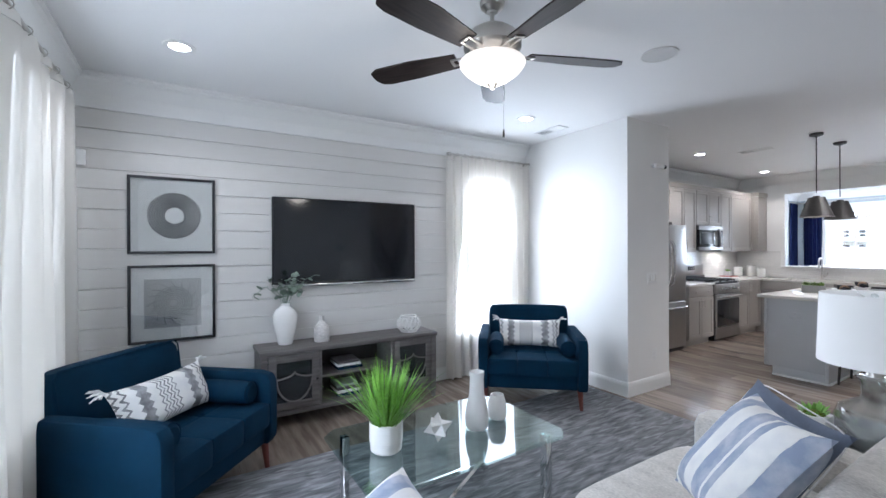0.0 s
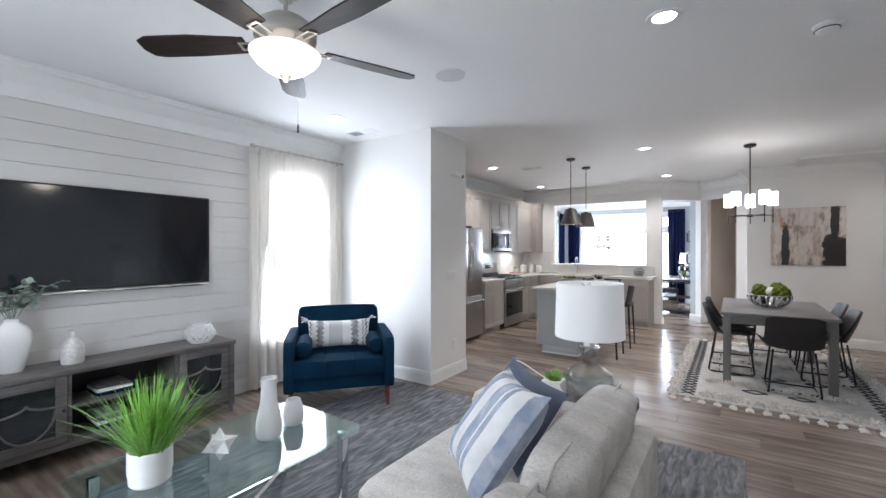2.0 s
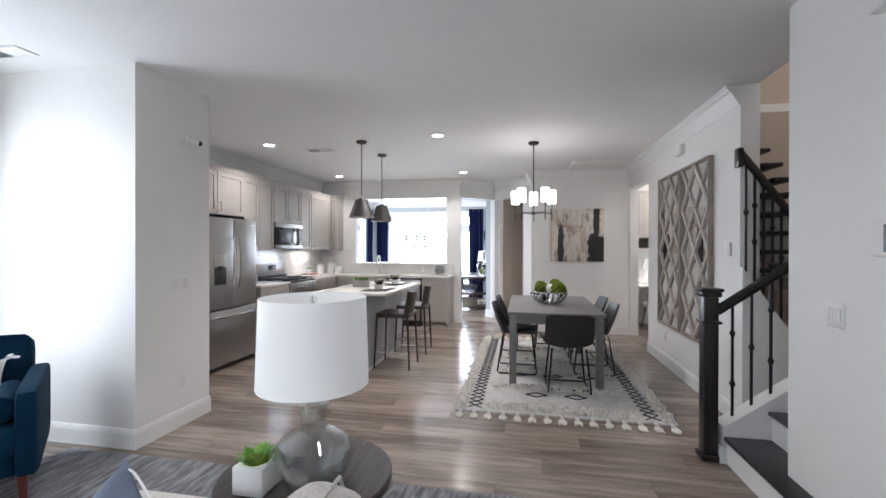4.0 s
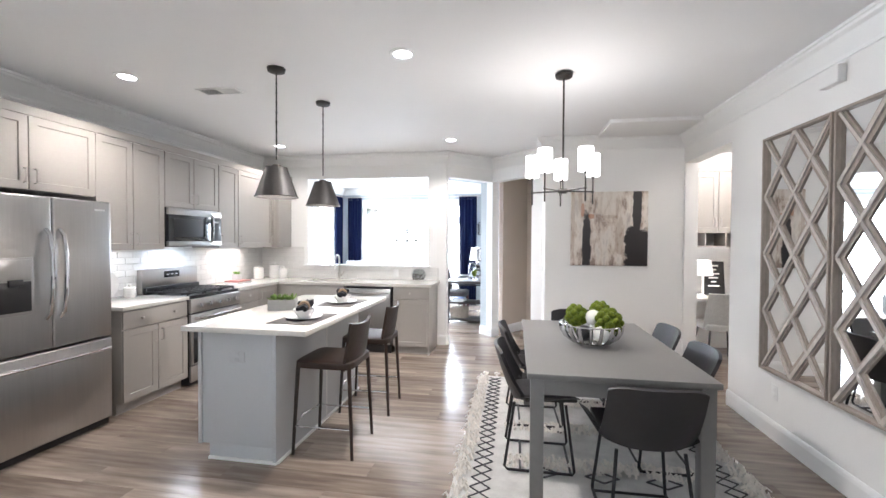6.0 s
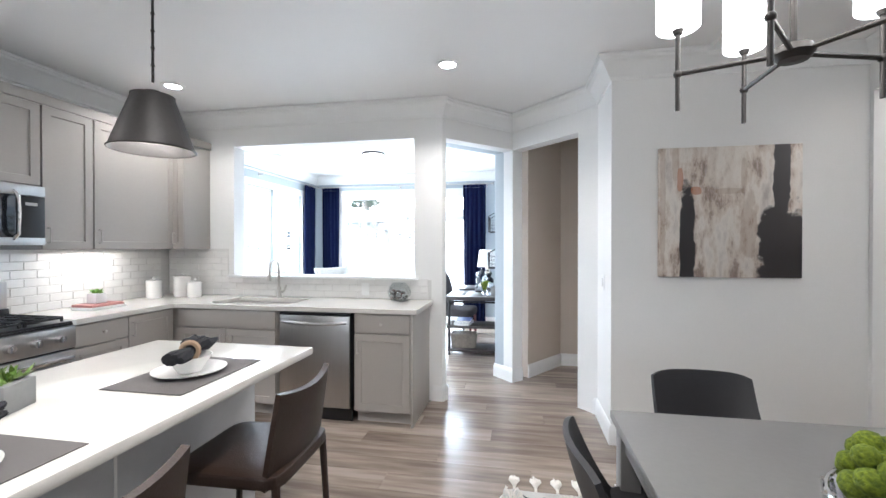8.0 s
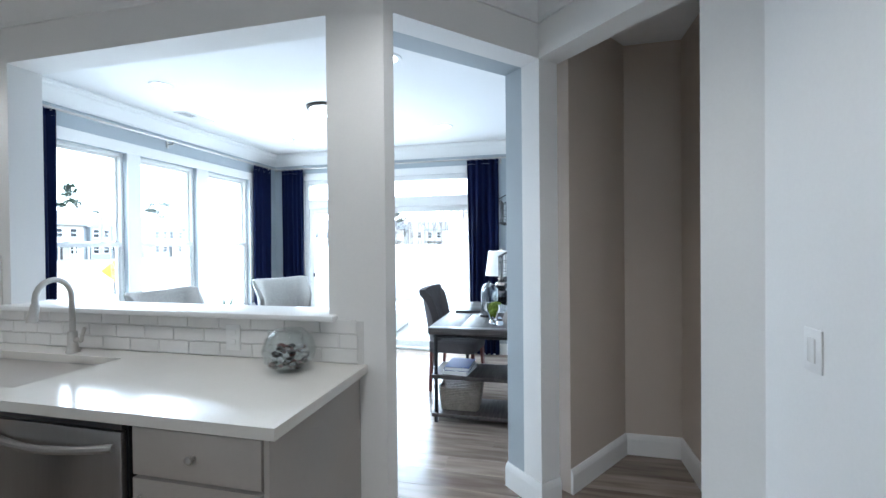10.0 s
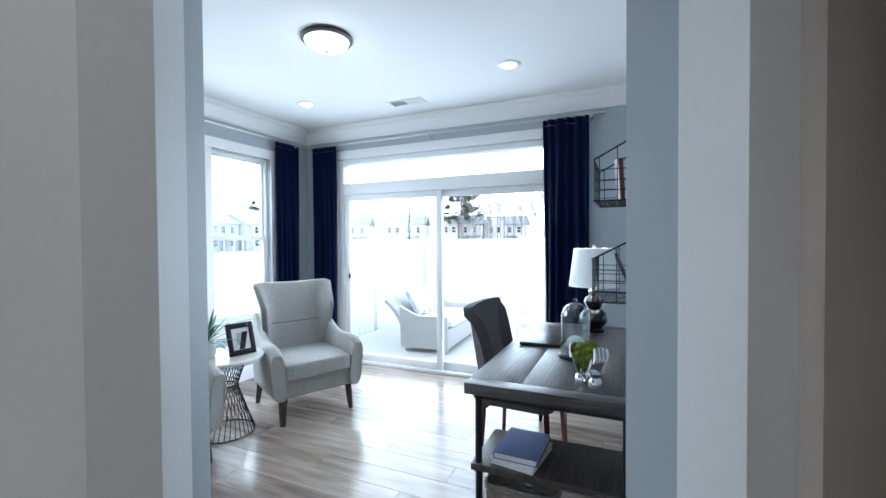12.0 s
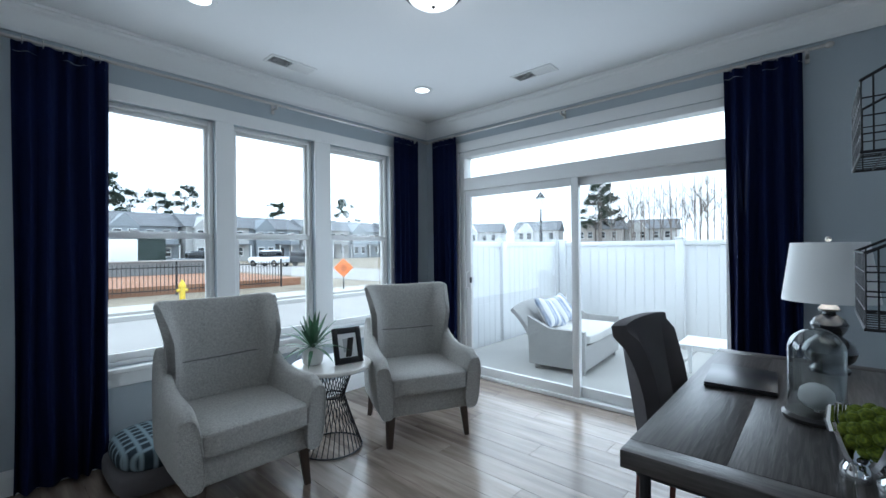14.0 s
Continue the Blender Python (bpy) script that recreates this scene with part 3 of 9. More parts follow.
# ---------- curtains ----------
def curtain(label, m, w, z0, z1, folds, material, depth=0.035, seed=0, group="curtains"):
    """Hanging folds; local x along the rod."""
    ob = thing("curtain", label, "curtain", m, group)
    rnd = random.Random(seed)
    ph = [rnd.uniform(-0.5, 0.5) for _ in range(folds + 2)]

    def f(u, v):
        k = u * folds
        i = min(int(k), folds)
        wob = ph[i] * (1 - (k - i)) + ph[i + 1] * (k - i)
        low = 1 - v
        amp = depth * (0.6 + 0.4 * low)
        x = w * u + 0.02 * math.sin(3 * low + u * 9) * low + 0.012 * wob * low * 3
        y = amp * math.sin(2 * math.pi * k + wob * 0.8 * low * 2) + 0.012 * math.sin(13 * u + 2 * low)
        return (x, y, z0 + (z1 - z0) * v)

    part("cloth", Build().sheet(f, folds * 10, 10, 0.004), material, ob)
    part("header", Build().sheet(lambda u, v: (w * u, depth * 0.7 * math.sin(2 * math.pi * u * folds) * (1 - 0.3 * v), z1 + 0.003 + 0.05 * v), folds * 8, 2, 0.005), material, ob)
    for i in range(folds):
        x = w * (i + 0.5) / folds
        part("ring", Build().tube([(x, 0.022 * math.cos(a), z1 + 0.062 + 0.022 * math.sin(a)) for a in [2 * math.pi * q / 10 for q in range(10)]], 0.003, 5, True), NICKEL, ob)
    return ob


def rod(label, m, ln, brackets):
    ob = thing("curtain_rod", label, "curtain rod", m)
    part("pole", Build().cyl((0, 0, 0), (ln, 0, 0), 0.011, seg=12), NICKEL, ob)
    for x in (0, ln):
        part("finial", Build().ball((x, 0, 0), 0.02, 1.2, 1, 1, 2), NICKEL, ob)
    for x in brackets:
        part("bracket", Build().box((x - 0.008, -0.002, -0.035), (x + 0.008, 0.075, -0.02), 0.002).box((x - 0.012, 0.066, -0.06), (x + 0.012, 0.076, 0.03), 0.002)
             .box((x - 0.008, -0.012, -0.03), (x + 0.008, 0.004, 0.0), 0.002), NICKEL, ob)
    return ob


ZR = 2.52
rod("thin nickel curtain rod over the sliding door", pose(-3.98, YN - 0.08, ZR), 3.30, (0.06, 1.6, 3.2))
rod("thin nickel curtain rod over the street windows", Matrix.Translation((XS + 0.08, 9.45, ZR)) @ Matrix.Rotation(radians(90), 4, "Z"), 3.36, (0.1, 1.65, 3.2))
for lab, m, w, sd in (("navy blue curtain in the corner by the slider", pose(-3.90, YN - 0.085, 0), 0.34, 1),
                      ("navy blue curtain beside the desk", pose(-1.20, YN - 0.085, 0), 0.40, 2),
                      ("navy blue curtain in the corner by the windows", Matrix.Translation((XS + 0.085, 12.36, 0)) @ Matrix.Rotation(radians(90), 4, "Z"), 0.33, 3),
                      ("navy blue curtain at the end of the windows", Matrix.Translation((XS + 0.085, 9.60, 0)) @ Matrix.Rotation(radians(90), 4, "Z"), 0.42, 4)):
    curtain(lab, m, w, 0.02, ZR - 0.065, 5, NAVYCUR, seed=sd)
rod("brushed nickel rod over the side window", Matrix.Translation((XL + 0.08, 2.50, 2.50)) @ Matrix.Rotation(radians(90), 4, "Z"), 1.18, (0.06, 1.1))
for y, w, sd in ((2.47, 0.60, 5), (3.06, 0.63, 6)):
    curtain("sheer white curtain beside the side window", Matrix.Translation((XL + 0.08, y, 0)) @ Matrix.Rotation(radians(90), 4, "Z"), w, 0.02, 2.435, 6, SHEERW, seed=sd, group="sheer curtains")
rod("brushed nickel rod over the front windows", pose(-3.50, YF + 0.08, 2.50) @ Matrix.Diagonal((1, -1, 1, 1)), 3.2, (0.06, 1.6, 3.1))
for x, w, sd in ((-3.50, 1.55, 7), (-1.35, 0.75, 8)):
    curtain("sheer white curtain by the front windows", pose(x, YF + 0.08, 0), w, 0.02, 2.435, 6, LINENW, seed=sd, group="sheer curtains")


# ---------- living room ----------
def cushion_stripes(name, stops, axis, scale, bump=0.3, chevron=0.0):
    """Cloth with broad woven bands across one axis of the cushion."""
    m = bpy.data.materials.new(name)
    m.use_nodes = True
    n, l = m.node_tree.nodes, m.node_tree.links
    b = n["Principled BSDF"]
    b.inputs["Roughness"].default_value = 0.9
    tc, sep = n.new("ShaderNodeTexCoord"), n.new("ShaderNodeSeparateXYZ")
    l.new(tc.outputs["Object"], sep.inputs[0])
    mr = n.new("ShaderNodeMapRange")
    mr.inputs["From Min"].default_value, mr.inputs["From Max"].default_value = -scale, scale
    nz = n.new("ShaderNodeTexNoise")
    nz.inputs["Scale"].default_value = 25
    ad = n.new("ShaderNodeMath")
    ad.operation = "MULTIPLY_ADD"
    ad.inputs[1].default_value = 0.010
    l.new(tc.outputs["Object"], nz.inputs["Vector"])
    l.new(nz.outputs[0], ad.inputs[0])
    run = sep.outputs[axis]
    if chevron:
        pp, zz = n.new("ShaderNodeMath"), n.new("ShaderNodeMath")
        pp.operation, zz.operation = "PINGPONG", "ADD"
        pp.inputs[1].default_value = chevron
        l.new(sep.outputs[2 - axis], pp.inputs[0])
        l.new(pp.outputs[0], zz.inputs[0])
        l.new(run, zz.inputs[1])
        run = zz.outputs[0]
    l.new(run, ad.inputs[2])
    l.new(ad.outputs[0], mr.inputs[0])
    cr = n.new("ShaderNodeValToRGB")
    cr.color_ramp.interpolation = "CONSTANT"
    e = cr.color_ramp.elements
    while len(e) < len(stops):
        e.new(0.5)
    for el, (p, c) in zip(e, stops):
        el.position, el.color = p, (*c, 1)
    l.new(mr.outputs[0], cr.inputs[0])
    # worn, marbled dye
    n2 = n.new("ShaderNodeTexNoise")
    n2.inputs["Scale"].default_value, n2.inputs["Detail"].default_value = 14, 5
    l.new(tc.outputs["Object"], n2.inputs["Vector"])
    mx = n.new("ShaderNodeMix")
    mx.data_type = "RGBA"
    mx.inputs[7].default_value = (0.66, 0.66, 0.68, 1)
    r2 = n.new("ShaderNodeMapRange")
    r2.inputs["From Min"].default_value, r2.inputs["From Max"].default_value = 0.4, 0.75
    r2.inputs["To Max"].default_value = 0.75
    l.new(n2.outputs[0], r2.inputs[0])
    l.new(r2.outputs[0], mx.inputs[0])
    l.new(cr.outputs[0], mx.inputs[6])
    l.new(mx.outputs[2], b.inputs["Base Color"])
    wv = n.new("ShaderNodeTexNoise")
    wv.inputs["Scale"].default_value = 260
    l.new(tc.outputs["Object"], wv.inputs["Vector"])
    bp = n.new("ShaderNodeBump")
    bp.inputs["Strength"].default_value = bump
    bp.inputs["Distance"].default_value = 0.008
    l.new(wv.outputs[0], bp.inputs["Height"])
    l.new(bp.outputs[0], b.inputs["Normal"])
    return m


WHITEC, BLUEC, GREYC = (0.80, 0.79, 0.77), (0.29, 0.34, 0.46), (0.16, 0.16, 0.17)
STRIPE = cushion_stripes("blue_white_stripes", [(0, BLUEC), (0.16, WHITEC), (0.30, BLUEC), (0.36, WHITEC), (0.39, BLUEC), (0.52, WHITEC), (0.66, BLUEC), (0.80, WHITEC), (0.88, BLUEC)], 0, 0.27)
BOHO = cushion_stripes("grey_woven_bands", [(0, WHITEC), (0.05, GREYC), (0.07, WHITEC), (0.10, GREYC), (0.12, WHITEC), (0.20, GREYC), (0.29, WHITEC), (0.38, GREYC), (0.395, WHITEC), (0.42, GREYC), (0.435, WHITEC), (0.46, GREYC), (0.475, WHITEC),
                                            (0.50, GREYC), (0.515, WHITEC), (0.54, GREYC), (0.555, WHITEC), (0.62, WHITEC), (0.70, GREYC), (0.80, WHITEC), (0.86, GREYC), (0.88, WHITEC), (0.91, GREYC), (0.93, WHITEC)], 0, 0.33, 0.6, 0.022)
DENIMC = mat("denim_cloth", (0.15, 0.18, 0.25), 0.9, vary=0.2, scale=8, fine=300, bump=0.3)


def pillow_shape(w, h, t):
    """Square pillow with pinched corners, standing in x and z."""
    def f(side):
        def g(u, v):
            x, z = 2 * u - 1, 2 * v - 1
            k = (1 - x ** 4) * (1 - z ** 4)
            pin = 1 - 0.06 * (1 - x * x) * abs(z) ** 3
            return (x * w / 2 * (1 - 0.07 * (1 - z * z)), side * t / 2 * k ** 0.6, z * h / 2 * (1 - 0.07 * (1 - x * x)) * pin)
        return g
    return Build().sheet(f(1), 18, 18).sheet(f(-1), 18, 18)


def throw_pillow(label, m, w, h, t, material, tassels=False, piping=None):
    ob = thing("throw_pillow", label, "pillow", m)
    part("cover", pillow_shape(w, h, t), material, ob)
    if piping:
        pts = [(w / 2 * math.copysign(abs(math.cos(a)) ** 0.28, math.cos(a)) * 0.985, 0, h / 2 * math.copysign(abs(math.sin(a)) ** 0.28, math.sin(a)) * 0.985) for a in [2 * math.pi * (i + 0.5) / 64 for i in range(64)]]
        part("piping", Build().tube(pts, 0.003, 5, True), piping, ob)
    if tassels:
        rnd = random.Random(3)
        for sx in (-1, 1):
            for sz in (-1, 1):
                b = Build()
                for _ in range(14):
                    a = Vector((sx * w / 2 * 0.97, 0, sz * h / 2 * 0.97))
                    d = Vector((sx * rnd.uniform(0.02, 0.07), rnd.uniform(-0.03, 0.03), sz * rnd.uniform(-0.01, 0.05)))
                    b.tube([a, a + d * 0.6, a + d + Vector((0, 0, -0.012))], [0.006, 0.005, 0.003], 4)
                part("tassel", b, MATTEW, ob)
    return ob


def armchair(m):
    ob = thing("armchair", "navy blue tufted armchair with bolsters and wooden legs", "armchair", m, "navy armchairs")
    part("base", Build().box((-0.40, -0.36, 0.17), (0.40, 0.36, 0.30), 0.02, 3), NAVY, ob)
    seat = part("seat", Build().box((-0.395, -0.385, 0.30), (0.395, 0.17, 0.435), 0.03, 3), NAVY, ob)
    for i in range(3):
        for j in range(2):
            part("tuft", Build().pad((-0.40 + 0.2667 * i - 0.004, -0.40 + 0.29 * j, 0.29), (-0.40 + 0.2667 * (i + 1) + 0.004, -0.40 + 0.29 * (j + 1) + 0.01, 0.447), 12, 6, crown=0.035), NAVY, seat)
    for i in range(2):
        part("button", Build().ball((-0.133 + 0.2667 * i, -0.11, 0.455), 0.012, sub=2), NAVY, ob)
    tilt = Matrix.Translation((0, 0.22, 0.40)) @ Matrix.Rotation(radians(-9), 4, "X")
    part("backrest", Build().pad((-0.41, 0.0, 0.0), (0.41, 0.16, 0.46), 8, 8, tilt).box((-0.40, 0.03, -0.22), (0.40, 0.14, 0.2), 0.03, 3, tilt), NAVY, ob)
    part("piping", Build().tube([tilt @ Vector((x, 0.005, z)) for x, z in ((-0.385, 0.06), (-0.395, 0.42), (-0.37, 0.448), (0.37, 0.448), (0.395, 0.42), (0.385, 0.06))], 0.005, 5), NAVY, ob)
    for s in (-1, 1):
        arm = Build()
        arm.pad((s * 0.44 - 0.05, -0.40, 0.15), (s * 0.44 + 0.05, 0.40, 0.64), 9, 8)
        part("arm", arm, NAVY, ob)
        bol = part("bolster", Build().lathe([(0.0, -0.21), (0.05, -0.215), (0.068, -0.20), (0.072, -0.15), (0.073, 0.0), (0.072, 0.15), (0.068, 0.20), (0.05, 0.215), (0.0, 0.215)], seg=20, cap=False),
                   NAVY, ob, m=pose(s * 0.325, -0.10, 0.53, 90))
        part("end_piping", Build().tube([(0.068 * math.cos(a), 0.068 * math.sin(a), 0.203) for a in [2 * math.pi * i / 20 for i in range(20)]], 0.004, 5, True), NAVY, bol)
    for sx in (-0.42, 0.42):
        for sy in (-0.34, 0.34):
            part("leg", Build().cyl((sx, sy, 0.17), (sx * 1.02, sy * 1.04, 0.0), 0.027, 0.016, 12), REDWOOD, ob)
    return ob


AX, AY, AR = -2.79, -0.06, 139
ac = armchair(pose(-2.94, 2.92, 0.012, 0, 0, 50))
copy_thing(ac, pose(AX, AY, 0.0, 0, 0, AR))
throw_pillow("grey and white woven lumbar pillow with tassels on the armchair", pose(-2.94, 2.92, 0.012, 0, 0, 50) @ pose(0, 0.06, 0.60, -18), 0.62, 0.28, 0.13, BOHO, True)
throw_pillow("grey and white woven lumbar pillow with tassels on the armchair", pose(AX, AY, 0.0, 0, 0, AR) @ pose(0.0, 0.02, 0.60, -25), 0.66, 0.28, 0.14, BOHO, True)


def tv():
    ob = thing("television", "large flat black television mounted on the shiplap wall", "television", pose(XL + 0.02, 1.38, 1.53, 0, 0, 90))
    part("housing", Build().box((-0.70, -0.03, -0.385), (0.70, 0.0, 0.385), 0.01), BLACK, ob)
    part("bezel", Build().box((-0.705, -0.045, 0.378), (0.705, -0.03, 0.39), 0.003).box((-0.705, -0.045, -0.385), (-0.69, -0.03, 0.378), 0.003)
         .box((0.69, -0.045, -0.385), (0.705, -0.03, 0.378), 0.003).box((-0.69, -0.045, -0.385), (0.69, -0.03, -0.372), 0.003), BLACK, ob)
    part("screen", Build().box((-0.69, -0.040, -0.372), (0.69, -0.0305, 0.378)), SCREEN, ob, "dark glossy screen", soft=False)
    part("soundbar_strip", Build().box((-0.66, -0.05, -0.415), (0.70, -0.005, -0.388), 0.008), CHROME, ob, "silver strip under the screen")
    part("logo", Build().box((-0.03, -0.053, -0.405), (0.03, -0.0495, -0.397)), TRIM, ob)
    return ob


tv()


def wall_picture(label, y, z, inner):
    ob = thing("framed_picture", label, "picture", pose(XL + 0.02, y, z, 0, 0, 90), "framed pictures")
    w, h, f = 0.29, 0.30, 0.02
    part("frame", Build().box((-w, -0.03, -h), (-w + f, 0, h), 0.003).box((w - f, -0.03, -h), (w, 0, h), 0.003).box((-w + f, -0.03, h - f), (w - f, 0, h), 0.003)
         .box((-w + f, -0.03, -h), (w - f, 0, -h + f), 0.003), BLACK, ob)
    part("mat_board", Build().box((-w + f, -0.012, -h + f), (w - f, -0.002, h - f)), MATTEW, ob, soft=False)
    art = Build()
    if inner == "ring":
        for k in range(46):
            r = 0.065 + 0.115 * k / 45
            art.tube([(r * (1 + 0.02 * math.sin(3 * a + k)) * math.cos(a) + 0.01, -0.014, r * math.sin(a)) for a in [2 * math.pi * i / 48 for i in range(48)]], 0.0011, 4, True)
    else:
        for k in range(7):
            r = 0.03 + 0.016 * k
            art.tube([(r * math.cos(a), -0.014, r * math.sin(a)) for a in [2 * math.pi * i / 40 for i in range(40)]], 0.0032, 4, True)
        for k in range(16):
            a = 2 * math.pi * k / 16
            art.tube([(0.17 * math.cos(a + q * 0.5) * (0.4 + 0.6 * q), -0.014, 0.17 * math.sin(a + q * 0.5) * (0.4 + 0.6 * q)) for q in [i / 8 for i in range(9)]], 0.0030, 4)
        for q in range(6):
            s = 0.12 + 0.011 * q
            art.tube([(-s, -0.014, -s), (s, -0.014, -s), (s, -0.014, s), (-s, -0.014, s)], 0.0024, 4, True)
    part("drawing", art, GREYC_MAT, ob, "fine grey line drawing")
    if inner != "ring":
        part("panel", Build().box((-0.19, -0.0135, -0.19), (0.19, -0.0125, 0.19)), PALEGREY, ob, soft=False)
    g = part("pane", Build().box((-w + f, -0.022, -h + f), (w - f, -0.018, h - f)), PICGLASS, ob, soft=False)
    return ob


GREYC_MAT = mat("pencil_grey", (0.20, 0.20, 0.205), 0.8, bump=0)
PALEGREY = mat("pale_grey_paper", (0.48, 0.48, 0.48), 0.8, bump=0)
PICGLASS = thin_glass("picture_glass", (0.97, 0.98, 0.98), 0.16)
wall_picture("framed grey ring drawing behind glass above another picture", -0.052, 1.724, "ring")
wall_picture("framed grey geometric drawing behind glass above the armchair", -0.052, 1.037, "square")


def console():
    ob = thing("media_console", "grey-washed wooden media console with two glass doors", "console", pose(-3.60, 1.33, 0, 0, 0, 90))
    L, D = 0.80, 0.18
    part("top", Build().box((-L - 0.01, -D - 0.01, 0.605), (L + 0.01, D + 0.01, 0.64), 0.004), GREYWOOD, ob)
    for s in (-1, 1):
        part("side_panel", Build().box((s * L - (0.05 if s > 0 else 0), -D, 0.06), (s * L + (0.05 if s < 0 else 0), D, 0.605), 0.004), GREYWOOD, ob)
        for y in (-D + 0.03, D - 0.03):
            part("leg", Build().cyl((s * (L - 0.025), y, 0.10), (s * (L - 0.015), y, 0.0), 0.028, 0.022, 4), GREYWOOD, ob)
    part("back_panel", Build().box((-L + 0.05, D - 0.015, 0.14), (L - 0.05, D, 0.605)), BLACKWOOD, ob)
    part("bottom_rail", Build().box((-L + 0.05, -D, 0.11), (L - 0.05, D - 0.02, 0.15), 0.003), GREYWOOD, ob)
    for x in (-0.33, 0.33):
        part("divider", Build().box((x - 0.012, -D + 0.01, 0.15), (x + 0.012, D - 0.015, 0.605), 0.002), GREYWOOD, ob)
    part("shelf", Build().box((-0.318, -D + 0.02, 0.365), (0.318, D - 0.015, 0.385), 0.002), GREYWOOD, ob)
    for s in (-1, 1):
        x0, x1 = (-0.745, -0.345) if s < 0 else (0.345, 0.745)
        z0, z1, f, y = 0.155, 0.60, 0.06, -D - 0.004
        door = part("door", Build().box((x0, y, z0), (x0 + f, y + 0.02, z1), 0.003).box((x1 - f, y, z0), (x1, y + 0.02, z1), 0.003)
                    .box((x0 + f, y, z0), (x1 - f, y + 0.02, z0 + f), 0.003).box((x0 + f, y, z1 - f), (x1 - f, y + 0.02, z1), 0.003), GREYWOOD, ob)
        part("pane", Build().box((x0 + f, y + 0.01, z0 + f), (x1 - f, y + 0.013, z1 - f)), SMOKE, door, soft=False)
        c, w = (x0 + x1) / 2, (x1 - x0) / 2 - f
        zm = (z0 + z1) / 2
        lat = Build()
        for sx in (-1, 1):
            lat.tube([(c + sx * w * math.cos(a), y + 0.003, z0 + f + (zm - z0 - f + 0.03) * (1 - math.sin(a)) * 1.0) for a in [math.pi / 2 * i / 10 for i in range(11)]], 0.008, 4)
            lat.tube([(c + sx * w * (1 - math.sin(a)), y + 0.003, zm + 0.03 + 0.05 * (1 - math.cos(a))) for a in [math.pi / 2 * i / 8 for i in range(9)]], 0.008, 4)
        part("lattice", lat, GREYWOOD, door)
        part("knob", Build().ball((x1 - 0.02 if s < 0 else x0 + 0.02, y - 0.012, zm), 0.012, sub=2), BLACK, door)
    return ob


SMOKE = thin_glass("smoked_glass", (0.45, 0.48, 0.52), 0.12)
console()
for z, n in ((0.152, 4), (0.387, 3)):
    for i in range(n):
        tagged(part("book", Build().box((-3.73, 1.27 - 0.10, z + 0.024 * i), (-3.50 - 0.01 * i, 1.27 + 0.13 - 0.012 * i, z + 0.022 + 0.024 * i), 0.003), (NAVY, MATTEW, GREYFAB, LEAF)[i % 4]),
               "hardback book lying in a stack on the console shelf", "book", "console books")


def vase(label, p, prof, material, name="vase", sx=1, sy=1, seg=32):
    ob = part(name, Build().lathe(prof, seg=seg, cap=False, sx=sx, sy=sy), material, None, "", pose(*p))
    return tagged(ob, label, "vase")


TALLV = [(0.0, 0.0), (0.055, 0.0), (0.062, 0.01), (0.085, 0.12), (0.10, 0.20), (0.098, 0.255), (0.08, 0.295), (0.048, 0.318), (0.037, 0.33), (0.036, 0.348), (0.043, 0.356), (0.036, 0.35), (0.03, 0.33), (0.0, 0.30)]
vase("white ceramic vase with eucalyptus stems on the console", (-3.66, 0.76, 0.64), TALLV, CERAMIC)
vase("white mottled bottle vase on the console", (-3.61, 1.06, 0.64), [(0.0, 0.0), (0.06, 0.0), (0.066, 0.01), (0.066, 0.09), (0.06, 0.13), (0.035, 0.165), (0.023, 0.18), (0.021, 0.22), (0.027, 0.23), (0.02, 0.225), (0.016, 0.18), (0.0, 0.16)],
     mat("mottled_glaze", (0.62, 0.60, 0.58), 0.3, vary=0.25, scale=40, fine=90, bump=0.3))


def lattice_pot(p):
    ob = thing("lattice_pot", "white openwork ceramic lantern pot on the console", "pot", pose(*p))
    b = Build()
    prof = lambda v: 0.055 + 0.062 * math.sin(math.pi * (0.12 + 0.80 * v))
    for k in range(14):
        for s in (-1, 1):
            b.tube([(prof(v) * math.cos(2 * math.pi * k / 14 + s * v * 0.9), prof(v) * math.sin(2 * math.pi * k / 14 + s * v * 0.9), 0.012 + 0.135 * v) for v in [i / 12 for i in range(13)]], 0.0065, 5)
    part("lattice", b, CERAMIC, ob)
    part("rim", Build().tube([(0.075 * math.cos(a), 0.075 * math.sin(a), 0.15) for a in [2 * math.pi * i / 24 for i in range(24)]], 0.009, 6, True), CERAMIC, ob)
    part("foot", Build().lathe([(0.0, 0.0), (0.08, 0.0), (0.085, 0.012), (0.0, 0.014)], seg=24, cap=False), CERAMIC, ob)


lattice_pot((-3.58, 1.91, 0.64))


def leaf_mesh(b, base, d, length, width, curl=0.2, n=3):
    """A thin curved leaf from base along d."""
    d = Vector(d).normalized()
    side = d.cross(Vector((0, 0, 1)))
    side = side.normalized() if side.length > 0.05 else Vector((1, 0, 0))
    up = side.cross(d)
    prev = None
    for i in range(n + 1):
        t_ = i / n
        c = Vector(base) + d * length * t_ - Vector((0, 0, 1)) * curl * length * t_ * t_ + up * 0.0
        w = width * (math.sin(math.pi * (0.12 + 0.88 * t_)) if i < n else 0.02) * 0.5
        cur = (b.bm.verts.new(c - side * w), b.bm.verts.new(c + side * w))
        if prev:
            b.bm.faces.new((prev[0], prev[1], cur[1], cur[0]))
        prev = cur


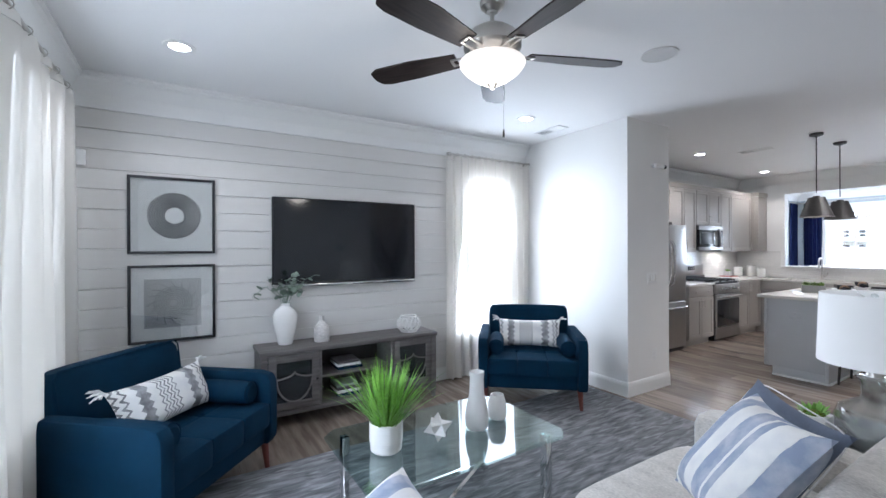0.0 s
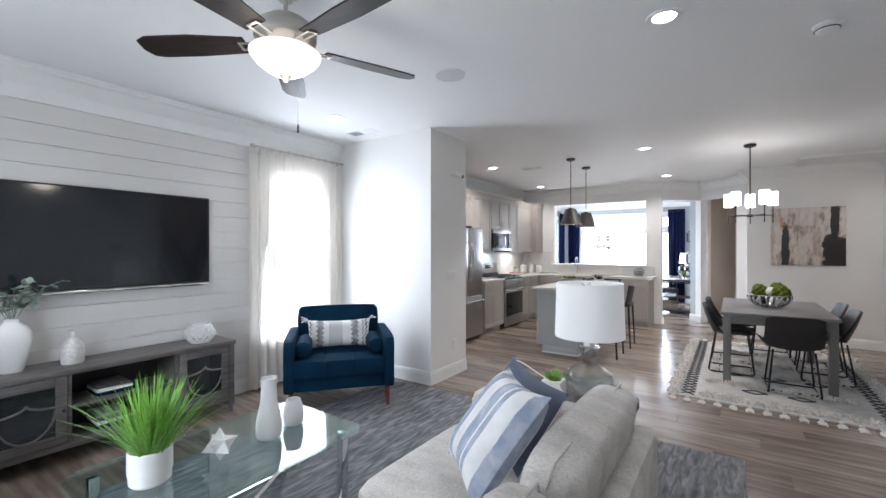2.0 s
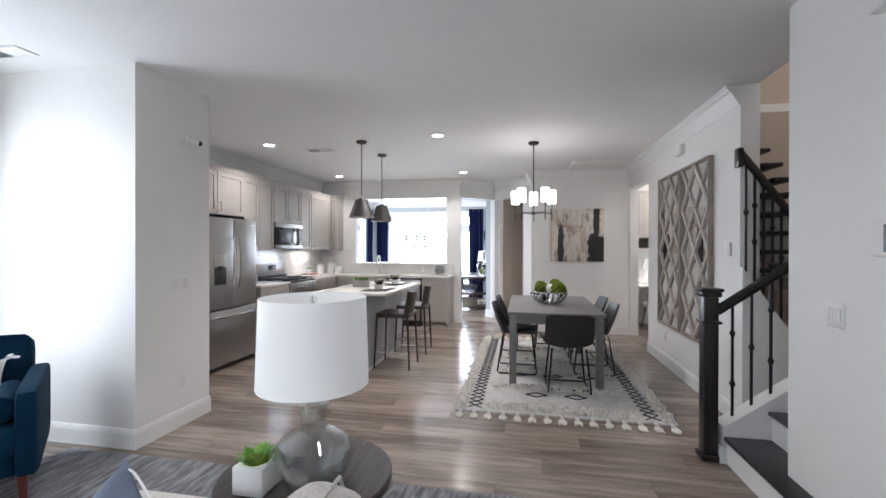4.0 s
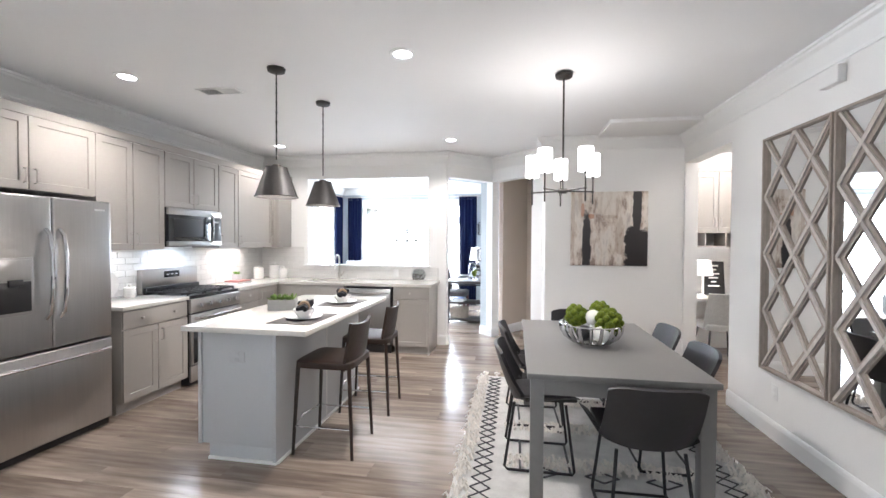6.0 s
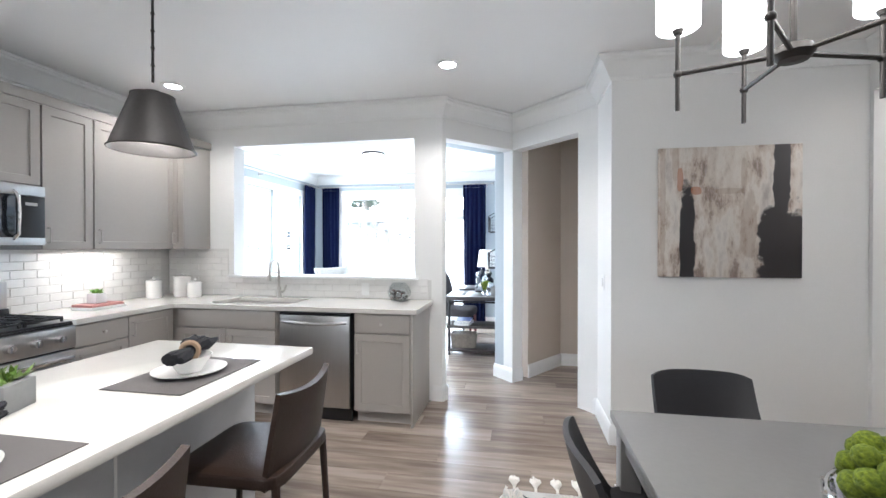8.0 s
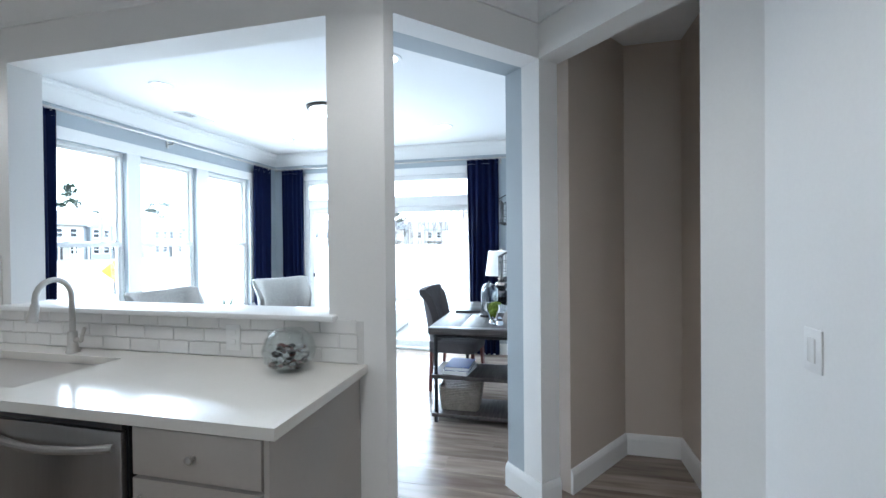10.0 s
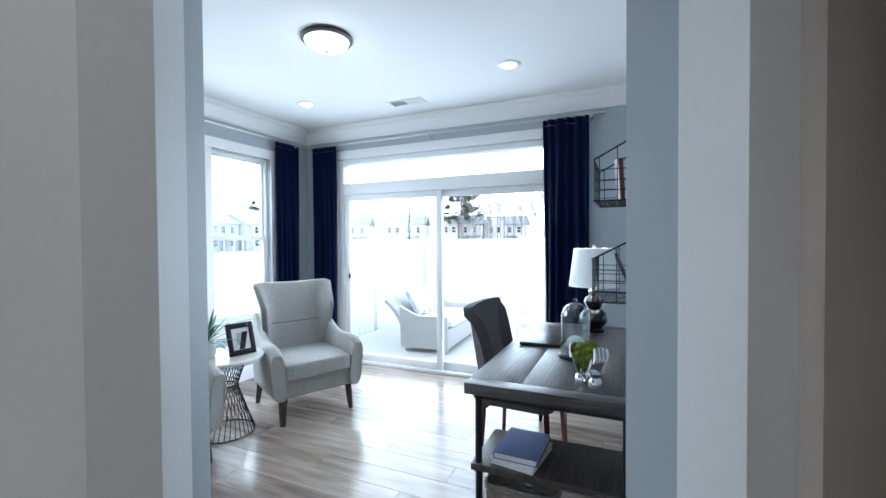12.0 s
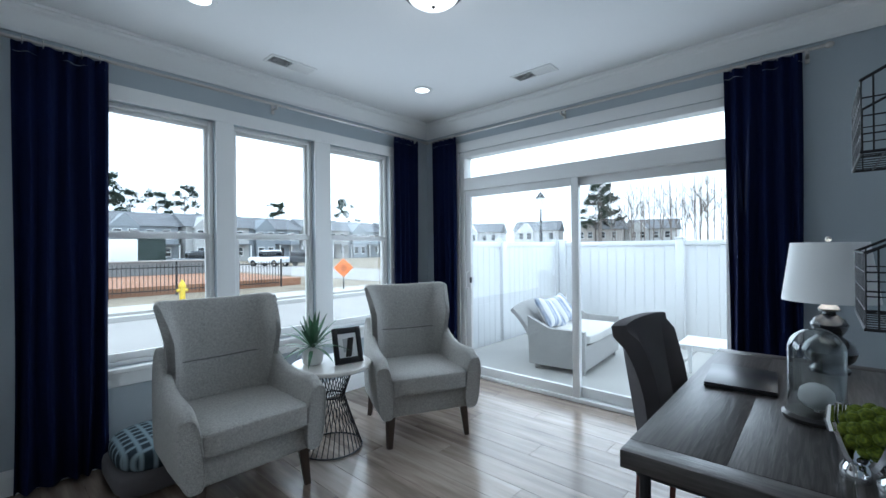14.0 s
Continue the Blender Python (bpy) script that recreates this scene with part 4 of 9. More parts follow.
def eucalyptus(p):
    ob = thing("eucalyptus_stems", "grey-green eucalyptus stems in a white vase", "plant", pose(*p))
    rnd = random.Random(11)
    stems, leaves = Build(), Build()
    for k in range(11):
        a = rnd.uniform(0, 2 * math.pi)
        out = rnd.uniform(0.08, 0.27)
        pts = [Vector((0, 0, -0.06)), Vector((0.2 * out * math.cos(a), 0.2 * out * math.sin(a), 0.06)), Vector((0.6 * out * math.cos(a), 0.6 * out * math.sin(a), 0.15 + rnd.uniform(-0.02, 0.05))),
               Vector((out * math.cos(a), out * math.sin(a), rnd.uniform(0.02, 0.27)))]
        stems.tube(pts, 0.0022, 4)
        for j in range(12):
            q = rnd.uniform(0.35, 1) * 3
            i = min(int(q), 2)
            c = pts[i].lerp(pts[i + 1], q - i)
            dd = Vector((rnd.uniform(-1, 1), rnd.uniform(-1, 1), rnd.uniform(-0.5, 0.8)))
            leaf_mesh(leaves, c, dd, rnd.uniform(0.045, 0.068), rnd.uniform(0.038, 0.056), 0.1)
    part("stems", stems, LEAF, ob)
    part("leaves", leaves, LEAF, ob)


eucalyptus((-3.66, 0.76, 0.99))


# coffee table
def coffee_table():
    ob = thing("coffee_table", "glass coffee table on crossed chrome legs", "coffee table", pose(-1.80, 1.22, 0.012))
    W, Ld, c = 0.37, 0.575, 0.07
    poly = [(-W + c, -Ld), (W - c, -Ld), (W, -Ld + c), (W, Ld - c), (W - c, Ld), (-W + c, Ld), (-W, Ld - c), (-W, -Ld + c)]
    part("tabletop", Build().prism(poly, 0.435, 0.447), TABGLASS, ob, "clear glass top with clipped corners", soft=False)
    for sx in (-1, 1):
        for sy in (-1, 1):
            part("leg", Build().box((sx * 0.28 - 0.025, sy * 0.47 - 0.02, 0), (sx * 0.28 + 0.025, sy * 0.47 + 0.02, 0.434), 0.003), CHROME, ob)
    for sy in (-1, 1):
        part("brace", Build().tube([(-0.28, sy * 0.47, 0.03), (0.28, sy * 0.47, 0.40)], 0.013, 4), CHROME, ob)
    part("brace", Build().tube([(-0.28, -0.47, 0.06), (0.28, 0.47, 0.06)], 0.013, 4), CHROME, ob)
    part("brace", Build().tube([(0.28, -0.47, 0.062), (-0.28, 0.47, 0.062)], 0.013, 4), CHROME, ob)
    for sx in (-1, 1):
        part("rail", Build().box((sx * 0.28 - 0.012, -0.46, 0.02), (sx * 0.28 + 0.012, 0.46, 0.045), 0.003), CHROME, ob)


coffee_table()
ZT = 0.459


def grass_pot(p):
    ob = thing("potted_grass", "bright green grass in a white pot on the glass table", "plant", pose(*p))
    part("pot", Build().lathe([(0.0, 0.0), (0.07, 0.0), (0.078, 0.01), (0.08, 0.05), (0.083, 0.052), (0.083, 0.14), (0.078, 0.145), (0.072, 0.14), (0.07, 0.115), (0.0, 0.115)], seg=36, cap=False), CERAMIC, ob)
    rnd = random.Random(5)
    b = Build()
    for k in range(260):
        a, r = rnd.uniform(0, 2 * math.pi), 0.06 * math.sqrt(rnd.random())
        lean = rnd.uniform(0.05, 0.9) ** 1.3
        ln = rnd.uniform(0.22, 0.38)
        base = Vector((r * math.cos(a), r * math.sin(a), 0.11))
        d = Vector((lean * math.cos(a), lean * math.sin(a), 1)).normalized()
        droop = rnd.uniform(0.05, 0.35) * (0.3 + lean)
        w = rnd.uniform(0.004, 0.007)
        side = d.cross(Vector((math.cos(a), math.sin(a), 0)))
        side = (side.normalized() if side.length > 0.02 else Vector((-math.sin(a), math.cos(a), 0))) * w
        prev = None
        for i in range(6):
            t_ = i / 5
            c = base + d * ln * t_ + Vector((math.cos(a), math.sin(a), -0.8)) * droop * ln * t_ * t_ * 0.8
            s = side * (1 - t_ ** 2 * 0.95)
            cur = (b.bm.verts.new(c - s), b.bm.verts.new(c + s))
            if prev:
                b.bm.faces.new((prev[0], prev[1], cur[1], cur[0]))
            prev = cur
    part("grass", b, GRASS, ob)


grass_pot((-1.80, 0.87, ZT))
vase("tall matte white bottle vase on the glass table", (-1.76, 1.40, ZT), [(0.0, 0.0), (0.05, 0.0), (0.062, 0.015), (0.066, 0.06), (0.06, 0.11), (0.042, 0.19), (0.038, 0.27), (0.042, 0.315), (0.038, 0.315), (0.034, 0.27), (0.0, 0.2)], MATTEW)
vase("small matte white cup vase on the glass table", (-1.81, 1.585, ZT), [(0.0, 0.0), (0.045, 0.0), (0.053, 0.012), (0.056, 0.05), (0.05, 0.10), (0.038, 0.14), (0.033, 0.14), (0.044, 0.10), (0.0, 0.05)], MATTEW)


def star(p):
    b = Build()
    for k in range(2):
        vs = [b.bm.verts.new(Matrix.Rotation(radians(k * 60), 3, "Z") @ Vector(v) * 0.075) for v in ((1, 0, -0.35 + 0.7 * k), (-0.5, 0.87, -0.35 + 0.7 * k), (-0.5, -0.87, -0.35 + 0.7 * k), (0, 0, 1.05 - 2.1 * k))]
        for f in ((0, 1, 2), (0, 1, 3), (1, 2, 3), (0, 2, 3)):
            b.bm.faces.new([vs[i] for i in f])
    ob = part("star_ornament", b, MATTEW, None, "", pose(p[0], p[1], p[2] + 0.078), False)
    tagged(ob, "white faceted star ornament on the glass table", "ornament")


star((-1.73, 1.13, ZT))


# sofa
def sofa():
    ob = thing("sofa", "pale beige linen sofa with loose back cushions", "sofa", pose(-0.54, 1.22, 0.012))
    y0, y1 = -1.02, 1.20
    part("base", Build().box((-0.47, y0 + 0.02, 0.08), (0.46, y1 - 0.02, 0.30), 0.03, 3), LINEN, ob)
    for k in range(2):
        a, c = y0 + 0.18 + k * 0.93, y0 + 0.18 + (k + 1) * 0.93
        ba, bc_ = y0 + 0.05 + k * 1.06, y0 + 0.05 + (k + 1) * 1.06
        part("seat_cushion", Build().pad((-0.53, a, 0.28), (0.16, c, 0.455), 8, 8, crown=0.05), LINEN, ob)
        tilt = Matrix.Translation((0.16, 0, 0.44)) @ Matrix.Rotation(radians(12), 4, "Y")
        bc = part("back_cushion", Build().pad((-0.02, ba + 0.01, -0.02), (0.21, bc_ - 0.01, 0.37), 4.5, 9, tilt), LINEN, ob)
        part("welt", Build().tube([tilt @ Vector((0.095, yy, zz)) for yy, zz in ((ba + 0.03, 0.02), (ba + 0.02, 0.30), (ba + 0.07, 0.362), (bc_ - 0.07, 0.362), (bc_ - 0.02, 0.30), (bc_ - 0.03, 0.02))], 0.006, 5), LINEN, bc)
    part("back", Build().pad((0.27, y0, 0.08), (0.49, y1, 0.585), 12, 8), LINEN, ob)
    for ya, yb in ((y0, y0 + 0.17), (y1 - 0.17, y1)):
        part("arm", Build().pad((-0.50, ya, 0.08), (0.16, yb, 0.60), 12, 8), LINEN, ob)
    for x in (-0.42, 0.40):
        for y in (y0 + 0.1, y1 - 0.1):
            part("foot", Build().cyl((x, y, 0.085), (x, y, 0), 0.025, 0.02, 10), BLACKWOOD, ob)


sofa()


def leaning(c, top, side):
    """Pillow standing on one corner: its centre and two neighbouring corners."""
    c = Vector(c)
    d1 = (Vector(top) - c).normalized()
    d2 = Vector(side) - c
    d2 = (d2 - d1 * d2.dot(d1)).normalized()
    x, z = (d1 + d2).normalized(), (d1 - d2).normalized()
    y = z.cross(x)
    return Matrix(((x.x, y.x, z.x, c.x), (x.y, y.y, z.y, c.y), (x.z, y.z, z.z, c.z), (0, 0, 0, 1)))


throw_pillow("blue and white striped pillow leaning on the sofa", leaning((-0.54, 1.60, 0.735), (-0.61, 1.91, 0.925), (-0.81, 1.74, 0.60)), 0.465, 0.465, 0.17, STRIPE)
throw_pillow("denim blue pillow with pale piping on the sofa", leaning((-0.585, 1.90, 0.70), (-0.69, 2.10, 0.92), (-0.84, 1.90, 0.56)), 0.41, 0.41, 0.12, DENIMC, piping=MATTEW)
throw_pillow("blue and white striped pillow lying on the sofa seat", leaning((-0.98, 0.50, 0.575), (-1.18, 0.65, 0.69), (-1.14, 0.28, 0.50)), 0.42, 0.42, 0.17, STRIPE)


# rugs
def grey_rug():
    b = Build()

    def f(u, v):
        return (-2.86 + 3.17 * u, 0.02 + 3.61 * v, 0.006 + 0.0015 * math.sin(u * 60) * math.sin(v * 70))
    b.sheet(f, 40, 44, 0.010)
    ob = part("grey_rug", b, RUGGREY, None)
    tagged(ob, "distressed charcoal grey area rug under the coffee table", "rug")


RUGGREY = ramp_mat("distressed_grey_pile", [(0.30, (0.08, 0.081, 0.09)), (0.5, (0.18, 0.182, 0.192)), (0.72, (0.34, 0.342, 0.355))], 0.95, 5.0, (5.5, 1.0, 1), 10, 0.5, distortion=0.8)
grey_rug()


# round side table with lamp
def side_table():
    ob = thing("side_table", "round dark wooden side table behind the sofa", "side table", pose(-0.51, 2.66, 0.0))
    part("tabletop", Build().lathe([(0.0, 0.545), (0.315, 0.545), (0.32, 0.55), (0.32, 0.575), (0.315, 0.58), (0.0, 0.58)], seg=48, cap=False), GREYWOODX, ob)
    part("pedestal", Build().lathe([(0.0, 0.0), (0.20, 0.0), (0.20, 0.02), (0.05, 0.04), (0.04, 0.1), (0.04, 0.48), (0.09, 0.545), (0.0, 0.545)], seg=24, cap=False), BLACKWOOD, ob)


side_table()


def glass_lamp(p):
    ob = thing("table_lamp", "clear glass bottle lamp with a white drum shade", "lamp", pose(*p))
    part("glass_base", Build().lathe([(0.0, 0.0), (0.085, 0.0), (0.09, 0.012), (0.10, 0.03), (0.128, 0.08), (0.135, 0.125), (0.12, 0.17), (0.075, 0.20), (0.05, 0.215), (0.043, 0.24), (0.05, 0.285), (0.062, 0.31), (0.0, 0.315)], seg=40, cap=False)
         .lathe([(0.0, 0.008), (0.082, 0.008), (0.092, 0.03), (0.121, 0.08), (0.128, 0.125), (0.113, 0.165), (0.068, 0.194), (0.042, 0.21), (0.036, 0.24), (0.042, 0.285), (0.05, 0.302), (0.0, 0.304)], seg=40, cap=False), CLEAR, ob)
    part("neck", Build().cyl((0, 0, 0.315), (0, 0, 0.36), 0.03, 0.02), NICKEL, ob)
    part("harp", Build().cyl((0, 0, 0.36), (0, 0, 0.655), 0.004, seg=8).cyl((0, 0, 0.36), (0, 0, 0.42), 0.016), NICKEL, ob)
    part("shade", Build().sheet(lambda u, v: ((0.192 - 0.010 * v) * math.cos(2 * math.pi * u), (0.192 - 0.010 * v) * math.sin(2 * math.pi * u), 0.37 + 0.305 * v), 48, 2, 0.003), SHADEW, ob, "white fabric drum shade")
    sp = Build()
    for k in range(3):
        a = 2 * math.pi * k / 3
        sp.tube([(0, 0, 0.64), (0.182 * math.cos(a), 0.182 * math.sin(a), 0.66)], 0.003, 5)
    part("spider", sp, NICKEL, ob)
    part("finial", Build().ball((0, 0, 0.665), 0.013, sub=2), CLEAR, ob)


glass_lamp((-0.435, 2.57, 0.58))


def small_succulent(p, label, s=1.0):
    ob = thing("potted_succulent", label, "plant", pose(*p))
    part("pot", Build().box((-0.05 * s, -0.05 * s, 0), (0.05 * s, 0.05 * s, 0.085 * s), 0.006), MATTEW, ob)
    rnd = random.Random(int(p[0] * 100))
    b = Build()
    for k in range(60):
        a = rnd.uniform(0, 2 * math.pi)
        e = rnd.uniform(0.1, 1.4)
        leaf_mesh(b, (0.02 * s * math.cos(a), 0.02 * s * math.sin(a), 0.08 * s), (math.cos(a) * math.cos(e), math.sin(a) * math.cos(e), math.sin(e)), rnd.uniform(0.03, 0.055) * s, 0.016 * s, -0.1)
    part("leaves", b, GRASS, ob)
    part("moss", Build().ball((0, 0, 0.08 * s), 0.04 * s, 1, 1, 0.5, 2), MOSS, ob)


small_succulent((-0.63, 2.53, 0.58), "green succulent in a white square pot on the side table", 1.15)


# ceiling fan
def ceiling_fan():
    ob = thing("ceiling_fan", "five-blade dark wood ceiling fan with a lit frosted bowl", "ceiling fan", pose(-1.60, 1.39, 0))
    part("canopy", Build().lathe([(0.0, 2.69), (0.03, 2.69), (0.06, 2.715), (0.065, 2.739), (0.0, 2.739)], cap=False), NICKEL, ob)
    part("downrod", Build().cyl((0, 0, 2.60), (0, 0, 2.70), 0.011), NICKEL, ob)
    part("motor", Build().lathe([(0.0, 2.455), (0.10, 2.455), (0.125, 2.47), (0.15, 2.50), (0.152, 2.53), (0.13, 2.57), (0.09, 2.60), (0.03, 2.615), (0.0, 2.615)], cap=False, seg=40), NICKEL, ob, "polished nickel motor housing")
    part("light_collar", Build().lathe([(0.0, 2.435), (0.065, 2.435), (0.075, 2.445), (0.07, 2.458), (0.0, 2.458)], cap=False), NICKEL, ob)
    part("bowl", Build().lathe([(0.0, 2.315), (0.05, 2.318), (0.10, 2.345), (0.145, 2.38), (0.168, 2.41), (0.172, 2.425), (0.16, 2.437), (0.0, 2.437)], cap=False, seg=40), BOWLLIT, ob, "lit frosted glass bowl")
    part("finial", Build().lathe([(0.0, 2.285), (0.012, 2.29), (0.016, 2.30), (0.03, 2.315), (0.03, 2.32), (0.0, 2.322)], cap=False, seg=20), NICKEL, ob)
    part("pull_chain", Build().cyl((0.03, 0.05, 2.08), (0.03, 0.05, 2.44), 0.0008, seg=5).cyl((0.03, 0.05, 2.04), (0.03, 0.05, 2.08), 0.006, 0.004, 8), BRONZE, ob)
    for k in range(5):
        m = Matrix.Rotation(radians(141 + 72 * k), 4, "Z") @ Matrix.Translation((0, 0, 2.475)) @ Matrix.Rotation(radians(12), 4, "X")
        outline = [(0.19, -0.055), (0.45, -0.075), (0.64, -0.078), (0.69, -0.066), (0.715, -0.02), (0.71, 0.045), (0.66, 0.072), (0.45, 0.078), (0.19, 0.055)]
        bl = part("blade", Build().prism([(x * 1.03, y) for x, y in outline], -0.004, 0.004), BLADE, ob, "dark walnut blade", m)
        part("blade_iron", Build().box((0.10, -0.03, -0.012), (0.23, -0.018, -0.005), 0.002).box((0.10, 0.018, -0.012), (0.23, 0.03, -0.005), 0.002).box((0.215, -0.018, -0.012), (0.23, 0.018, -0.005), 0.002)
             .box((0.10, -0.018, -0.012), (0.12, 0.018, -0.005), 0.002), NICKEL, bl)


BLADE = ramp_mat("dark_walnut_blade", [(0.3, (0.010, 0.007, 0.006)), (0.7, (0.032, 0.022, 0.019))], 0.4, 3, (2, 20, 1), 6, 0.1, spec=0.25)
BOWLLIT = glow("frosted_lit_glass", (1.0, 0.86, 0.70), 0.5)
ceiling_fan()
point_light("fan_lamp", (-1.60, 1.39, 2.22), 4, (1.0, 0.86, 0.68), 0.12)


# ---------- ceiling fixtures and wall devices ----------
def downlight(x, y, lit=True):
    ob = thing("recessed_light", "lit recessed downlight with a white trim ring", "ceiling light", pose(x, y, H), "recessed lights")
    part("trim_ring", Build().lathe([(0.058, -0.002), (0.062, -0.008), (0.088, -0.006), (0.092, 0.0), (0.058, 0.0)], seg=32, cap=False), TRIM, ob)
    part("lens", Build().lathe([(0.0, -0.004), (0.058, -0.004), (0.058, -0.001), (0.0, -0.001)], seg=28, cap=False), CANLIT, ob, "glowing lens")


WARM = (1.0, 0.89, 0.77)
NEUT = (1.0, 0.94, 0.86)
for x, y, c, w in ((-3.0, 0.0, NEUT, 12), (-2.96, 2.9, NEUT, 12), (-0.07, 2.72, NEUT, 14), (-2.90, 6.05, WARM, 30), (-3.04, 8.42, WARM, 22), (-0.69, 6.0, WARM, 66), (-0.73, 8.42, WARM, 36),
                   (-3.32, 12.1, NEUT, 6), (-1.31, 12.05, NEUT, 6), (-3.27, 10.3, NEUT, 6), (-1.31, 10.3, NEUT, 6)):
    downlight(x, y)
    spot_light("downlight_lamp", (x, y, H - 0.02), w, c)


def vent(x, y, turn, label="white slotted ceiling air vent"):
    ob = thing("ceiling_vent", label, "vent", pose(x, y, H, 0, 0, turn), "ceiling vents")
    part("frame", Build().box((-0.18, -0.075, -0.008), (0.18, -0.055, 0), 0.002).box((-0.18, 0.055, -0.008), (0.18, 0.075, 0), 0.002).box((-0.18, -0.055, -0.008), (-0.16, 0.055, 0), 0.002)
         .box((0.16, -0.055, -0.008), (0.18, 0.055, 0), 0.002).box((-0.005, -0.055, -0.008), (0.005, 0.055, 0), 0.002), TRIM, ob)
    part("backing", Build().box((-0.16, -0.055, -0.002), (0.16, 0.055, -0.0005)), BLACK, ob, soft=False)
    for k in range(9):
        y_ = -0.046 + 0.0115 * k
        for s, xa, xb in ((1, -0.16, -0.005), (-1, 0.005, 0.16)):
            part("slat", Build().box((xa, -0.0035, -0.0006), (xb, 0.0035, 0.0006), m=Matrix.Translation((0, y_, -0.005)) @ Matrix.Rotation(radians(38 * s), 4, "X")), TRIM, ob, soft=False)


for x, y, a in ((-3.13, 3.42, 0), (-2.40, 6.44, 0), (-3.68, 11.06, 90), (-2.42, 12.46, 0)):
    vent(x, y, a)
sp = thing("ceiling_speaker", "round white flush ceiling speaker grille", "speaker", pose(-1.48, 2.70, H))
part("grille", Build().lathe([(0.0, -0.006), (0.105, -0.006), (0.108, -0.003), (0.108, 0.0), (0.0, 0.0)], seg=40, cap=False), mat("speaker_grille", (0.62, 0.62, 0.62), 0.6, fine=500, bump=0.4), sp)
part("ring", Build().tube([(0.112 * math.cos(a), 0.112 * math.sin(a), -0.003) for a in [2 * math.pi * i / 40 for i in range(40)]], 0.005, 6, True), TRIM, sp)
sd = thing("smoke_detector", "round white smoke detector on the ceiling", "smoke detector", pose(0.69, 3.36, H))
part("base", Build().lathe([(0.0, -0.012), (0.068, -0.012), (0.07, 0.0), (0.0, 0.0)], seg=32, cap=False), TRIM, sd)
part("cover", Build().lathe([(0.0, -0.045), (0.035, -0.045), (0.052, -0.035), (0.06, -0.012), (0.0, -0.012)], seg=32, cap=False), TRIM, sd)
part("vent_band", Build().lathe([(0.056, -0.03), (0.061, -0.026), (0.058, -0.022)], seg=32, cap=False), GREYFAB, sd)


def plate(name, label, m, w=0.075, h=0.115, toggles=1, outlet=False, cat_="switch", paint=TRIM):
    """Cover plate; local x along the wall, y into the wall."""
    ob = thing(name, label, cat_, m)
    part("cover", Build().box((-w / 2, -0.006, -h / 2), (w / 2, 0, h / 2), 0.003), paint, ob)
    for i in range(toggles):
        x = (i - (toggles - 1) / 2) * 0.046
        if outlet:
            for z in (-0.022, 0.022):
                part("socket", Build().box((x - 0.016, -0.009, z - 0.014), (x + 0.016, -0.004, z + 0.014), 0.004), paint, ob)
        else:
            part("rocker", Build().box((x - 0.016, -0.010, -0.033), (x + 0.016, -0.004, 0.033), 0.003), CERAMIC, ob)


EAST = lambda y, z: pose(XE, y, z, 0, 0, 90) @ Matrix.Rotation(radians(180), 4, "Z")
plate("light_switch", "white double light switch on the entry wall", EAST(3.455, 1.12), 0.12, toggles=2)
plate("light_switch", "white single light switch on the entry wall", EAST(3.08, 1.12))
th = thing("thermostat", "white wall thermostat, glossy screen greyed for a window reflection", "thermostat", EAST(3.09, 1.47))
part("case", Build().box((-0.125, -0.028, -0.072), (0.125, 0, 0.072), 0.008), MATTEW, th)
# screen base colour is lightened to stand in for the reflected window
part("screen", Build().box((-0.065, -0.031, -0.055), (0.108, -0.0275, 0.055), 0.002), mat("thermostat_screen", (0.22, 0.27, 0.30), 0.06, vary=0.1, bump=0.0, coat=0.5), th)
ES = thing("door_chime", "white box high on the entry wall", "chime", EAST(3.11, 2.45))
part("case", Build().box((-0.10, -0.05, -0.07), (0.10, 0, 0.07), 0.006), TRIM, ES)
CHZ = pose(-2.40, 4.10, 1.15, 0, 0, 90)
plate("light_switch", "white triple light switch on the jutting wall", CHZ, 0.165, toggles=3)
plate("wall_outlet", "white outlet with a plugged-in air freshener on the jutting wall", pose(-2.40, 4.15, 0.36, 0, 0, 90), outlet=True, cat_="outlet")
cam_ = thing("security_sensor", "small white security camera high on the jutting wall", "security camera", pose(-2.40, 4.12, 2.30, 0, 0, 90))
part("mount", Build().cyl((0, 0, 0), (0, -0.03, 0), 0.025, seg=16), TRIM, cam_)
part("body", Build().cyl((0, -0.03, 0), (0.09, -0.06, -0.012), 0.022, seg=16), TRIM, cam_)
part("lens", Build().cyl((0.09, -0.06, -0.012), (0.115, -0.068, -0.015), 0.020, seg=16), BLACK, cam_)
sens = thing("motion_detector", "small white alarm sensor in the corner", "sensor", pose(XL + 0.012, YF + 0.08, 2.12, 0, 0, 90))
part("case", Build().box((-0.03, -0.05, -0.06), (0.03, 0, 0.06), 0.012, 3), TRIM, sens)
wa = thing("wall_alarm", "white rectangular alarm box above the mirror panels", "alarm", pose(XM, 6.20, 2.50, 0, 0, -90))
part("case", Build().box((-0.08, -0.05, -0.055), (0.08, 0, 0.055), 0.006), TRIM, wa)
wk = thing("wall_keypad", "small white keypad beside the stairs", "keypad", pose(XM, 5.13, 1.42, 0, 0, -90))
part("case", Build().box((-0.045, -0.02, -0.06), (0.045, 0, 0.06), 0.006), TRIM, wk)
plate("wall_outlet", "white outlet on the mirror wall", pose(XM, 6.75, 0.36, 0, 0, -90), outlet=True, cat_="outlet")
plate("light_switch", "white light switch beside the hall opening", pose(0.43, 8.80, 1.13, 0, 0, -90))
struct("ceiling_drop", Build().box((1.02, 7.80, H - 0.035), (XM - 0.001, 8.529, H - 0.001)), CEIL, "slightly dropped ceiling panel by the painting wall", "ceiling")


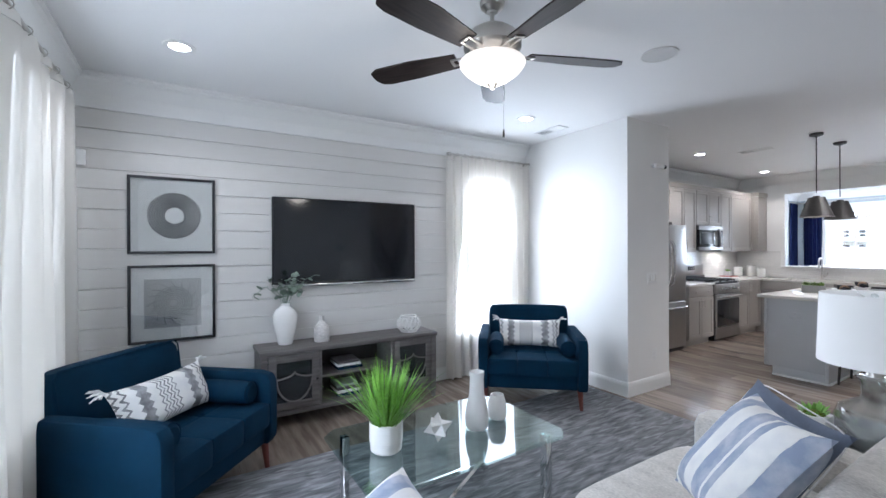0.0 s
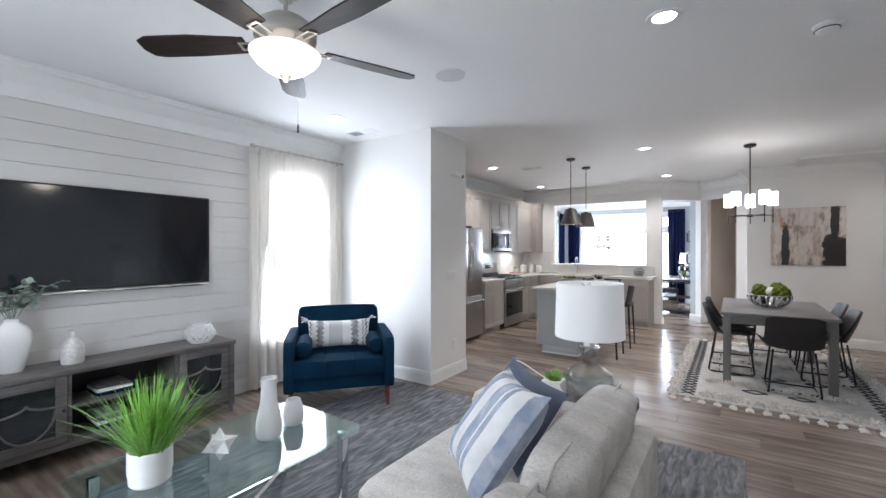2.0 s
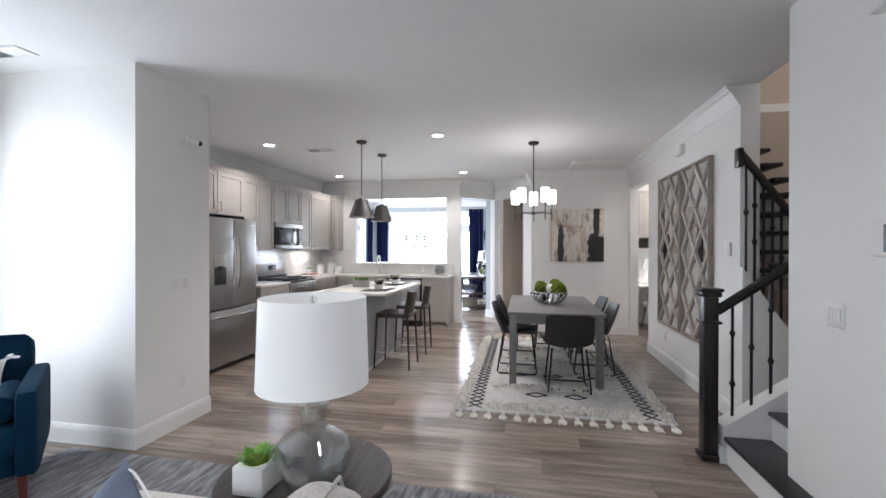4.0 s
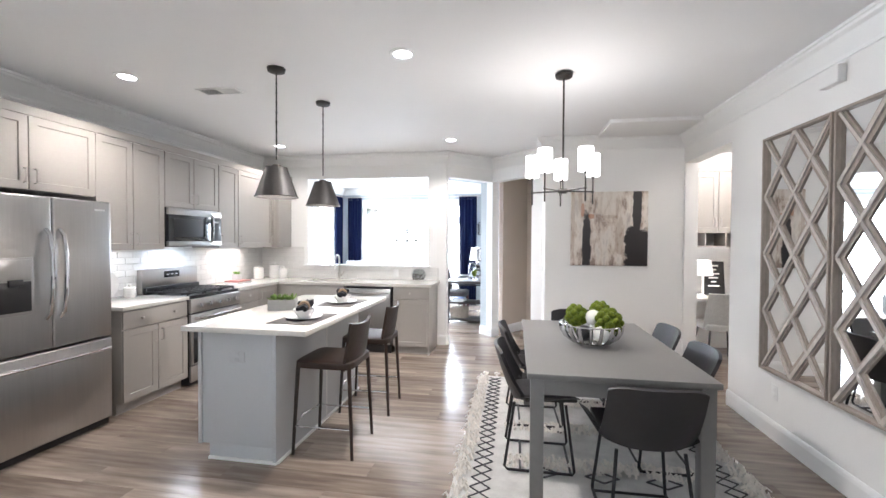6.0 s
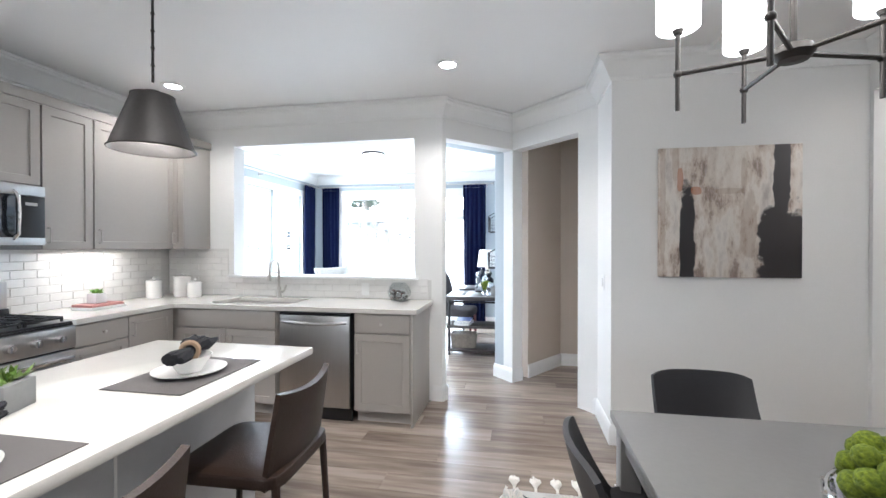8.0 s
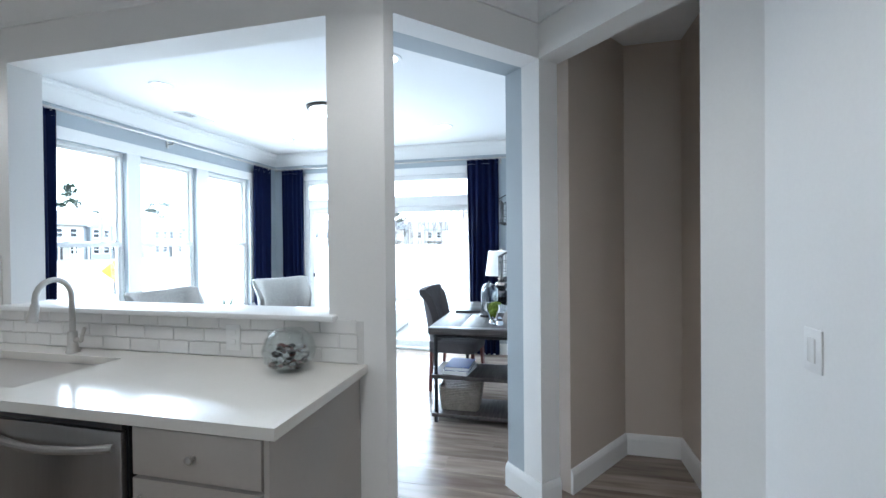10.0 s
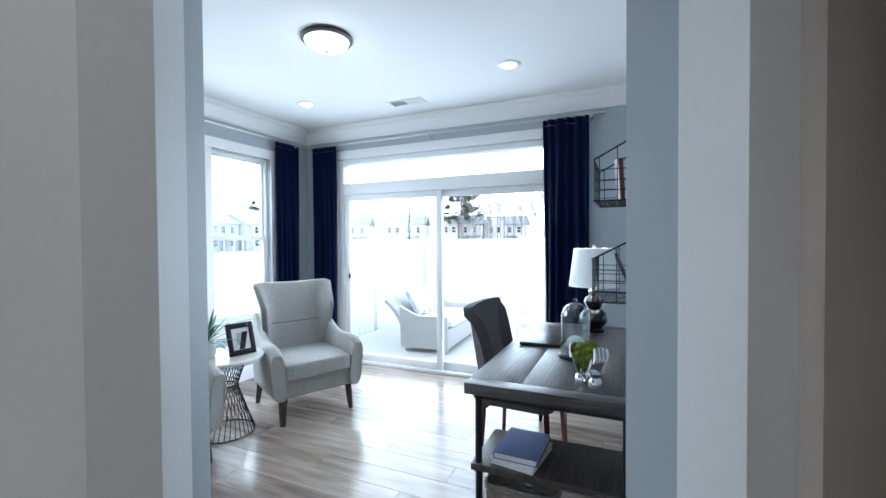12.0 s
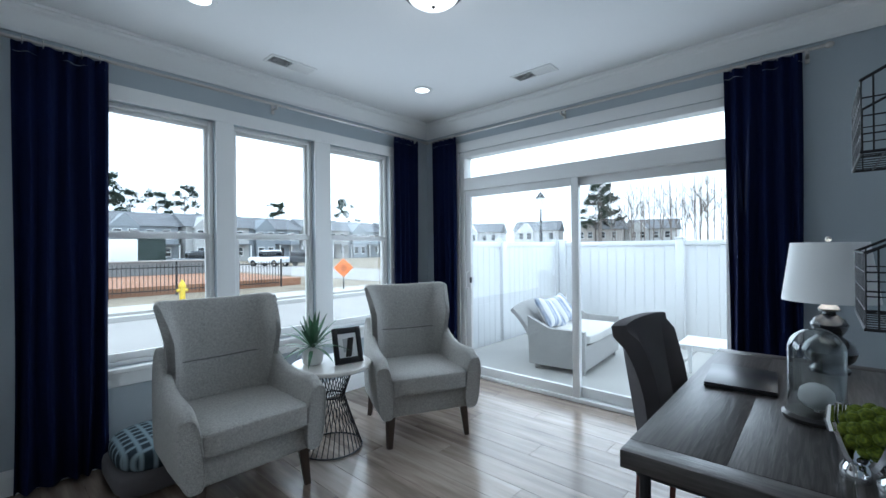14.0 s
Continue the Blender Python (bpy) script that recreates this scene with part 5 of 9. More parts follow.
# ---------- kitchen ----------
def shaker(parent, name, x0, z0, x1, z1, y, rail=0.055, handle=None, material=None, knob=False):
    """Framed door or drawer front in the local x-z plane, facing -y."""
    material = material or CAB
    b = Build().box((x0, y - 0.019, z0), (x1, y, z1))
    front = min(b.bm.faces, key=lambda q: q.calc_center_median().y)
    bmesh.ops.inset_region(b.bm, faces=[front], thickness=rail, use_even_offset=True)
    inner = [f for f in b.bm.faces if f is front] or [front]
    ring = bmesh.ops.inset_region(b.bm, faces=inner, thickness=0.004, depth=-0.008, use_even_offset=True)
    d = part(name, b, material, parent, soft=False)
    if handle:
        hx, hz = handle
        part("handle", Build().tube([(hx, y - 0.02, hz - 0.05), (hx, y - 0.045, hz - 0.05), (hx, y - 0.045, hz + 0.05), (hx, y - 0.02, hz + 0.05)], 0.0055, 4), NICKEL, d)
    if knob:
        part("knob", Build().lathe([(0.0, 0.0), (0.006, 0.0), (0.005, 0.012), (0.013, 0.02), (0.013, 0.026), (0.0, 0.03)], cap=False, seg=14), NICKEL, d,
             m=pose((x0 + x1) / 2, y - 0.018, (z0 + z1) / 2, 90))
    return d


def slab(parent, x0, z0, x1, z1, y, knob=True):
    d = part("drawer_front", Build().box((x0, y - 0.019, z0), (x1, y, z1), 0.003), CAB, parent)
    if knob:
        part("knob", Build().lathe([(0.0, 0.0), (0.006, 0.0), (0.005, 0.012), (0.013, 0.02), (0.013, 0.026), (0.0, 0.03)], cap=False, seg=14), NICKEL, d, m=pose((x0 + x1) / 2, y - 0.018, (z0 + z1) / 2, 90))
    return d


def base_cabinet(m, w, label, drawers=1, doors=2, handles=True, drawer_knobs=None):
    ob = thing("base_cabinet", label, "cabinet", m, "base cabinets")
    part("body", Build().box((0.0015, 0, 0.10), (w - 0.0015, 0.585, 0.882), 0.001), CAB, ob)
    part("toe_kick", Build().box((0.0015, 0.06, 0), (w - 0.0015, 0.575, 0.10)), CAB, ob, soft=False)
    g = 0.004
    if drawers:
        slab(ob, g, 0.725, w - g, 0.872, 0, False)
        for q in (drawer_knobs or (0.5,)):
            part("knob", Build().lathe([(0.0, 0.0), (0.006, 0.0), (0.005, 0.012), (0.013, 0.02), (0.013, 0.026), (0.0, 0.03)], cap=False, seg=14), NICKEL, ob, m=pose(w * q, -0.018, 0.80, 90))
    top = 0.715 if drawers else 0.872
    for i in range(doors):
        x0, x1 = w * i / doors + g / 2 + 0.002, w * (i + 1) / doors - g / 2 - 0.002
        hx = (x1 - 0.03 if i == 0 else x0 + 0.03) if doors == 2 else x0 + 0.03
        shaker(ob, "door", x0, 0.112, x1, top, 0, handle=(hx, top - 0.10) if handles else None)
    return ob


WESTW = lambda y: Matrix.Translation((-3.16, y, 0)) @ Matrix.Rotation(radians(90), 4, "Z")   # fronts face the room, x runs away
base_cabinet(WESTW(6.22), 0.70, "taupe base cabinet between fridge and range", 1, 2, drawer_knobs=(0.25, 0.75))
base_cabinet(WESTW(7.70), 0.40, "narrow taupe base cabinet beside the range", 1, 1)
base_cabinet(WESTW(8.10), 0.42, "taupe corner base cabinet", 0, 1)
FARW = lambda x: pose(x, 8.54, 0)
ob_ = base_cabinet(FARW(-3.10), 0.92, "taupe sink base cabinet under the pass-through", 1, 2, drawer_knobs=(9,))
base_cabinet(FARW(-1.50), 0.46, "taupe end base cabinet by the column", 1, 1)
tagged(part("end_panel", Build().box((-1.038, 8.525, 0.0), (-1.02, YK, 0.882), 0.001), CAB), "taupe end panel of the counter run", "panel")
tagged(part("corner_filler", Build().box((XW, 8.545, 0.0), (-3.105, YK, 0.882)), CAB, soft=False), "taupe blind corner cabinet", "cabinet")

ctr = thing("countertop", "white quartz countertop with a cut-out for the sink", "countertop")
part("slab", Build().box((XW, 6.20, 0.885), (-3.12, 6.92, 0.92), 0.004), QUARTZ, ctr)
gx = [XW, -3.12, -2.86, -2.12, -0.985]
gy = [7.70, 8.50, 8.60, 9.00, YK - 0.001]
flat = Matrix(((1, 0, 0, 0), (0, 0, 1, 0), (0, 1, 0, 0), (0, 0, 0, 1)))
cb2 = Build().cells(gx, gy, lambda i, j: (j > 0 or i == 0) and not (i == 2 and j == 2), 0.885, 0.92, flat)
part("slab", cb2, QUARTZ, ctr, soft=False)
sink = thing("sink", "stainless steel undermount sink", "sink", pose(-2.49, 8.80, 0))
part("basin", Build().box((-0.37, -0.20, 0.70), (0.37, 0.20, 0.71)).box((-0.375, -0.205, 0.70), (-0.365, 0.205, 0.884)).box((0.365, -0.205, 0.70), (0.375, 0.205, 0.884))
     .box((-0.365, -0.205, 0.71), (0.365, -0.195, 0.884)).box((-0.365, 0.195, 0.71), (0.365, 0.205, 0.884)), STEEL, sink, soft=False)
part("drain", Build().lathe([(0.0, 0.712), (0.045, 0.712), (0.05, 0.715), (0.0, 0.714)], cap=False, seg=20), CHROME, sink)
fau = thing("faucet", "brushed nickel gooseneck kitchen faucet", "faucet", pose(-2.47, 9.045, 0.92))
part("base", Build().lathe([(0.0, 0.0), (0.03, 0.0), (0.03, 0.008), (0.022, 0.02), (0.02, 0.10), (0.0, 0.105)], cap=False, seg=20), NICKEL, fau)
part("spout", Build().tube([(0, 0, 0.08), (0, 0, 0.27)] + [(0, -0.075 + 0.075 * math.cos(a), 0.27 + 0.085 * math.sin(a)) for a in [math.pi * i / 10 for i in range(1, 11)]] + [(0, -0.15, 0.25)], 0.0125, 12), NICKEL, fau)
part("spray_head", Build().cyl((0, -0.15, 0.25), (0.0, -0.165, 0.17), 0.016, 0.021), NICKEL, fau)
part("lever", Build().cyl((0.02, 0, 0.06), (0.05, 0, 0.06), 0.014, 0.014).tube([(0.05, 0, 0.06), (0.075, 0, 0.12)], 0.008), NICKEL, fau)


def dishwasher():
    ob = thing("dishwasher", "stainless steel dishwasher with a bowed handle", "dishwasher", pose(-2.15, 8.54, 0))
    part("body", Build().box((0, 0.0, 0.11), (0.62, 0.58, 0.875)), BLACK, ob, soft=False)
    part("door", Build().box((0.006, -0.022, 0.115), (0.614, 0, 0.85), 0.006), STEEL, ob)
    part("control_strip", Build().box((0.006, -0.018, 0.853), (0.614, 0.02, 0.873), 0.003), BLACK, ob)
    part("handle", Build().tube([(0.03 + 0.56 * i / 12, -0.025 - 0.035 * math.sin(math.pi * i / 12), 0.80 - 0.012 * math.sin(math.pi * i / 12)) for i in range(13)], 0.013, 10), STEEL, ob)
    part("toe_kick", Build().box((0.006, 0.03, 0.0), (0.614, 0.05, 0.11)), BLACK, ob, soft=False)


dishwasher()


def upper(m, w, z0, z1, doors, label, depth=0.345, handle_low=True):
    ob = thing("wall_cabinet", label, "cabinet", m, "wall cabinets")
    part("body", Build().box((0.0015, 0.0, z0), (w - 0.0015, depth, z1), 0.001), CAB, ob)
    for i in range(doors):
        x0, x1 = w * i / doors + 0.004, w * (i + 1) / doors - 0.004
        hx = (x1 - 0.03 if i == 0 else x0 + 0.03) if doors == 2 else x0 + 0.03
        shaker(ob, "door", x0, z0 + 0.004, x1, z1 - 0.004, 0, handle=(hx, z0 + 0.10))
    return ob


WUP = lambda y, x=-3.41: Matrix.Translation((x, y, 0)) @ Matrix.Rotation(radians(90), 4, "Z")
upper(WUP(5.23, -3.40), 0.98, 1.835, 2.37, 2, "taupe cabinet over the refrigerator", 0.35)
upper(WUP(6.215), 0.70, 1.385, 2.37, 2, "taupe wall cabinet beside the microwave")
upper(WUP(6.92), 0.77, 1.815, 2.37, 2, "short taupe cabinet over the microwave")
upper(WUP(7.695), 0.35, 1.385, 2.37, 1, "narrow taupe wall cabinet")
upper(WUP(8.05), 0.75, 1.385, 2.37, 1, "taupe corner wall cabinet")
upper(pose(-3.405, 8.805, 0), 0.13, 1.385, 2.37, 1, "taupe wall cabinet beside the pass-through", 0.32)
CABCROWN = [(0.0, 2.372), (0.012, 2.372), (0.02, 2.39), (0.045, 2.425), (0.05, 2.44), (0.0, 2.44)]
tagged(part("cabinet_crown", sweep([(-3.262, YK - 0.002), (-3.262, 8.785), (-3.39, 8.785), (-3.39, 5.21), (XW + 0.01, 5.21)], [(-u, z) for u, z in CABCROWN]), CAB), "taupe crown along the cabinet tops", "trim", kind="structure")


def fridge():
    ob = thing("refrigerator", "stainless steel french-door refrigerator with an ice dispenser", "refrigerator", Matrix.Translation((-3.20, 5.235, 0)) @ Matrix.Rotation(radians(90), 4, "Z"))
    w = 0.88
    part("case", Build().box((0.004, 0.0, 0.03), (w - 0.004, 0.54, 1.765), 0.004), mat("fridge_side", (0.10, 0.10, 0.105), 0.4, 0.3), ob)
    l = part("left_door", Build().box((0.004, -0.075, 0.715), (w / 2 - 0.003, -0.006, 1.775), 0.012, 3), STEEL, ob)
    r = part("right_door", Build().box((w / 2 + 0.003, -0.075, 0.715), (w - 0.004, -0.006, 1.775), 0.012, 3), STEEL, ob)
    d = part("freezer_drawer", Build().box((0.004, -0.075, 0.06), (w - 0.004, -0.006, 0.700), 0.012, 3), STEEL, ob)
    for door, x in ((l, w / 2 - 0.045), (r, w / 2 + 0.045)):
        part("handle", Build().tube([(x, -0.08, 0.93), (x, -0.115, 0.97), (x, -0.135, 1.10), (x, -0.14, 1.24), (x, -0.135, 1.38), (x, -0.115, 1.51), (x, -0.08, 1.55)], 0.014, 10), CHROME, door)
    part("handle", Build().tube([(0.07, -0.08, 0.625), (0.10, -0.115, 0.63)] + [(0.10 + 0.72 * i / 8, -0.12 - 0.015 * math.sin(math.pi * i / 8), 0.63) for i in range(1, 8)] + [(0.82, -0.115, 0.63), (0.85, -0.08, 0.625)], 0.014, 10), CHROME, d)
    part("dispenser", Build().box((0.10, -0.079, 0.98), (0.32, -0.06, 1.36), 0.006), mat("dispenser_frame", (0.38, 0.37, 0.36), 0.35, 0.6), l)
    part("dispenser_well", Build().box((0.115, -0.082, 1.0), (0.305, -0.076, 1.20), 0.004), BLACK, l)
    part("dispenser_panel", Build().box((0.115, -0.082, 1.215), (0.305, -0.077, 1.345), 0.004), STEEL, l)
    part("spout", Build().box((0.17, -0.095, 1.17), (0.25, -0.078, 1.215), 0.004), BLACK, l)
    part("badge", Build().box((w - 0.14, -0.0775, 1.70), (w - 0.06, -0.074, 1.715)), TRIM, r)
    part("kick_grille", Build().box((0.01, -0.04, 0.005), (w - 0.01, 0.0, 0.055)), BLACK, ob, soft=False)
    for x in (0.06, w - 0.06):
        part("foot", Build().cyl((x, 0.0, 0.0), (x, 0.0, 0.04), 0.022), BLACK, ob)


fridge()
struct("fridge_panel", Build().box((XW, 5.195, 0), (-3.30, 5.225, 2.37)), CAB, "taupe panel beside the refrigerator", "panel")


def gas_range():
    ob = thing("gas_range", "stainless steel gas range with black grates", "range", Matrix.Translation((-3.14, 6.925, 0)) @ Matrix.Rotation(radians(90), 4, "Z"))
    w = 0.77
    part("body", Build().box((0.003, 0.0, 0.02), (w - 0.003, 0.60, 0.90)), BLACK, ob, soft=False)
    door = part("oven_door", Build().box((0.006, -0.03, 0.22), (w - 0.006, 0, 0.73), 0.006), STEEL, ob)
    part("oven_window", Build().box((0.035, -0.033, 0.235), (w - 0.035, -0.028, 0.65), 0.003), SCREEN, door, "black glass oven window")
    part("handle", Build().tube([(0.05, -0.03, 0.69), (0.06, -0.075, 0.69)] + [(0.06 + 0.65 * i / 6, -0.08, 0.69) for i in range(1, 6)] + [(0.71, -0.075, 0.69), (0.72, -0.03, 0.69)], 0.013, 10), CHROME, door)
    part("drawer", Build().box((0.006, -0.025, 0.05), (w - 0.006, 0, 0.21), 0.006), STEEL, ob)
    kp = part("knob_panel", Build().box((0.004, -0.03, 0.74), (w - 0.004, 0.03, 0.885), 0.01), STEEL, ob)
    for i in range(5):
        x = 0.11 + 0.1375 * i
        part("knob", Build().cyl((x, -0.03, 0.815), (x, -0.065, 0.815), 0.026, 0.022, 20).box((x - 0.004, -0.072, 0.795), (x + 0.004, -0.06, 0.835), 0.002), CHROME, kp)
    part("cooktop", Build().box((0.004, 0.0, 0.90), (w - 0.004, 0.60, 0.915), 0.004), BLACK, ob)
    for i in range(3):
        x0 = 0.03 + 0.24 * i
        b = Build()
        for k in range(4):
            b.box((x0 + 0.07 * k, 0.03, 0.935), (x0 + 0.07 * k + 0.012, 0.52, 0.95), 0.002)
        for yy in (0.03, 0.15, 0.27, 0.39, 0.508):
            b.box((x0, yy, 0.932), (x0 + 0.222, yy + 0.012, 0.946), 0.002)
        for xx in (x0, x0 + 0.21):
            for yy in (0.03, 0.508):
                b.box((xx, yy, 0.913), (xx + 0.012, yy + 0.012, 0.935))
        part("grate", b, IRON, ob)
    for x, yy in ((0.14, 0.15), (0.14, 0.42), (0.385, 0.28), (0.63, 0.15), (0.63, 0.42)):
        part("burner", Build().lathe([(0.0, 0.915), (0.05, 0.915), (0.045, 0.93), (0.0, 0.932)], (x, yy, 0), 20, False), BLACK, ob)
    bg = part("backguard", Build().box((0.004, 0.54, 0.915), (w - 0.004, 0.60, 1.17), 0.01), STEEL, ob)
    part("vent_strip", Build().box((0.02, 0.50, 0.916), (w - 0.02, 0.545, 0.985), 0.006), BLACK, bg)
    part("display", Build().box((0.28, 0.535, 1.07), (0.49, 0.541, 1.14), 0.003), SCREEN, bg)
    for k in range(3):
        part("display_mark", Build().box((0.31 + 0.06 * k, 0.533, 1.10), (0.34 + 0.06 * k, 0.536, 1.108)), PALEGREY, bg, soft=False)


gas_range()


def microwave():
    ob = thing("microwave", "stainless steel over-the-range microwave", "microwave", Matrix.Translation((-3.385, 6.925, 0)) @ Matrix.Rotation(radians(90), 4, "Z"))
    w = 0.765
    part("case", Build().box((0.002, 0.0, 1.41), (w - 0.002, 0.37, 1.81), 0.004), BLACK, ob)
    part("front", Build().box((0.0, -0.03, 1.74), (w, 0, 1.808), 0.004).box((0.0, -0.03, 1.415), (w, 0, 1.465), 0.004), STEEL, ob)
    door = part("door", Build().box((0.0, -0.028, 1.466), (w * 0.78, 0, 1.739), 0.003), SCREEN, ob)
    part("window", Build().box((0.07, -0.030, 1.51), (w * 0.62, -0.0275, 1.70), 0.001), BLACK, door)
    part("handle", Build().tube([(w * 0.765, -0.03, 1.455), (w * 0.765, -0.065, 1.49), (w * 0.765, -0.072, 1.61), (w * 0.765, -0.065, 1.73), (w * 0.765, -0.03, 1.765)], 0.012, 10), CHROME, door)
    part("control_panel", Build().box((w * 0.785, -0.028, 1.466), (w, 0, 1.739), 0.003), BLACK, ob)
    part("clock", Build().box((w * 0.85, -0.030, 1.675), (w * 0.94, -0.027, 1.695)), PALEGREY, ob, soft=False)


microwave()
area_light("under_cabinet_lamp", (-3.60, 8.25, 1.375), (-3.60, 8.25, 0), 0.12, 0.5, 1.5, WARM)
area_light("under_cabinet_lamp_b", (-3.60, 6.57, 1.375), (-3.60, 6.57, 0), 0.12, 0.5, 0.6, (1.0, 0.95, 0.88))
area_light("hood_lamp", (-3.55, 7.3, 1.405), (-3.55, 7.3, 0), 0.10, 0.4, 1.6, (0.85, 0.93, 1.0))


def canister(p, r, h, label):
    ob = thing("canister", label, "canister", pose(*p), "kitchen canisters")
    part("jar", Build().lathe([(0.0, 0.0), (r * 0.9, 0.0), (r, 0.012), (r, h - 0.02), (r * 0.97, h - 0.012), (0.0, h - 0.01)], cap=False, seg=28), CERAMIC, ob)
    lid = part("lid", Build().lathe([(0.0, h - 0.012), (r * 1.04, h - 0.012), (r * 1.04, h + 0.004), (r * 0.7, h + 0.014), (0.0, h + 0.016)], cap=False, seg=28), CERAMIC, ob)
    part("knob", Build().ball((0, 0, h + 0.028), 0.016, sub=2), CERAMIC, lid)


canister((-3.60, 8.79, 0.92), 0.068, 0.16, "white ceramic canister on the counter corner")
canister((-3.46, 8.97, 0.92), 0.075, 0.19, "tall white ceramic canister on the counter corner")
canister((-3.29, 8.93, 0.92), 0.062, 0.14, "small white ceramic canister on the counter corner")
canister((-3.60, 6.72, 0.92), 0.05, 0.09, "white ceramic sugar bowl on the counter")
pl = thing("serving_plate", "white plate leaning on the backsplash", "plate", pose(-3.67, 6.50, 1.06, 90, 0, 80))
part("dish", Build().lathe([(0.0, 0.0), (0.08, 0.0), (0.135, 0.014), (0.137, 0.018), (0.08, 0.006), (0.0, 0.005)], cap=False, seg=36), CERAMIC, pl)
for i in range(2):
    tagged(part("cook_book", Build().box((-3.58 + 0.01 * i, 8.02, 0.921 + 0.022 * i), (-3.38, 8.30 - 0.02 * i, 0.941 + 0.022 * i), 0.003), (MATTEW, mat("pink_cover", (0.45, 0.2, 0.18), 0.5))[i]),
           "thin cook book lying flat on the counter", "book", "cook books")
small_succulent((-3.49, 8.15, 0.964), "small green succulent in a pinkish pot on cook books", 0.9)


def glass_jar(p):
    ob = thing("glass_jar", "round clear glass jar of shells lying on the counter", "jar", pose(*p))
    part("bowl", Build().lathe([(0.0, 0.0), (0.05, 0.0), (0.095, 0.04), (0.105, 0.085), (0.09, 0.13), (0.06, 0.16), (0.055, 0.165), (0.05, 0.16), (0.082, 0.128), (0.097, 0.085), (0.088, 0.043), (0.045, 0.008), (0.0, 0.008)], cap=False, seg=32), CLEAR, ob)
    rnd = random.Random(9)
    for k in range(60):
        a, r, z = rnd.uniform(0, 6.28), 0.072 * math.sqrt(rnd.random()), rnd.uniform(0.022, 0.09)
        part("shell", Build().ball((r * math.cos(a), r * math.sin(a), z), 0.017, rnd.uniform(0.6, 1.2), rnd.uniform(0.6, 1.2), rnd.uniform(0.4, 0.8), 1), rnd.choice((REDWOOD, PALEGREY, BRONZE, BLACKWOOD, BRONZE)), ob)


glass_jar((-1.265, 8.995, 0.92))
tagged(part("window_sill", Build().box((-3.06, 9.085, 1.10), (-1.12, 9.33, 1.125), 0.006), TRIM), "white sill in the pass-through", "sill", kind="structure")
plate("wall_outlet", "white outlet in the tiled backsplash", pose(-1.63, YK - 0.010, 1.01), outlet=True, cat_="outlet")


def island():
    ob = thing("kitchen_island", "grey kitchen island with a white quartz top", "island")
    x0, x1, y0, y1 = -2.04, -1.48, 5.765, 7.22
    part("body", Build().box((x0, y0, 0.10), (x1, y1, 0.882), 0.002).box((x0 + 0.07, y0, 0.0), (x1, y1, 0.10), 0.002), ISL, ob)
    part("end_panel", Build().box((x1 - 0.02, y0 - 0.012, 0.0), (x1 + 0.008, y1, 0.882), 0.003), ISL, ob)
    part("corner_trim", Build().box((x1 - 0.012, y0 - 0.016, 0.0), (x1 + 0.01, y0 - 0.0125, 0.882), 0.001), ISL, ob)
    part("corner_trim", Build().box((x0 - 0.006, y0 - 0.014, 0.10), (x0 + 0.02, y0, 0.882), 0.002), ISL, ob)
    part("base_trim", Build().box((x0 + 0.07, y0 - 0.018, 0.0), (x1 + 0.012, y0, 0.02), 0.004).box((x1, y0, 0.0), (x1 + 0.022, y1, 0.02), 0.004), TRIM, ob)
    part("seam", Build().box((x1 + 0.008, 6.50, 0.02), (x1 + 0.011, 6.51, 0.882)), TRIM, ob, soft=False)
    part("countertop", Build().box((-2.075, 5.635, 0.885), (-1.20, 7.28, 0.92), 0.005), QUARTZ, ob, "white quartz top with an overhang")
    return ob


island()
plate("wall_outlet", "grey outlet in the end of the island", pose(-1.76, 5.765, 0.70), 0.115, 0.075, 1, True, "outlet", ISL)


NAPCLOTH = mat("black_napkin_cloth", (0.010, 0.010, 0.013), 0.95, vary=0.3, scale=14, fine=220, bump=0.4)


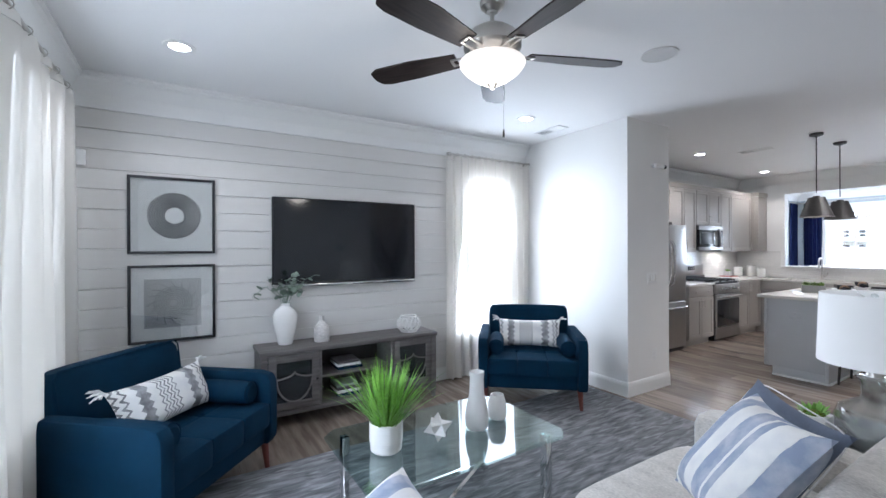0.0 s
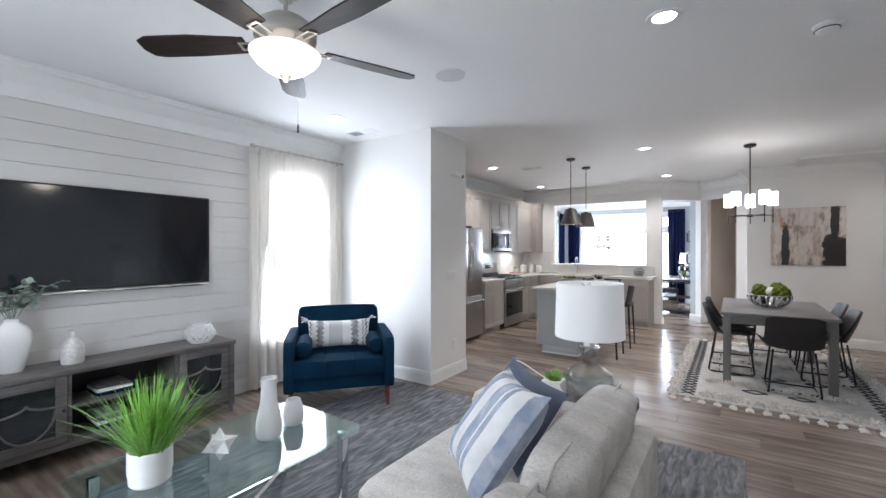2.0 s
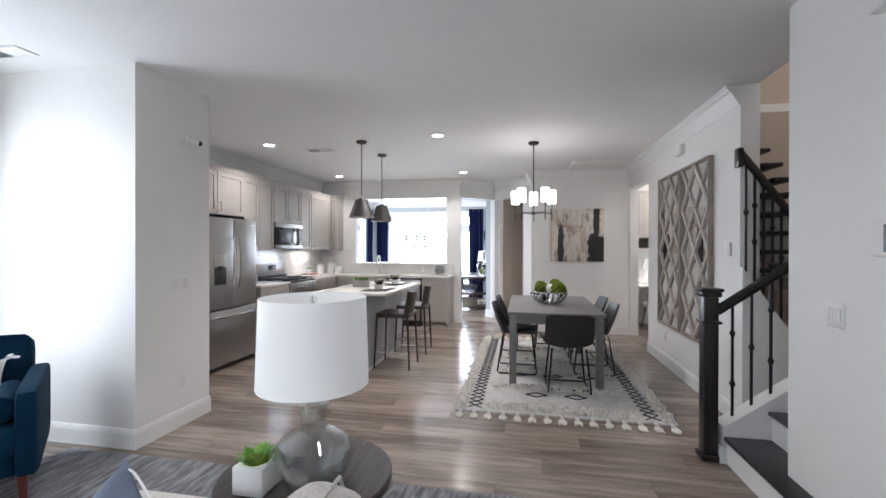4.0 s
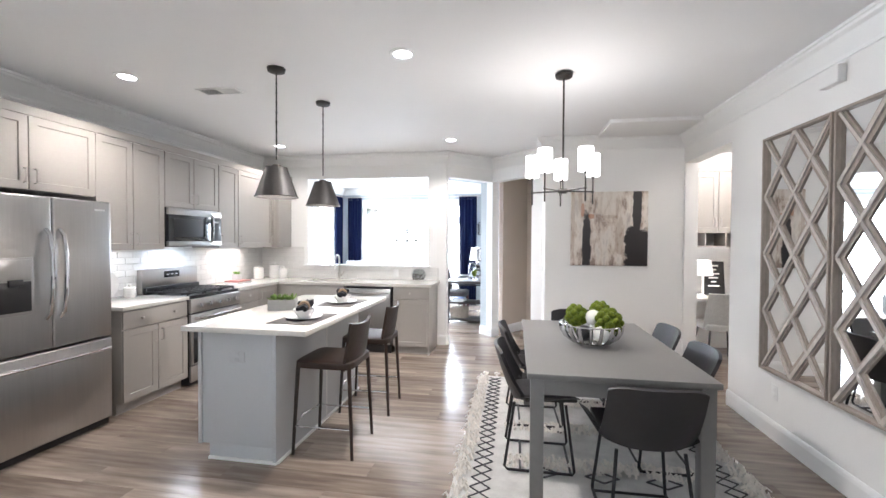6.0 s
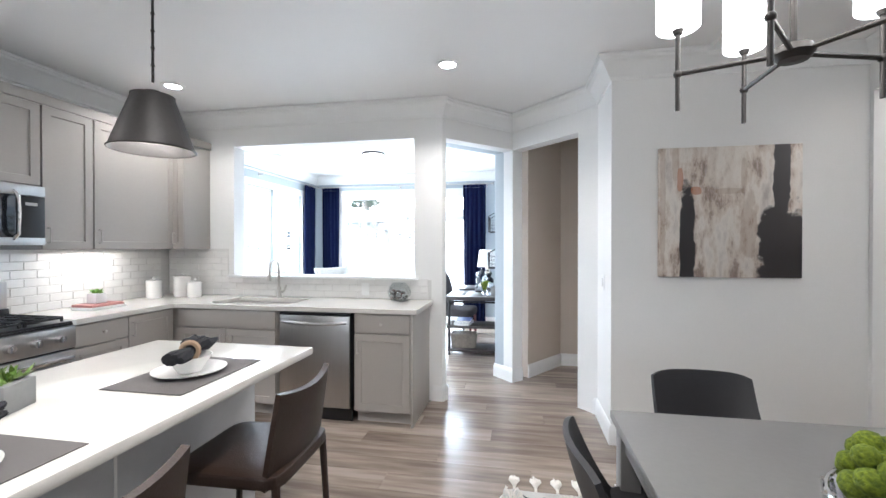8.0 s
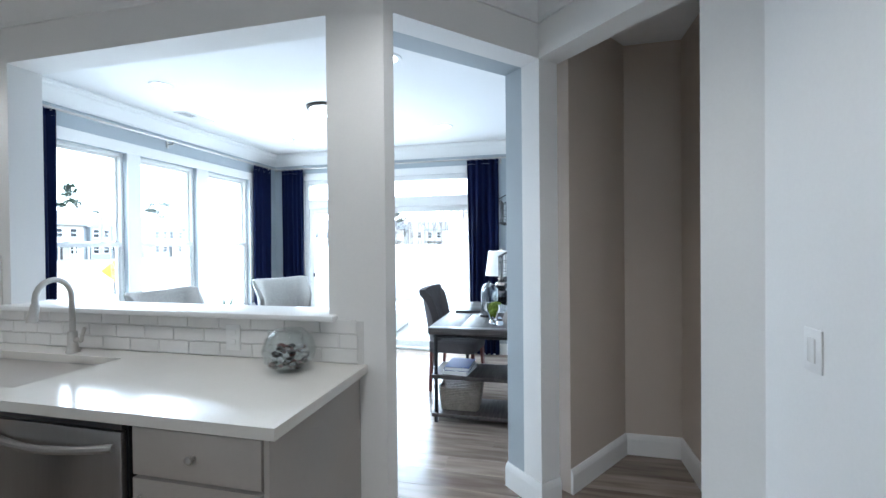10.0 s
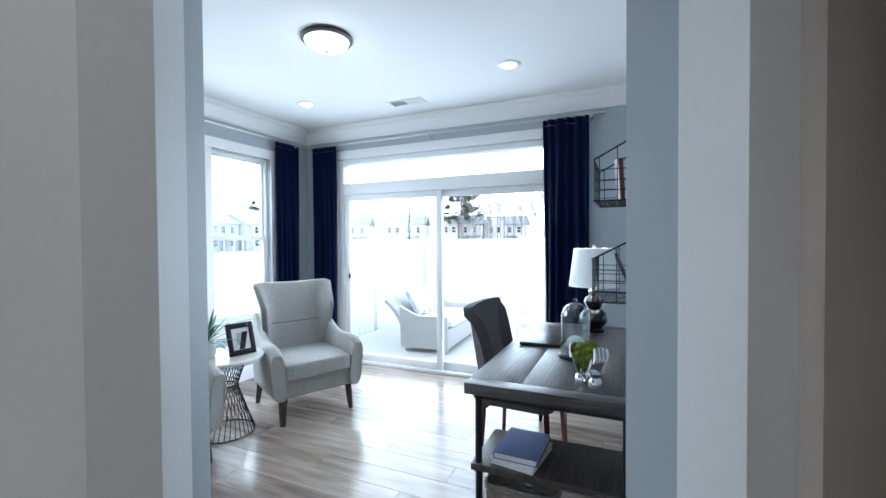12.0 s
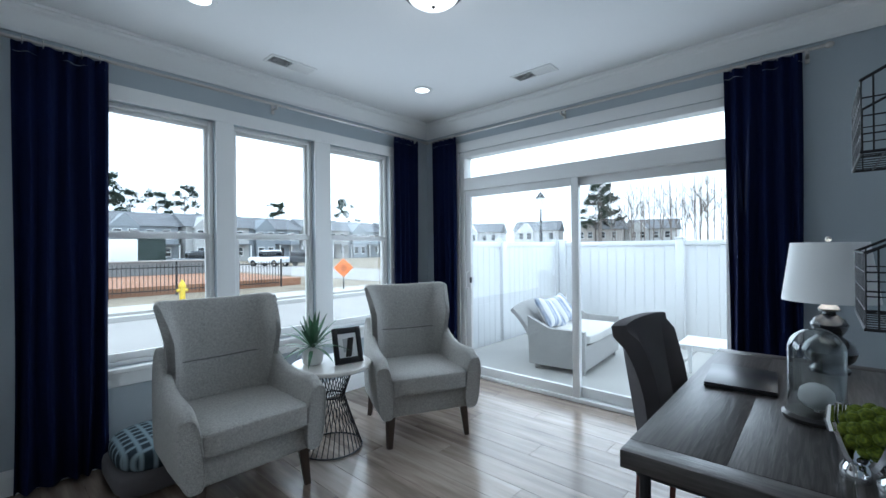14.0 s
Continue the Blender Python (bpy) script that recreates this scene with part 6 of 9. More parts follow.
def place_setting(x, y, turn):
    m = pose(x, y, 0.921, 0, 0, turn)
    tagged(part("placemat", Build().box((-0.22, -0.16, 0), (0.22, 0.16, 0.003), 0.001), mat("placemat_weave", (0.13, 0.12, 0.115), 0.9, fine=400, bump=0.4), None, "", m), "grey-brown woven placemat on the island", "placemat", "placemats")
    tagged(part("plate", Build().lathe([(0.0, 0.0), (0.07, 0.0), (0.125, 0.014), (0.128, 0.018), (0.07, 0.006), (0.0, 0.006)], cap=False, seg=36), CERAMIC, None, "", m @ pose(0, 0, 0.003)), "white dinner plate on a placemat", "plate", "plates")
    tagged(part("bowl", Build().lathe([(0.0, 0.0), (0.04, 0.0), (0.045, 0.006), (0.072, 0.05), (0.078, 0.062), (0.074, 0.062), (0.064, 0.045), (0.035, 0.01), (0.0, 0.009)], cap=False, seg=32), CERAMIC, None, "", m @ pose(0, 0, 0.009)), "white bowl on a dinner plate", "bowl", "bowls")
    nap = thing("napkin", "dark cloth napkin in a wooden ring on a bowl", "napkin", m @ pose(0, 0, 0.072, 0, 0, 20) @ Matrix.Scale(1.3, 4), "napkins")
    cl = Build()
    rnd = random.Random(int(y * 10))
    for k in range(9):
        a = rnd.uniform(-0.5, 0.5)
        cl.tube([(0.0, 0.006 * math.sin(k), 0.01), (0.05, 0.03 * math.sin(a * 3), 0.014 + 0.01 * rnd.random()), (0.12, 0.09 * math.sin(a), 0.012 + 0.02 * rnd.random())], [0.012, 0.018, 0.006], 6)
        cl.tube([(0.0, 0.006 * math.sin(k), 0.01), (-0.06, 0.02 * math.sin(a * 3), 0.012), (-0.11, 0.05 * math.sin(a), 0.004 + 0.02 * rnd.random())], [0.012, 0.016, 0.010], 6)
    part("cloth", cl, NAPCLOTH, nap)
    part("ring", Build().tube([(0.0, 0.024 * math.cos(a), 0.012 + 0.024 * math.sin(a)) for a in [2 * math.pi * i / 16 for i in range(16)]], 0.008, 6, True), mat("ring_wood", (0.3, 0.21, 0.13), 0.6, bump=0.2), nap)


place_setting(-1.42, 6.03, 90)
place_setting(-1.46, 6.80, 90)
pb = thing("planter_box", "grey rectangular planter with green sprigs on the island", "planter", pose(-1.78, 6.36, 0.921, 0, 0, 20))
part("box", Build().box((-0.105, -0.06, 0), (0.105, 0.06, 0.085), 0.004), mat("planter_grey", (0.22, 0.22, 0.22), 0.7), pb)
lv = Build()
rnd = random.Random(21)
for k in range(170):
    a, e = rnd.uniform(0, 6.28), rnd.uniform(0.2, 1.4)
    leaf_mesh(lv, (rnd.uniform(-0.085, 0.085), rnd.uniform(-0.045, 0.045), 0.08), (math.cos(a) * math.cos(e), math.sin(a) * math.cos(e), math.sin(e)), rnd.uniform(0.03, 0.065), 0.018, 0.1)
part("sprigs", lv, mat("sprig_green", (0.15, 0.24, 0.05), 0.5, vary=0.5, scale=30, fine=90, bump=0.0), pb)


def bar_stool(m):
    ob = thing("bar_stool", "dark brown leather counter stool with a low back", "stool", m, "counter stools")
    # seat faces -x (towards the island)
    part("seat", Build().pad((-0.21, -0.21, 0.60), (0.21, 0.21, 0.655), 8, 8, crown=0.12), LEATHER_B, ob)
    part("backrest", Build().sheet(lambda u, v: (0.19 + 0.05 * v - 0.03 * (2 * u - 1) ** 2, (2 * u - 1) * 0.205 * (1 - 0.06 * v), 0.60 + 0.30 * v - 0.02 * v * (2 * u - 1) ** 2 * -1), 14, 8, 0.022), LEATHER_B, ob)
    for sx, sy in ((-1, -1), (-1, 1), (1, -1), (1, 1)):
        part("leg", Build().tube([(sx * 0.185, sy * 0.18, 0.62), (sx * 0.215, sy * 0.20, 0.0)], [0.015, 0.011], 8), BRONZE if sx < 0 else LEATHER_B, ob)
    part("footrest", Build().tube([(-0.205, -0.195, 0.20), (0.205, -0.195, 0.20)], 0.007, 8).tube([(-0.205, 0.195, 0.20), (0.205, 0.195, 0.20)], 0.007, 8)
         .tube([(-0.205, -0.195, 0.20), (-0.25, 0.0, 0.20), (-0.205, 0.195, 0.20)], 0.007, 8), CHROME, ob)
    return ob


st = bar_stool(pose(-1.22, 6.10, 0, 0, 0, 0))
copy_thing(st, pose(-1.20, 6.83, 0, 0, 0, 2))


def pendant(y):
    ob = thing("pendant_lamp", "dark grey conical metal pendant over the island", "pendant light", pose(-1.67, y, 0), "island pendants")
    part("canopy", Build().lathe([(0.0, 2.705), (0.03, 2.705), (0.06, 2.715), (0.065, 2.739), (0.0, 2.739)], cap=False), BRONZE, ob)
    rod_ = Build()
    for k in range(9):
        z = 2.70 - 0.07 * k
        rod_.cyl((0, 0, z - 0.068), (0, 0, z), 0.005, seg=8).ball((0, 0, z), 0.009, sub=1)
    part("stem", rod_, BRONZE, ob)
    part("cap", Build().lathe([(0.0, 2.04), (0.03, 2.035), (0.035, 2.02), (0.0, 2.02)], cap=False, seg=20), BRONZE, ob)
    part("shade", Build().sheet(lambda u, v: ((0.15 - 0.075 * v) * math.cos(2 * math.pi * u), (0.15 - 0.075 * v) * math.sin(2 * math.pi * u), 1.80 + 0.215 * v), 40, 3, 0.003)
         .lathe([(0.0, 2.013), (0.078, 2.013), (0.078, 2.017), (0.0, 2.019)], seg=40, cap=False), SHADEGREY, ob)
    part("rim", Build().tube([(0.151 * math.cos(a), 0.151 * math.sin(a), 1.80) for a in [2 * math.pi * i / 40 for i in range(40)]], 0.004, 6, True), BRONZE, ob)
    part("bulb", Build().ball((0, 0, 1.93), 0.03, sub=2), BULB, ob, "lit bulb")
    point_light("pendant_bulb_lamp", (-1.67, y, 1.87), 4.5, WARM, 0.03)


BULB = glow("lit_bulb", (1.0, 0.85, 0.62), 12.0)
for y in (6.09, 6.85):
    pendant(y)


# ---------- dining ----------
def dining_table():
    ob = thing("dining_table", "grey painted rectangular dining table", "table", pose(0.615, 6.315, 0.018))
    W, L = 0.48, 0.79
    part("tabletop", Build().box((-W, -L, 0.725), (W, L, 0.757), 0.004), TABLEPAINT, ob)
    part("apron", Build().box((-W + 0.06, -L + 0.035, 0.635), (W - 0.06, -L + 0.055, 0.725)).box((-W + 0.06, L - 0.055, 0.635), (W - 0.06, L - 0.035, 0.725))
         .box((-W + 0.035, -L + 0.06, 0.635), (-W + 0.055, L - 0.06, 0.725)).box((W - 0.055, -L + 0.06, 0.635), (W - 0.035, L - 0.06, 0.725)), TABLEPAINT, ob)
    for sx in (-1, 1):
        for sy in (-1, 1):
            part("leg", Build().box((sx * (W - 0.055) - 0.036, sy * (L - 0.055) - 0.036, 0), (sx * (W - 0.055) + 0.036, sy * (L - 0.055) + 0.036, 0.725), 0.004), TABLEPAINT, ob)


dining_table()


def dining_chair(m):
    """Bucket chair; faces -y in its own frame."""
    ob = thing("dining_chair", "charcoal leather bucket chair on a black metal frame", "chair", m, "dining chairs")

    def shell(u, v):
        x = (2 * u - 1)
        if v < 0.5:
            q = v / 0.5
            y = -0.22 + 0.40 * q
            z = 0.44 + 0.03 * (1 - q) ** 2 + 0.05 * x ** 4 * q
            w = 0.215 + 0.02 * q
        else:
            q = (v - 0.5) / 0.5
            y = 0.18 + 0.09 * q + 0.03 * math.sin(math.pi * q / 2) - 0.07 * x * x * (1 - 0.3 * q)
            z = 0.44 + 0.05 * x ** 4 * (1 - q) + 0.335 * q ** 1.1 - 0.025 * q * x ** 6
            w = 0.235 - 0.01 * q
        return (x * w, y, z)
    part("shell", Build().sheet(shell, 16, 22, 0.02), LEATHER_G, ob)
    part("seat_pad", Build().pad((-0.19, -0.20, 0.448), (0.19, 0.16, 0.478), 6, 6, crown=0.1), LEATHER_G, ob)
    for s in (-1, 1):
        part("leg_frame", Build().tube([(s * 0.16, -0.16, 0.43), (s * 0.20, -0.21, 0.03), (s * 0.20, -0.20, 0.010), (s * 0.20, 0.20, 0.010), (s * 0.20, 0.22, 0.03), (s * 0.16, 0.16, 0.43)], 0.009, 8), IRON, ob)
    for cy_, cz_, cw_ in ((-0.19, 0.010, 0.2), (0.0, 0.43, 0.16), (0.12, 0.010, 0.2)):
        part("crossbar", Build().tube([(-cw_, cy_, cz_), (cw_, cy_, cz_)], 0.008, 8), IRON, ob)
    return ob


dc = dining_chair(pose(0.73, 5.60, 0.018, 0, 0, 181))
for x, y, a in ((0.23, 6.13, 90), (0.23, 6.80, 92), (1.06, 6.25, -90), (1.06, 6.90, -88), (0.66, 7.38, 0)):
    copy_thing(dc, pose(x, y, 0.018, 0, 0, a))


def moss_bowl(p, r=0.2):
    ob = thing("decor_bowl", "silver wire bowl on the dining table", "bowl", pose(*p))
    for k in range(18):
        a = 2 * math.pi * k / 18
        part("rib", Build().tube([(r * q * math.cos(a), r * q * math.sin(a), z) for q, z in ((0.35, 0.006), (0.62, 0.02), (0.85, 0.055), (0.97, 0.10), (1.0, 0.14))], [0.005, 0.009, 0.013, 0.014, 0.012], 6), CHROME, ob)
    part("base_ring", Build().tube([(r * 0.36 * math.cos(a), r * 0.36 * math.sin(a), 0.008) for a in [2 * math.pi * i / 30 for i in range(30)]], 0.007, 6, True), CHROME, ob)
    part("rim", Build().tube([(r * math.cos(a), r * math.sin(a), 0.14) for a in [2 * math.pi * i / 40 for i in range(40)]], 0.005, 6, True), CHROME, ob)


def moss_ball(p, r, seed):
    rnd = random.Random(seed)
    b = Build()
    b.ball((0, 0, 0), r * 0.8, sub=2)
    for k in range(26):
        z = 1 - 2 * (k + 0.5) / 26
        a = k * 2.399963
        s = math.sqrt(1 - z * z)
        b.ball((r * 0.78 * s * math.cos(a), r * 0.78 * s * math.sin(a), r * 0.78 * z), r * rnd.uniform(0.27, 0.38), sub=2)
    tagged(part("moss_ball", b, MOSS, None, "", pose(*p)), "fuzzy green moss ball in the wire bowl", "moss ball", "moss balls")


BX, BY, BZ = 0.59, 6.28, 0.776
moss_bowl((BX, BY, BZ), 0.205)
for dx, dy, dz, r, sd_ in ((-0.085, 0.075, 0.18, 0.078, 1), (0.105, -0.07, 0.165, 0.088, 2), (0.085, 0.125, 0.205, 0.075, 3)):
    moss_ball((BX + dx, BY + dy, BZ + dz), r, sd_)
tagged(part("decor_ball", Build().ball((0, 0, 0), 0.055), CERAMIC, None, "", pose(BX + 0.02, BY + 0.03, BZ + 0.175)), "white ridged ceramic ball in the wire bowl", "ornament")
tagged(part("decor_ball", Build().ball((0, 0, 0), 0.055), BLACK, None, "", pose(BX - 0.06, BY - 0.10, BZ + 0.09)), "dark ceramic ball in the wire bowl", "ornament")
tagged(part("decor_ball", Build().ball((0, 0, 0), 0.055), MATTEW, None, "", pose(BX + 0.05, BY - 0.10, BZ + 0.085)), "white ceramic ball in the wire bowl", "ornament")


def chandelier():
    ob = thing("chandelier", "bronze five-arm chandelier with lit white glass shades", "chandelier", pose(0.415, 6.50, -0.01))
    part("canopy", Build().lathe([(0.0, 2.705), (0.03, 2.705), (0.06, 2.715), (0.065, 2.739), (0.0, 2.739)], cap=False), BRONZE, ob)
    part("stem", Build().cyl((0, 0, 1.87), (0, 0, 2.71), 0.007, seg=10), BRONZE, ob)
    part("hub", Build().lathe([(0.0, 1.85), (0.03, 1.853), (0.042, 1.868), (0.036, 1.885), (0.0, 1.89)], cap=False), BRONZE, ob)
    for k in range(5):
        a = radians(16 + 72 * k)
        c, s = math.cos(a), math.sin(a)
        arm = part("arm", Build().tube([(0, 0, 1.87), (0.235 * c, 0.235 * s, 1.87)], 0.006, 8).cyl((0.235 * c, 0.235 * s, 1.775), (0.235 * c, 0.235 * s, 1.98), 0.006, seg=10).ball((0.235 * c, 0.235 * s, 1.87), 0.011, sub=2), BRONZE, ob)
        part("candle_cup", Build().lathe([(0.0, 1.972), (0.01, 1.972), (0.014, 1.984), (0.0, 1.986)], (0.235 * c, 0.235 * s, 0), 16, False), BRONZE, arm)
        part("shade", Build().lathe([(0.0, 1.986), (0.048, 1.986), (0.052, 1.99), (0.052, 2.148), (0.049, 2.152), (0.0, 2.152)], (0.235 * c, 0.235 * s, 0), 28, False), SHADELIT, arm, "lit white glass cylinder shade")
    point_light("chandelier_lamp", (0.417, 6.48, 2.07), 6, WARM, 0.3)


chandelier()


LEGWOODP = mat("pine_stretcher", (0.38, 0.28, 0.18), 0.7, vary=0.2, scale=6, fine=50)


def painting():
    ob = thing("painting", "large abstract canvas in browns, creams and black", "painting", pose(1.165, 8.53, 1.64))
    m = bpy.data.materials.new("abstract_paint")
    m.use_nodes = True
    n, l = m.node_tree.nodes, m.node_tree.links
    b = n["Principled BSDF"]
    b.inputs["Roughness"].default_value = 0.55
    tc, mp = n.new("ShaderNodeTexCoord"), n.new("ShaderNodeMapping")
    mp.inputs["Scale"].default_value = (4.5, 1, 1.5)
    l.new(tc.outputs["Object"], mp.inputs[0])
    nz = n.new("ShaderNodeTexNoise")
    nz.inputs["Scale"].default_value, nz.inputs["Detail"].default_value, nz.inputs["Roughness"].default_value = 1.6, 9, 0.7
    l.new(mp.outputs[0], nz.inputs["Vector"])
    cr = n.new("ShaderNodeValToRGB")
    e = cr.color_ramp.elements
    for _ in range(3):
        e.new(0.5)
    for el, (p, c) in zip(e, ((0.30, (0.13, 0.10, 0.09)), (0.42, (0.30, 0.23, 0.19)), (0.47, (0.56, 0.48, 0.41)), (0.55, (0.72, 0.67, 0.61)), (0.70, (0.45, 0.40, 0.37)))):
        el.position, el.color = p, (*c, 1)
    l.new(nz.outputs[0], cr.inputs[0])
    # dark shapes with rough edges
    sep = n.new("ShaderNodeSeparateXYZ")
    l.new(tc.outputs["Object"], sep.inputs[0])
    n3 = n.new("ShaderNodeTexNoise")
    n3.inputs["Scale"].default_value, n3.inputs["Detail"].default_value = 9, 8
    l.new(tc.outputs["Object"], n3.inputs["Vector"])
    last = cr.outputs[0]
    TAN, RUST, INK, CREAM = (0.34, 0.24, 0.17), (0.42, 0.16, 0.07), (0.028, 0.024, 0.026), (0.70, 0.66, 0.60)
    for cx, cz, rx, rz, tone in ((-0.02, 0.30, 0.13, 0.17, CREAM), (0.12, -0.10, 0.05, 0.22, TAN), (-0.41, 0.10, 0.018, 0.5, TAN), (-0.33, 0.33, 0.022, 0.13, TAN), (-0.30, 0.22, 0.02, 0.08, RUST),
                                 (0.0, 0.14, 0.10, 0.018, TAN), (0.09, 0.26, 0.018, 0.10, TAN), (0.325, -0.30, 0.15, 0.36, INK), (0.315, 0.26, 0.05, 0.5, INK), (-0.255, -0.20, 0.048, 0.42, INK), (-0.20, 0.145, 0.035, 0.03, RUST)):

        def mth(op, a, c):
            q = n.new("ShaderNodeMath")
            q.operation = op
            for i, val in enumerate((a, c)):
                if isinstance(val, (int, float)):
                    q.inputs[i].default_value = val
                else:
                    l.new(val, q.inputs[i])
            return q.outputs[0]
        dx = mth("DIVIDE", mth("SUBTRACT", sep.outputs[0], cx), rx)
        dz = mth("DIVIDE", mth("SUBTRACT", sep.outputs[2], cz), rz)
        d = mth("ADD", mth("POWER", mth("ABSOLUTE", dx, 0), 3), mth("POWER", mth("ABSOLUTE", dz, 0), 3))
        d = mth("ADD", d, mth("MULTIPLY", mth("SUBTRACT", n3.outputs[0], 0.5), 3.0))
        mr = n.new("ShaderNodeMapRange")
        mr.inputs["From Min"].default_value, mr.inputs["From Max"].default_value = 0.8, 1.1
        mr.inputs["To Min"].default_value, mr.inputs["To Max"].default_value = {INK: 1.0, RUST: 0.7}.get(tone, 0.4), 0
        l.new(d, mr.inputs[0])
        mx = n.new("ShaderNodeMix")
        mx.data_type = "RGBA"
        mx.inputs[7].default_value = (*tone, 1)
        l.new(mr.outputs[0], mx.inputs[0])
        l.new(last, mx.inputs[6])
        last = mx.outputs[2]
    l.new(last, b.inputs["Base Color"])
    bp = n.new("ShaderNodeBump")
    bp.inputs["Strength"].default_value, bp.inputs["Distance"].default_value = 0.4, 0.01
    l.new(nz.outputs[0], bp.inputs["Height"])
    l.new(bp.outputs[0], b.inputs["Normal"])
    part("canvas", Build().box((-0.435, -0.042, -0.44), (0.435, -0.012, 0.44), 0.006), m, ob)
    for lo, hi in (((-0.425, -0.012, -0.43), (-0.385, 0, 0.43)), ((0.385, -0.012, -0.43), (0.425, 0, 0.43)), ((-0.385, -0.012, 0.39), (0.385, 0, 0.43)), ((-0.385, -0.012, -0.43), (0.385, 0, -0.39))):
        part("stretcher_bar", Build().box(lo, hi), LEGWOODP, ob, soft=False)


painting()


def mirror_panel(y, w):
    ob = thing("mirror_panel", "tall mirror panel under a wooden diamond lattice", "mirror", pose(XM, y, 0.51, 0, 0, -90), "mirror panels")
    h, f = 1.77, 0.018
    part("mirror", Build().box((-w / 2 + f, -0.022, f), (w / 2 - f, -0.010, h - f)), MIRROR, ob, soft=False)
    part("frame", Build().box((-w / 2, -0.05, 0), (-w / 2 + f, 0, h), 0.003).box((w / 2 - f, -0.05, 0), (w / 2, 0, h), 0.003).box((-w / 2 + f, -0.05, 0), (w / 2 - f, 0, f), 0.003)
         .box((-w / 2 + f, -0.05, h - f), (w / 2 - f, 0, h), 0.003), LATTICE, ob)
    cols, rows = 2, 4
    cw, ch = (w - 2 * f) / cols, (h - 2 * f) / rows
    xa, xb, za, zb = -w / 2 + f, w / 2 - f, f, h - f
    for layer, (hw, y0, y1) in enumerate(((0.047, -0.030, -0.022), (0.017, -0.040, -0.030))):
        for s in (-1, 1):
            slope = s * ch / cw
            for k in range(-rows * 2, rows * 2 + cols * 2):
                z_at0 = za + k * ch
                pts = []
                # clip the slanting line to the panel
                for x in (xa, xb):
                    pts.append((x, z_at0 + slope * (x - xa)))
                (x0, z0), (x1, z1) = pts
                if max(z0, z1) <= za + 0.01 or min(z0, z1) >= zb - 0.01:
                    continue
                t0, t1 = 0.0, 1.0
                for zc, inside in ((za, 1), (zb, -1)):
                    d0, d1 = (z0 - zc) * inside, (z1 - zc) * inside
                    if d0 < 0:
                        t0 = max(t0, d0 / (d0 - d1))
                    if d1 < 0:
                        t1 = min(t1, d0 / (d0 - d1))
                if t1 - t0 < 0.05:
                    continue
                a = Vector((x0 + (x1 - x0) * t0, 0, z0 + (z1 - z0) * t0))
                c = Vector((x0 + (x1 - x0) * t1, 0, z0 + (z1 - z0) * t1))
                d = (c - a).normalized()
                nrm = Vector((-d.z, 0, d.x)) * hw
                off = 0.0012 * (1 if s > 0 else 0)
                b = Build()
                vs = []
                for yy in (y0 - off, y1 - off):
                    for p in (a - nrm, c - nrm, c + nrm, a + nrm):
                        vs.append(b.bm.verts.new((min(max(p.x, xa), xb), yy, min(max(p.z, za), zb))))
                for fc in ((0, 1, 2, 3), (7, 6, 5, 4), (0, 4, 5, 1), (1, 5, 6, 2), (2, 6, 7, 3), (3, 7, 4, 0)):
                    b.bm.faces.new([vs[i] for i in fc])
                part("slat", b, LATTICE if layer == 0 else LATTICE2, ob, soft=False)


LATTICE = mat("grey_brown_wood", (0.32, 0.27, 0.23), 0.6, vary=0.2, scale=8, fine=60, bump=0.15, stretch=(1, 1, 0.3))
LATTICE2 = mat("pale_grey_wood", (0.50, 0.46, 0.42), 0.6, vary=0.2, scale=8, fine=60, bump=0.15, stretch=(1, 1, 0.3))
mirror_panel(6.52, 0.72)
mirror_panel(5.78, 0.72)


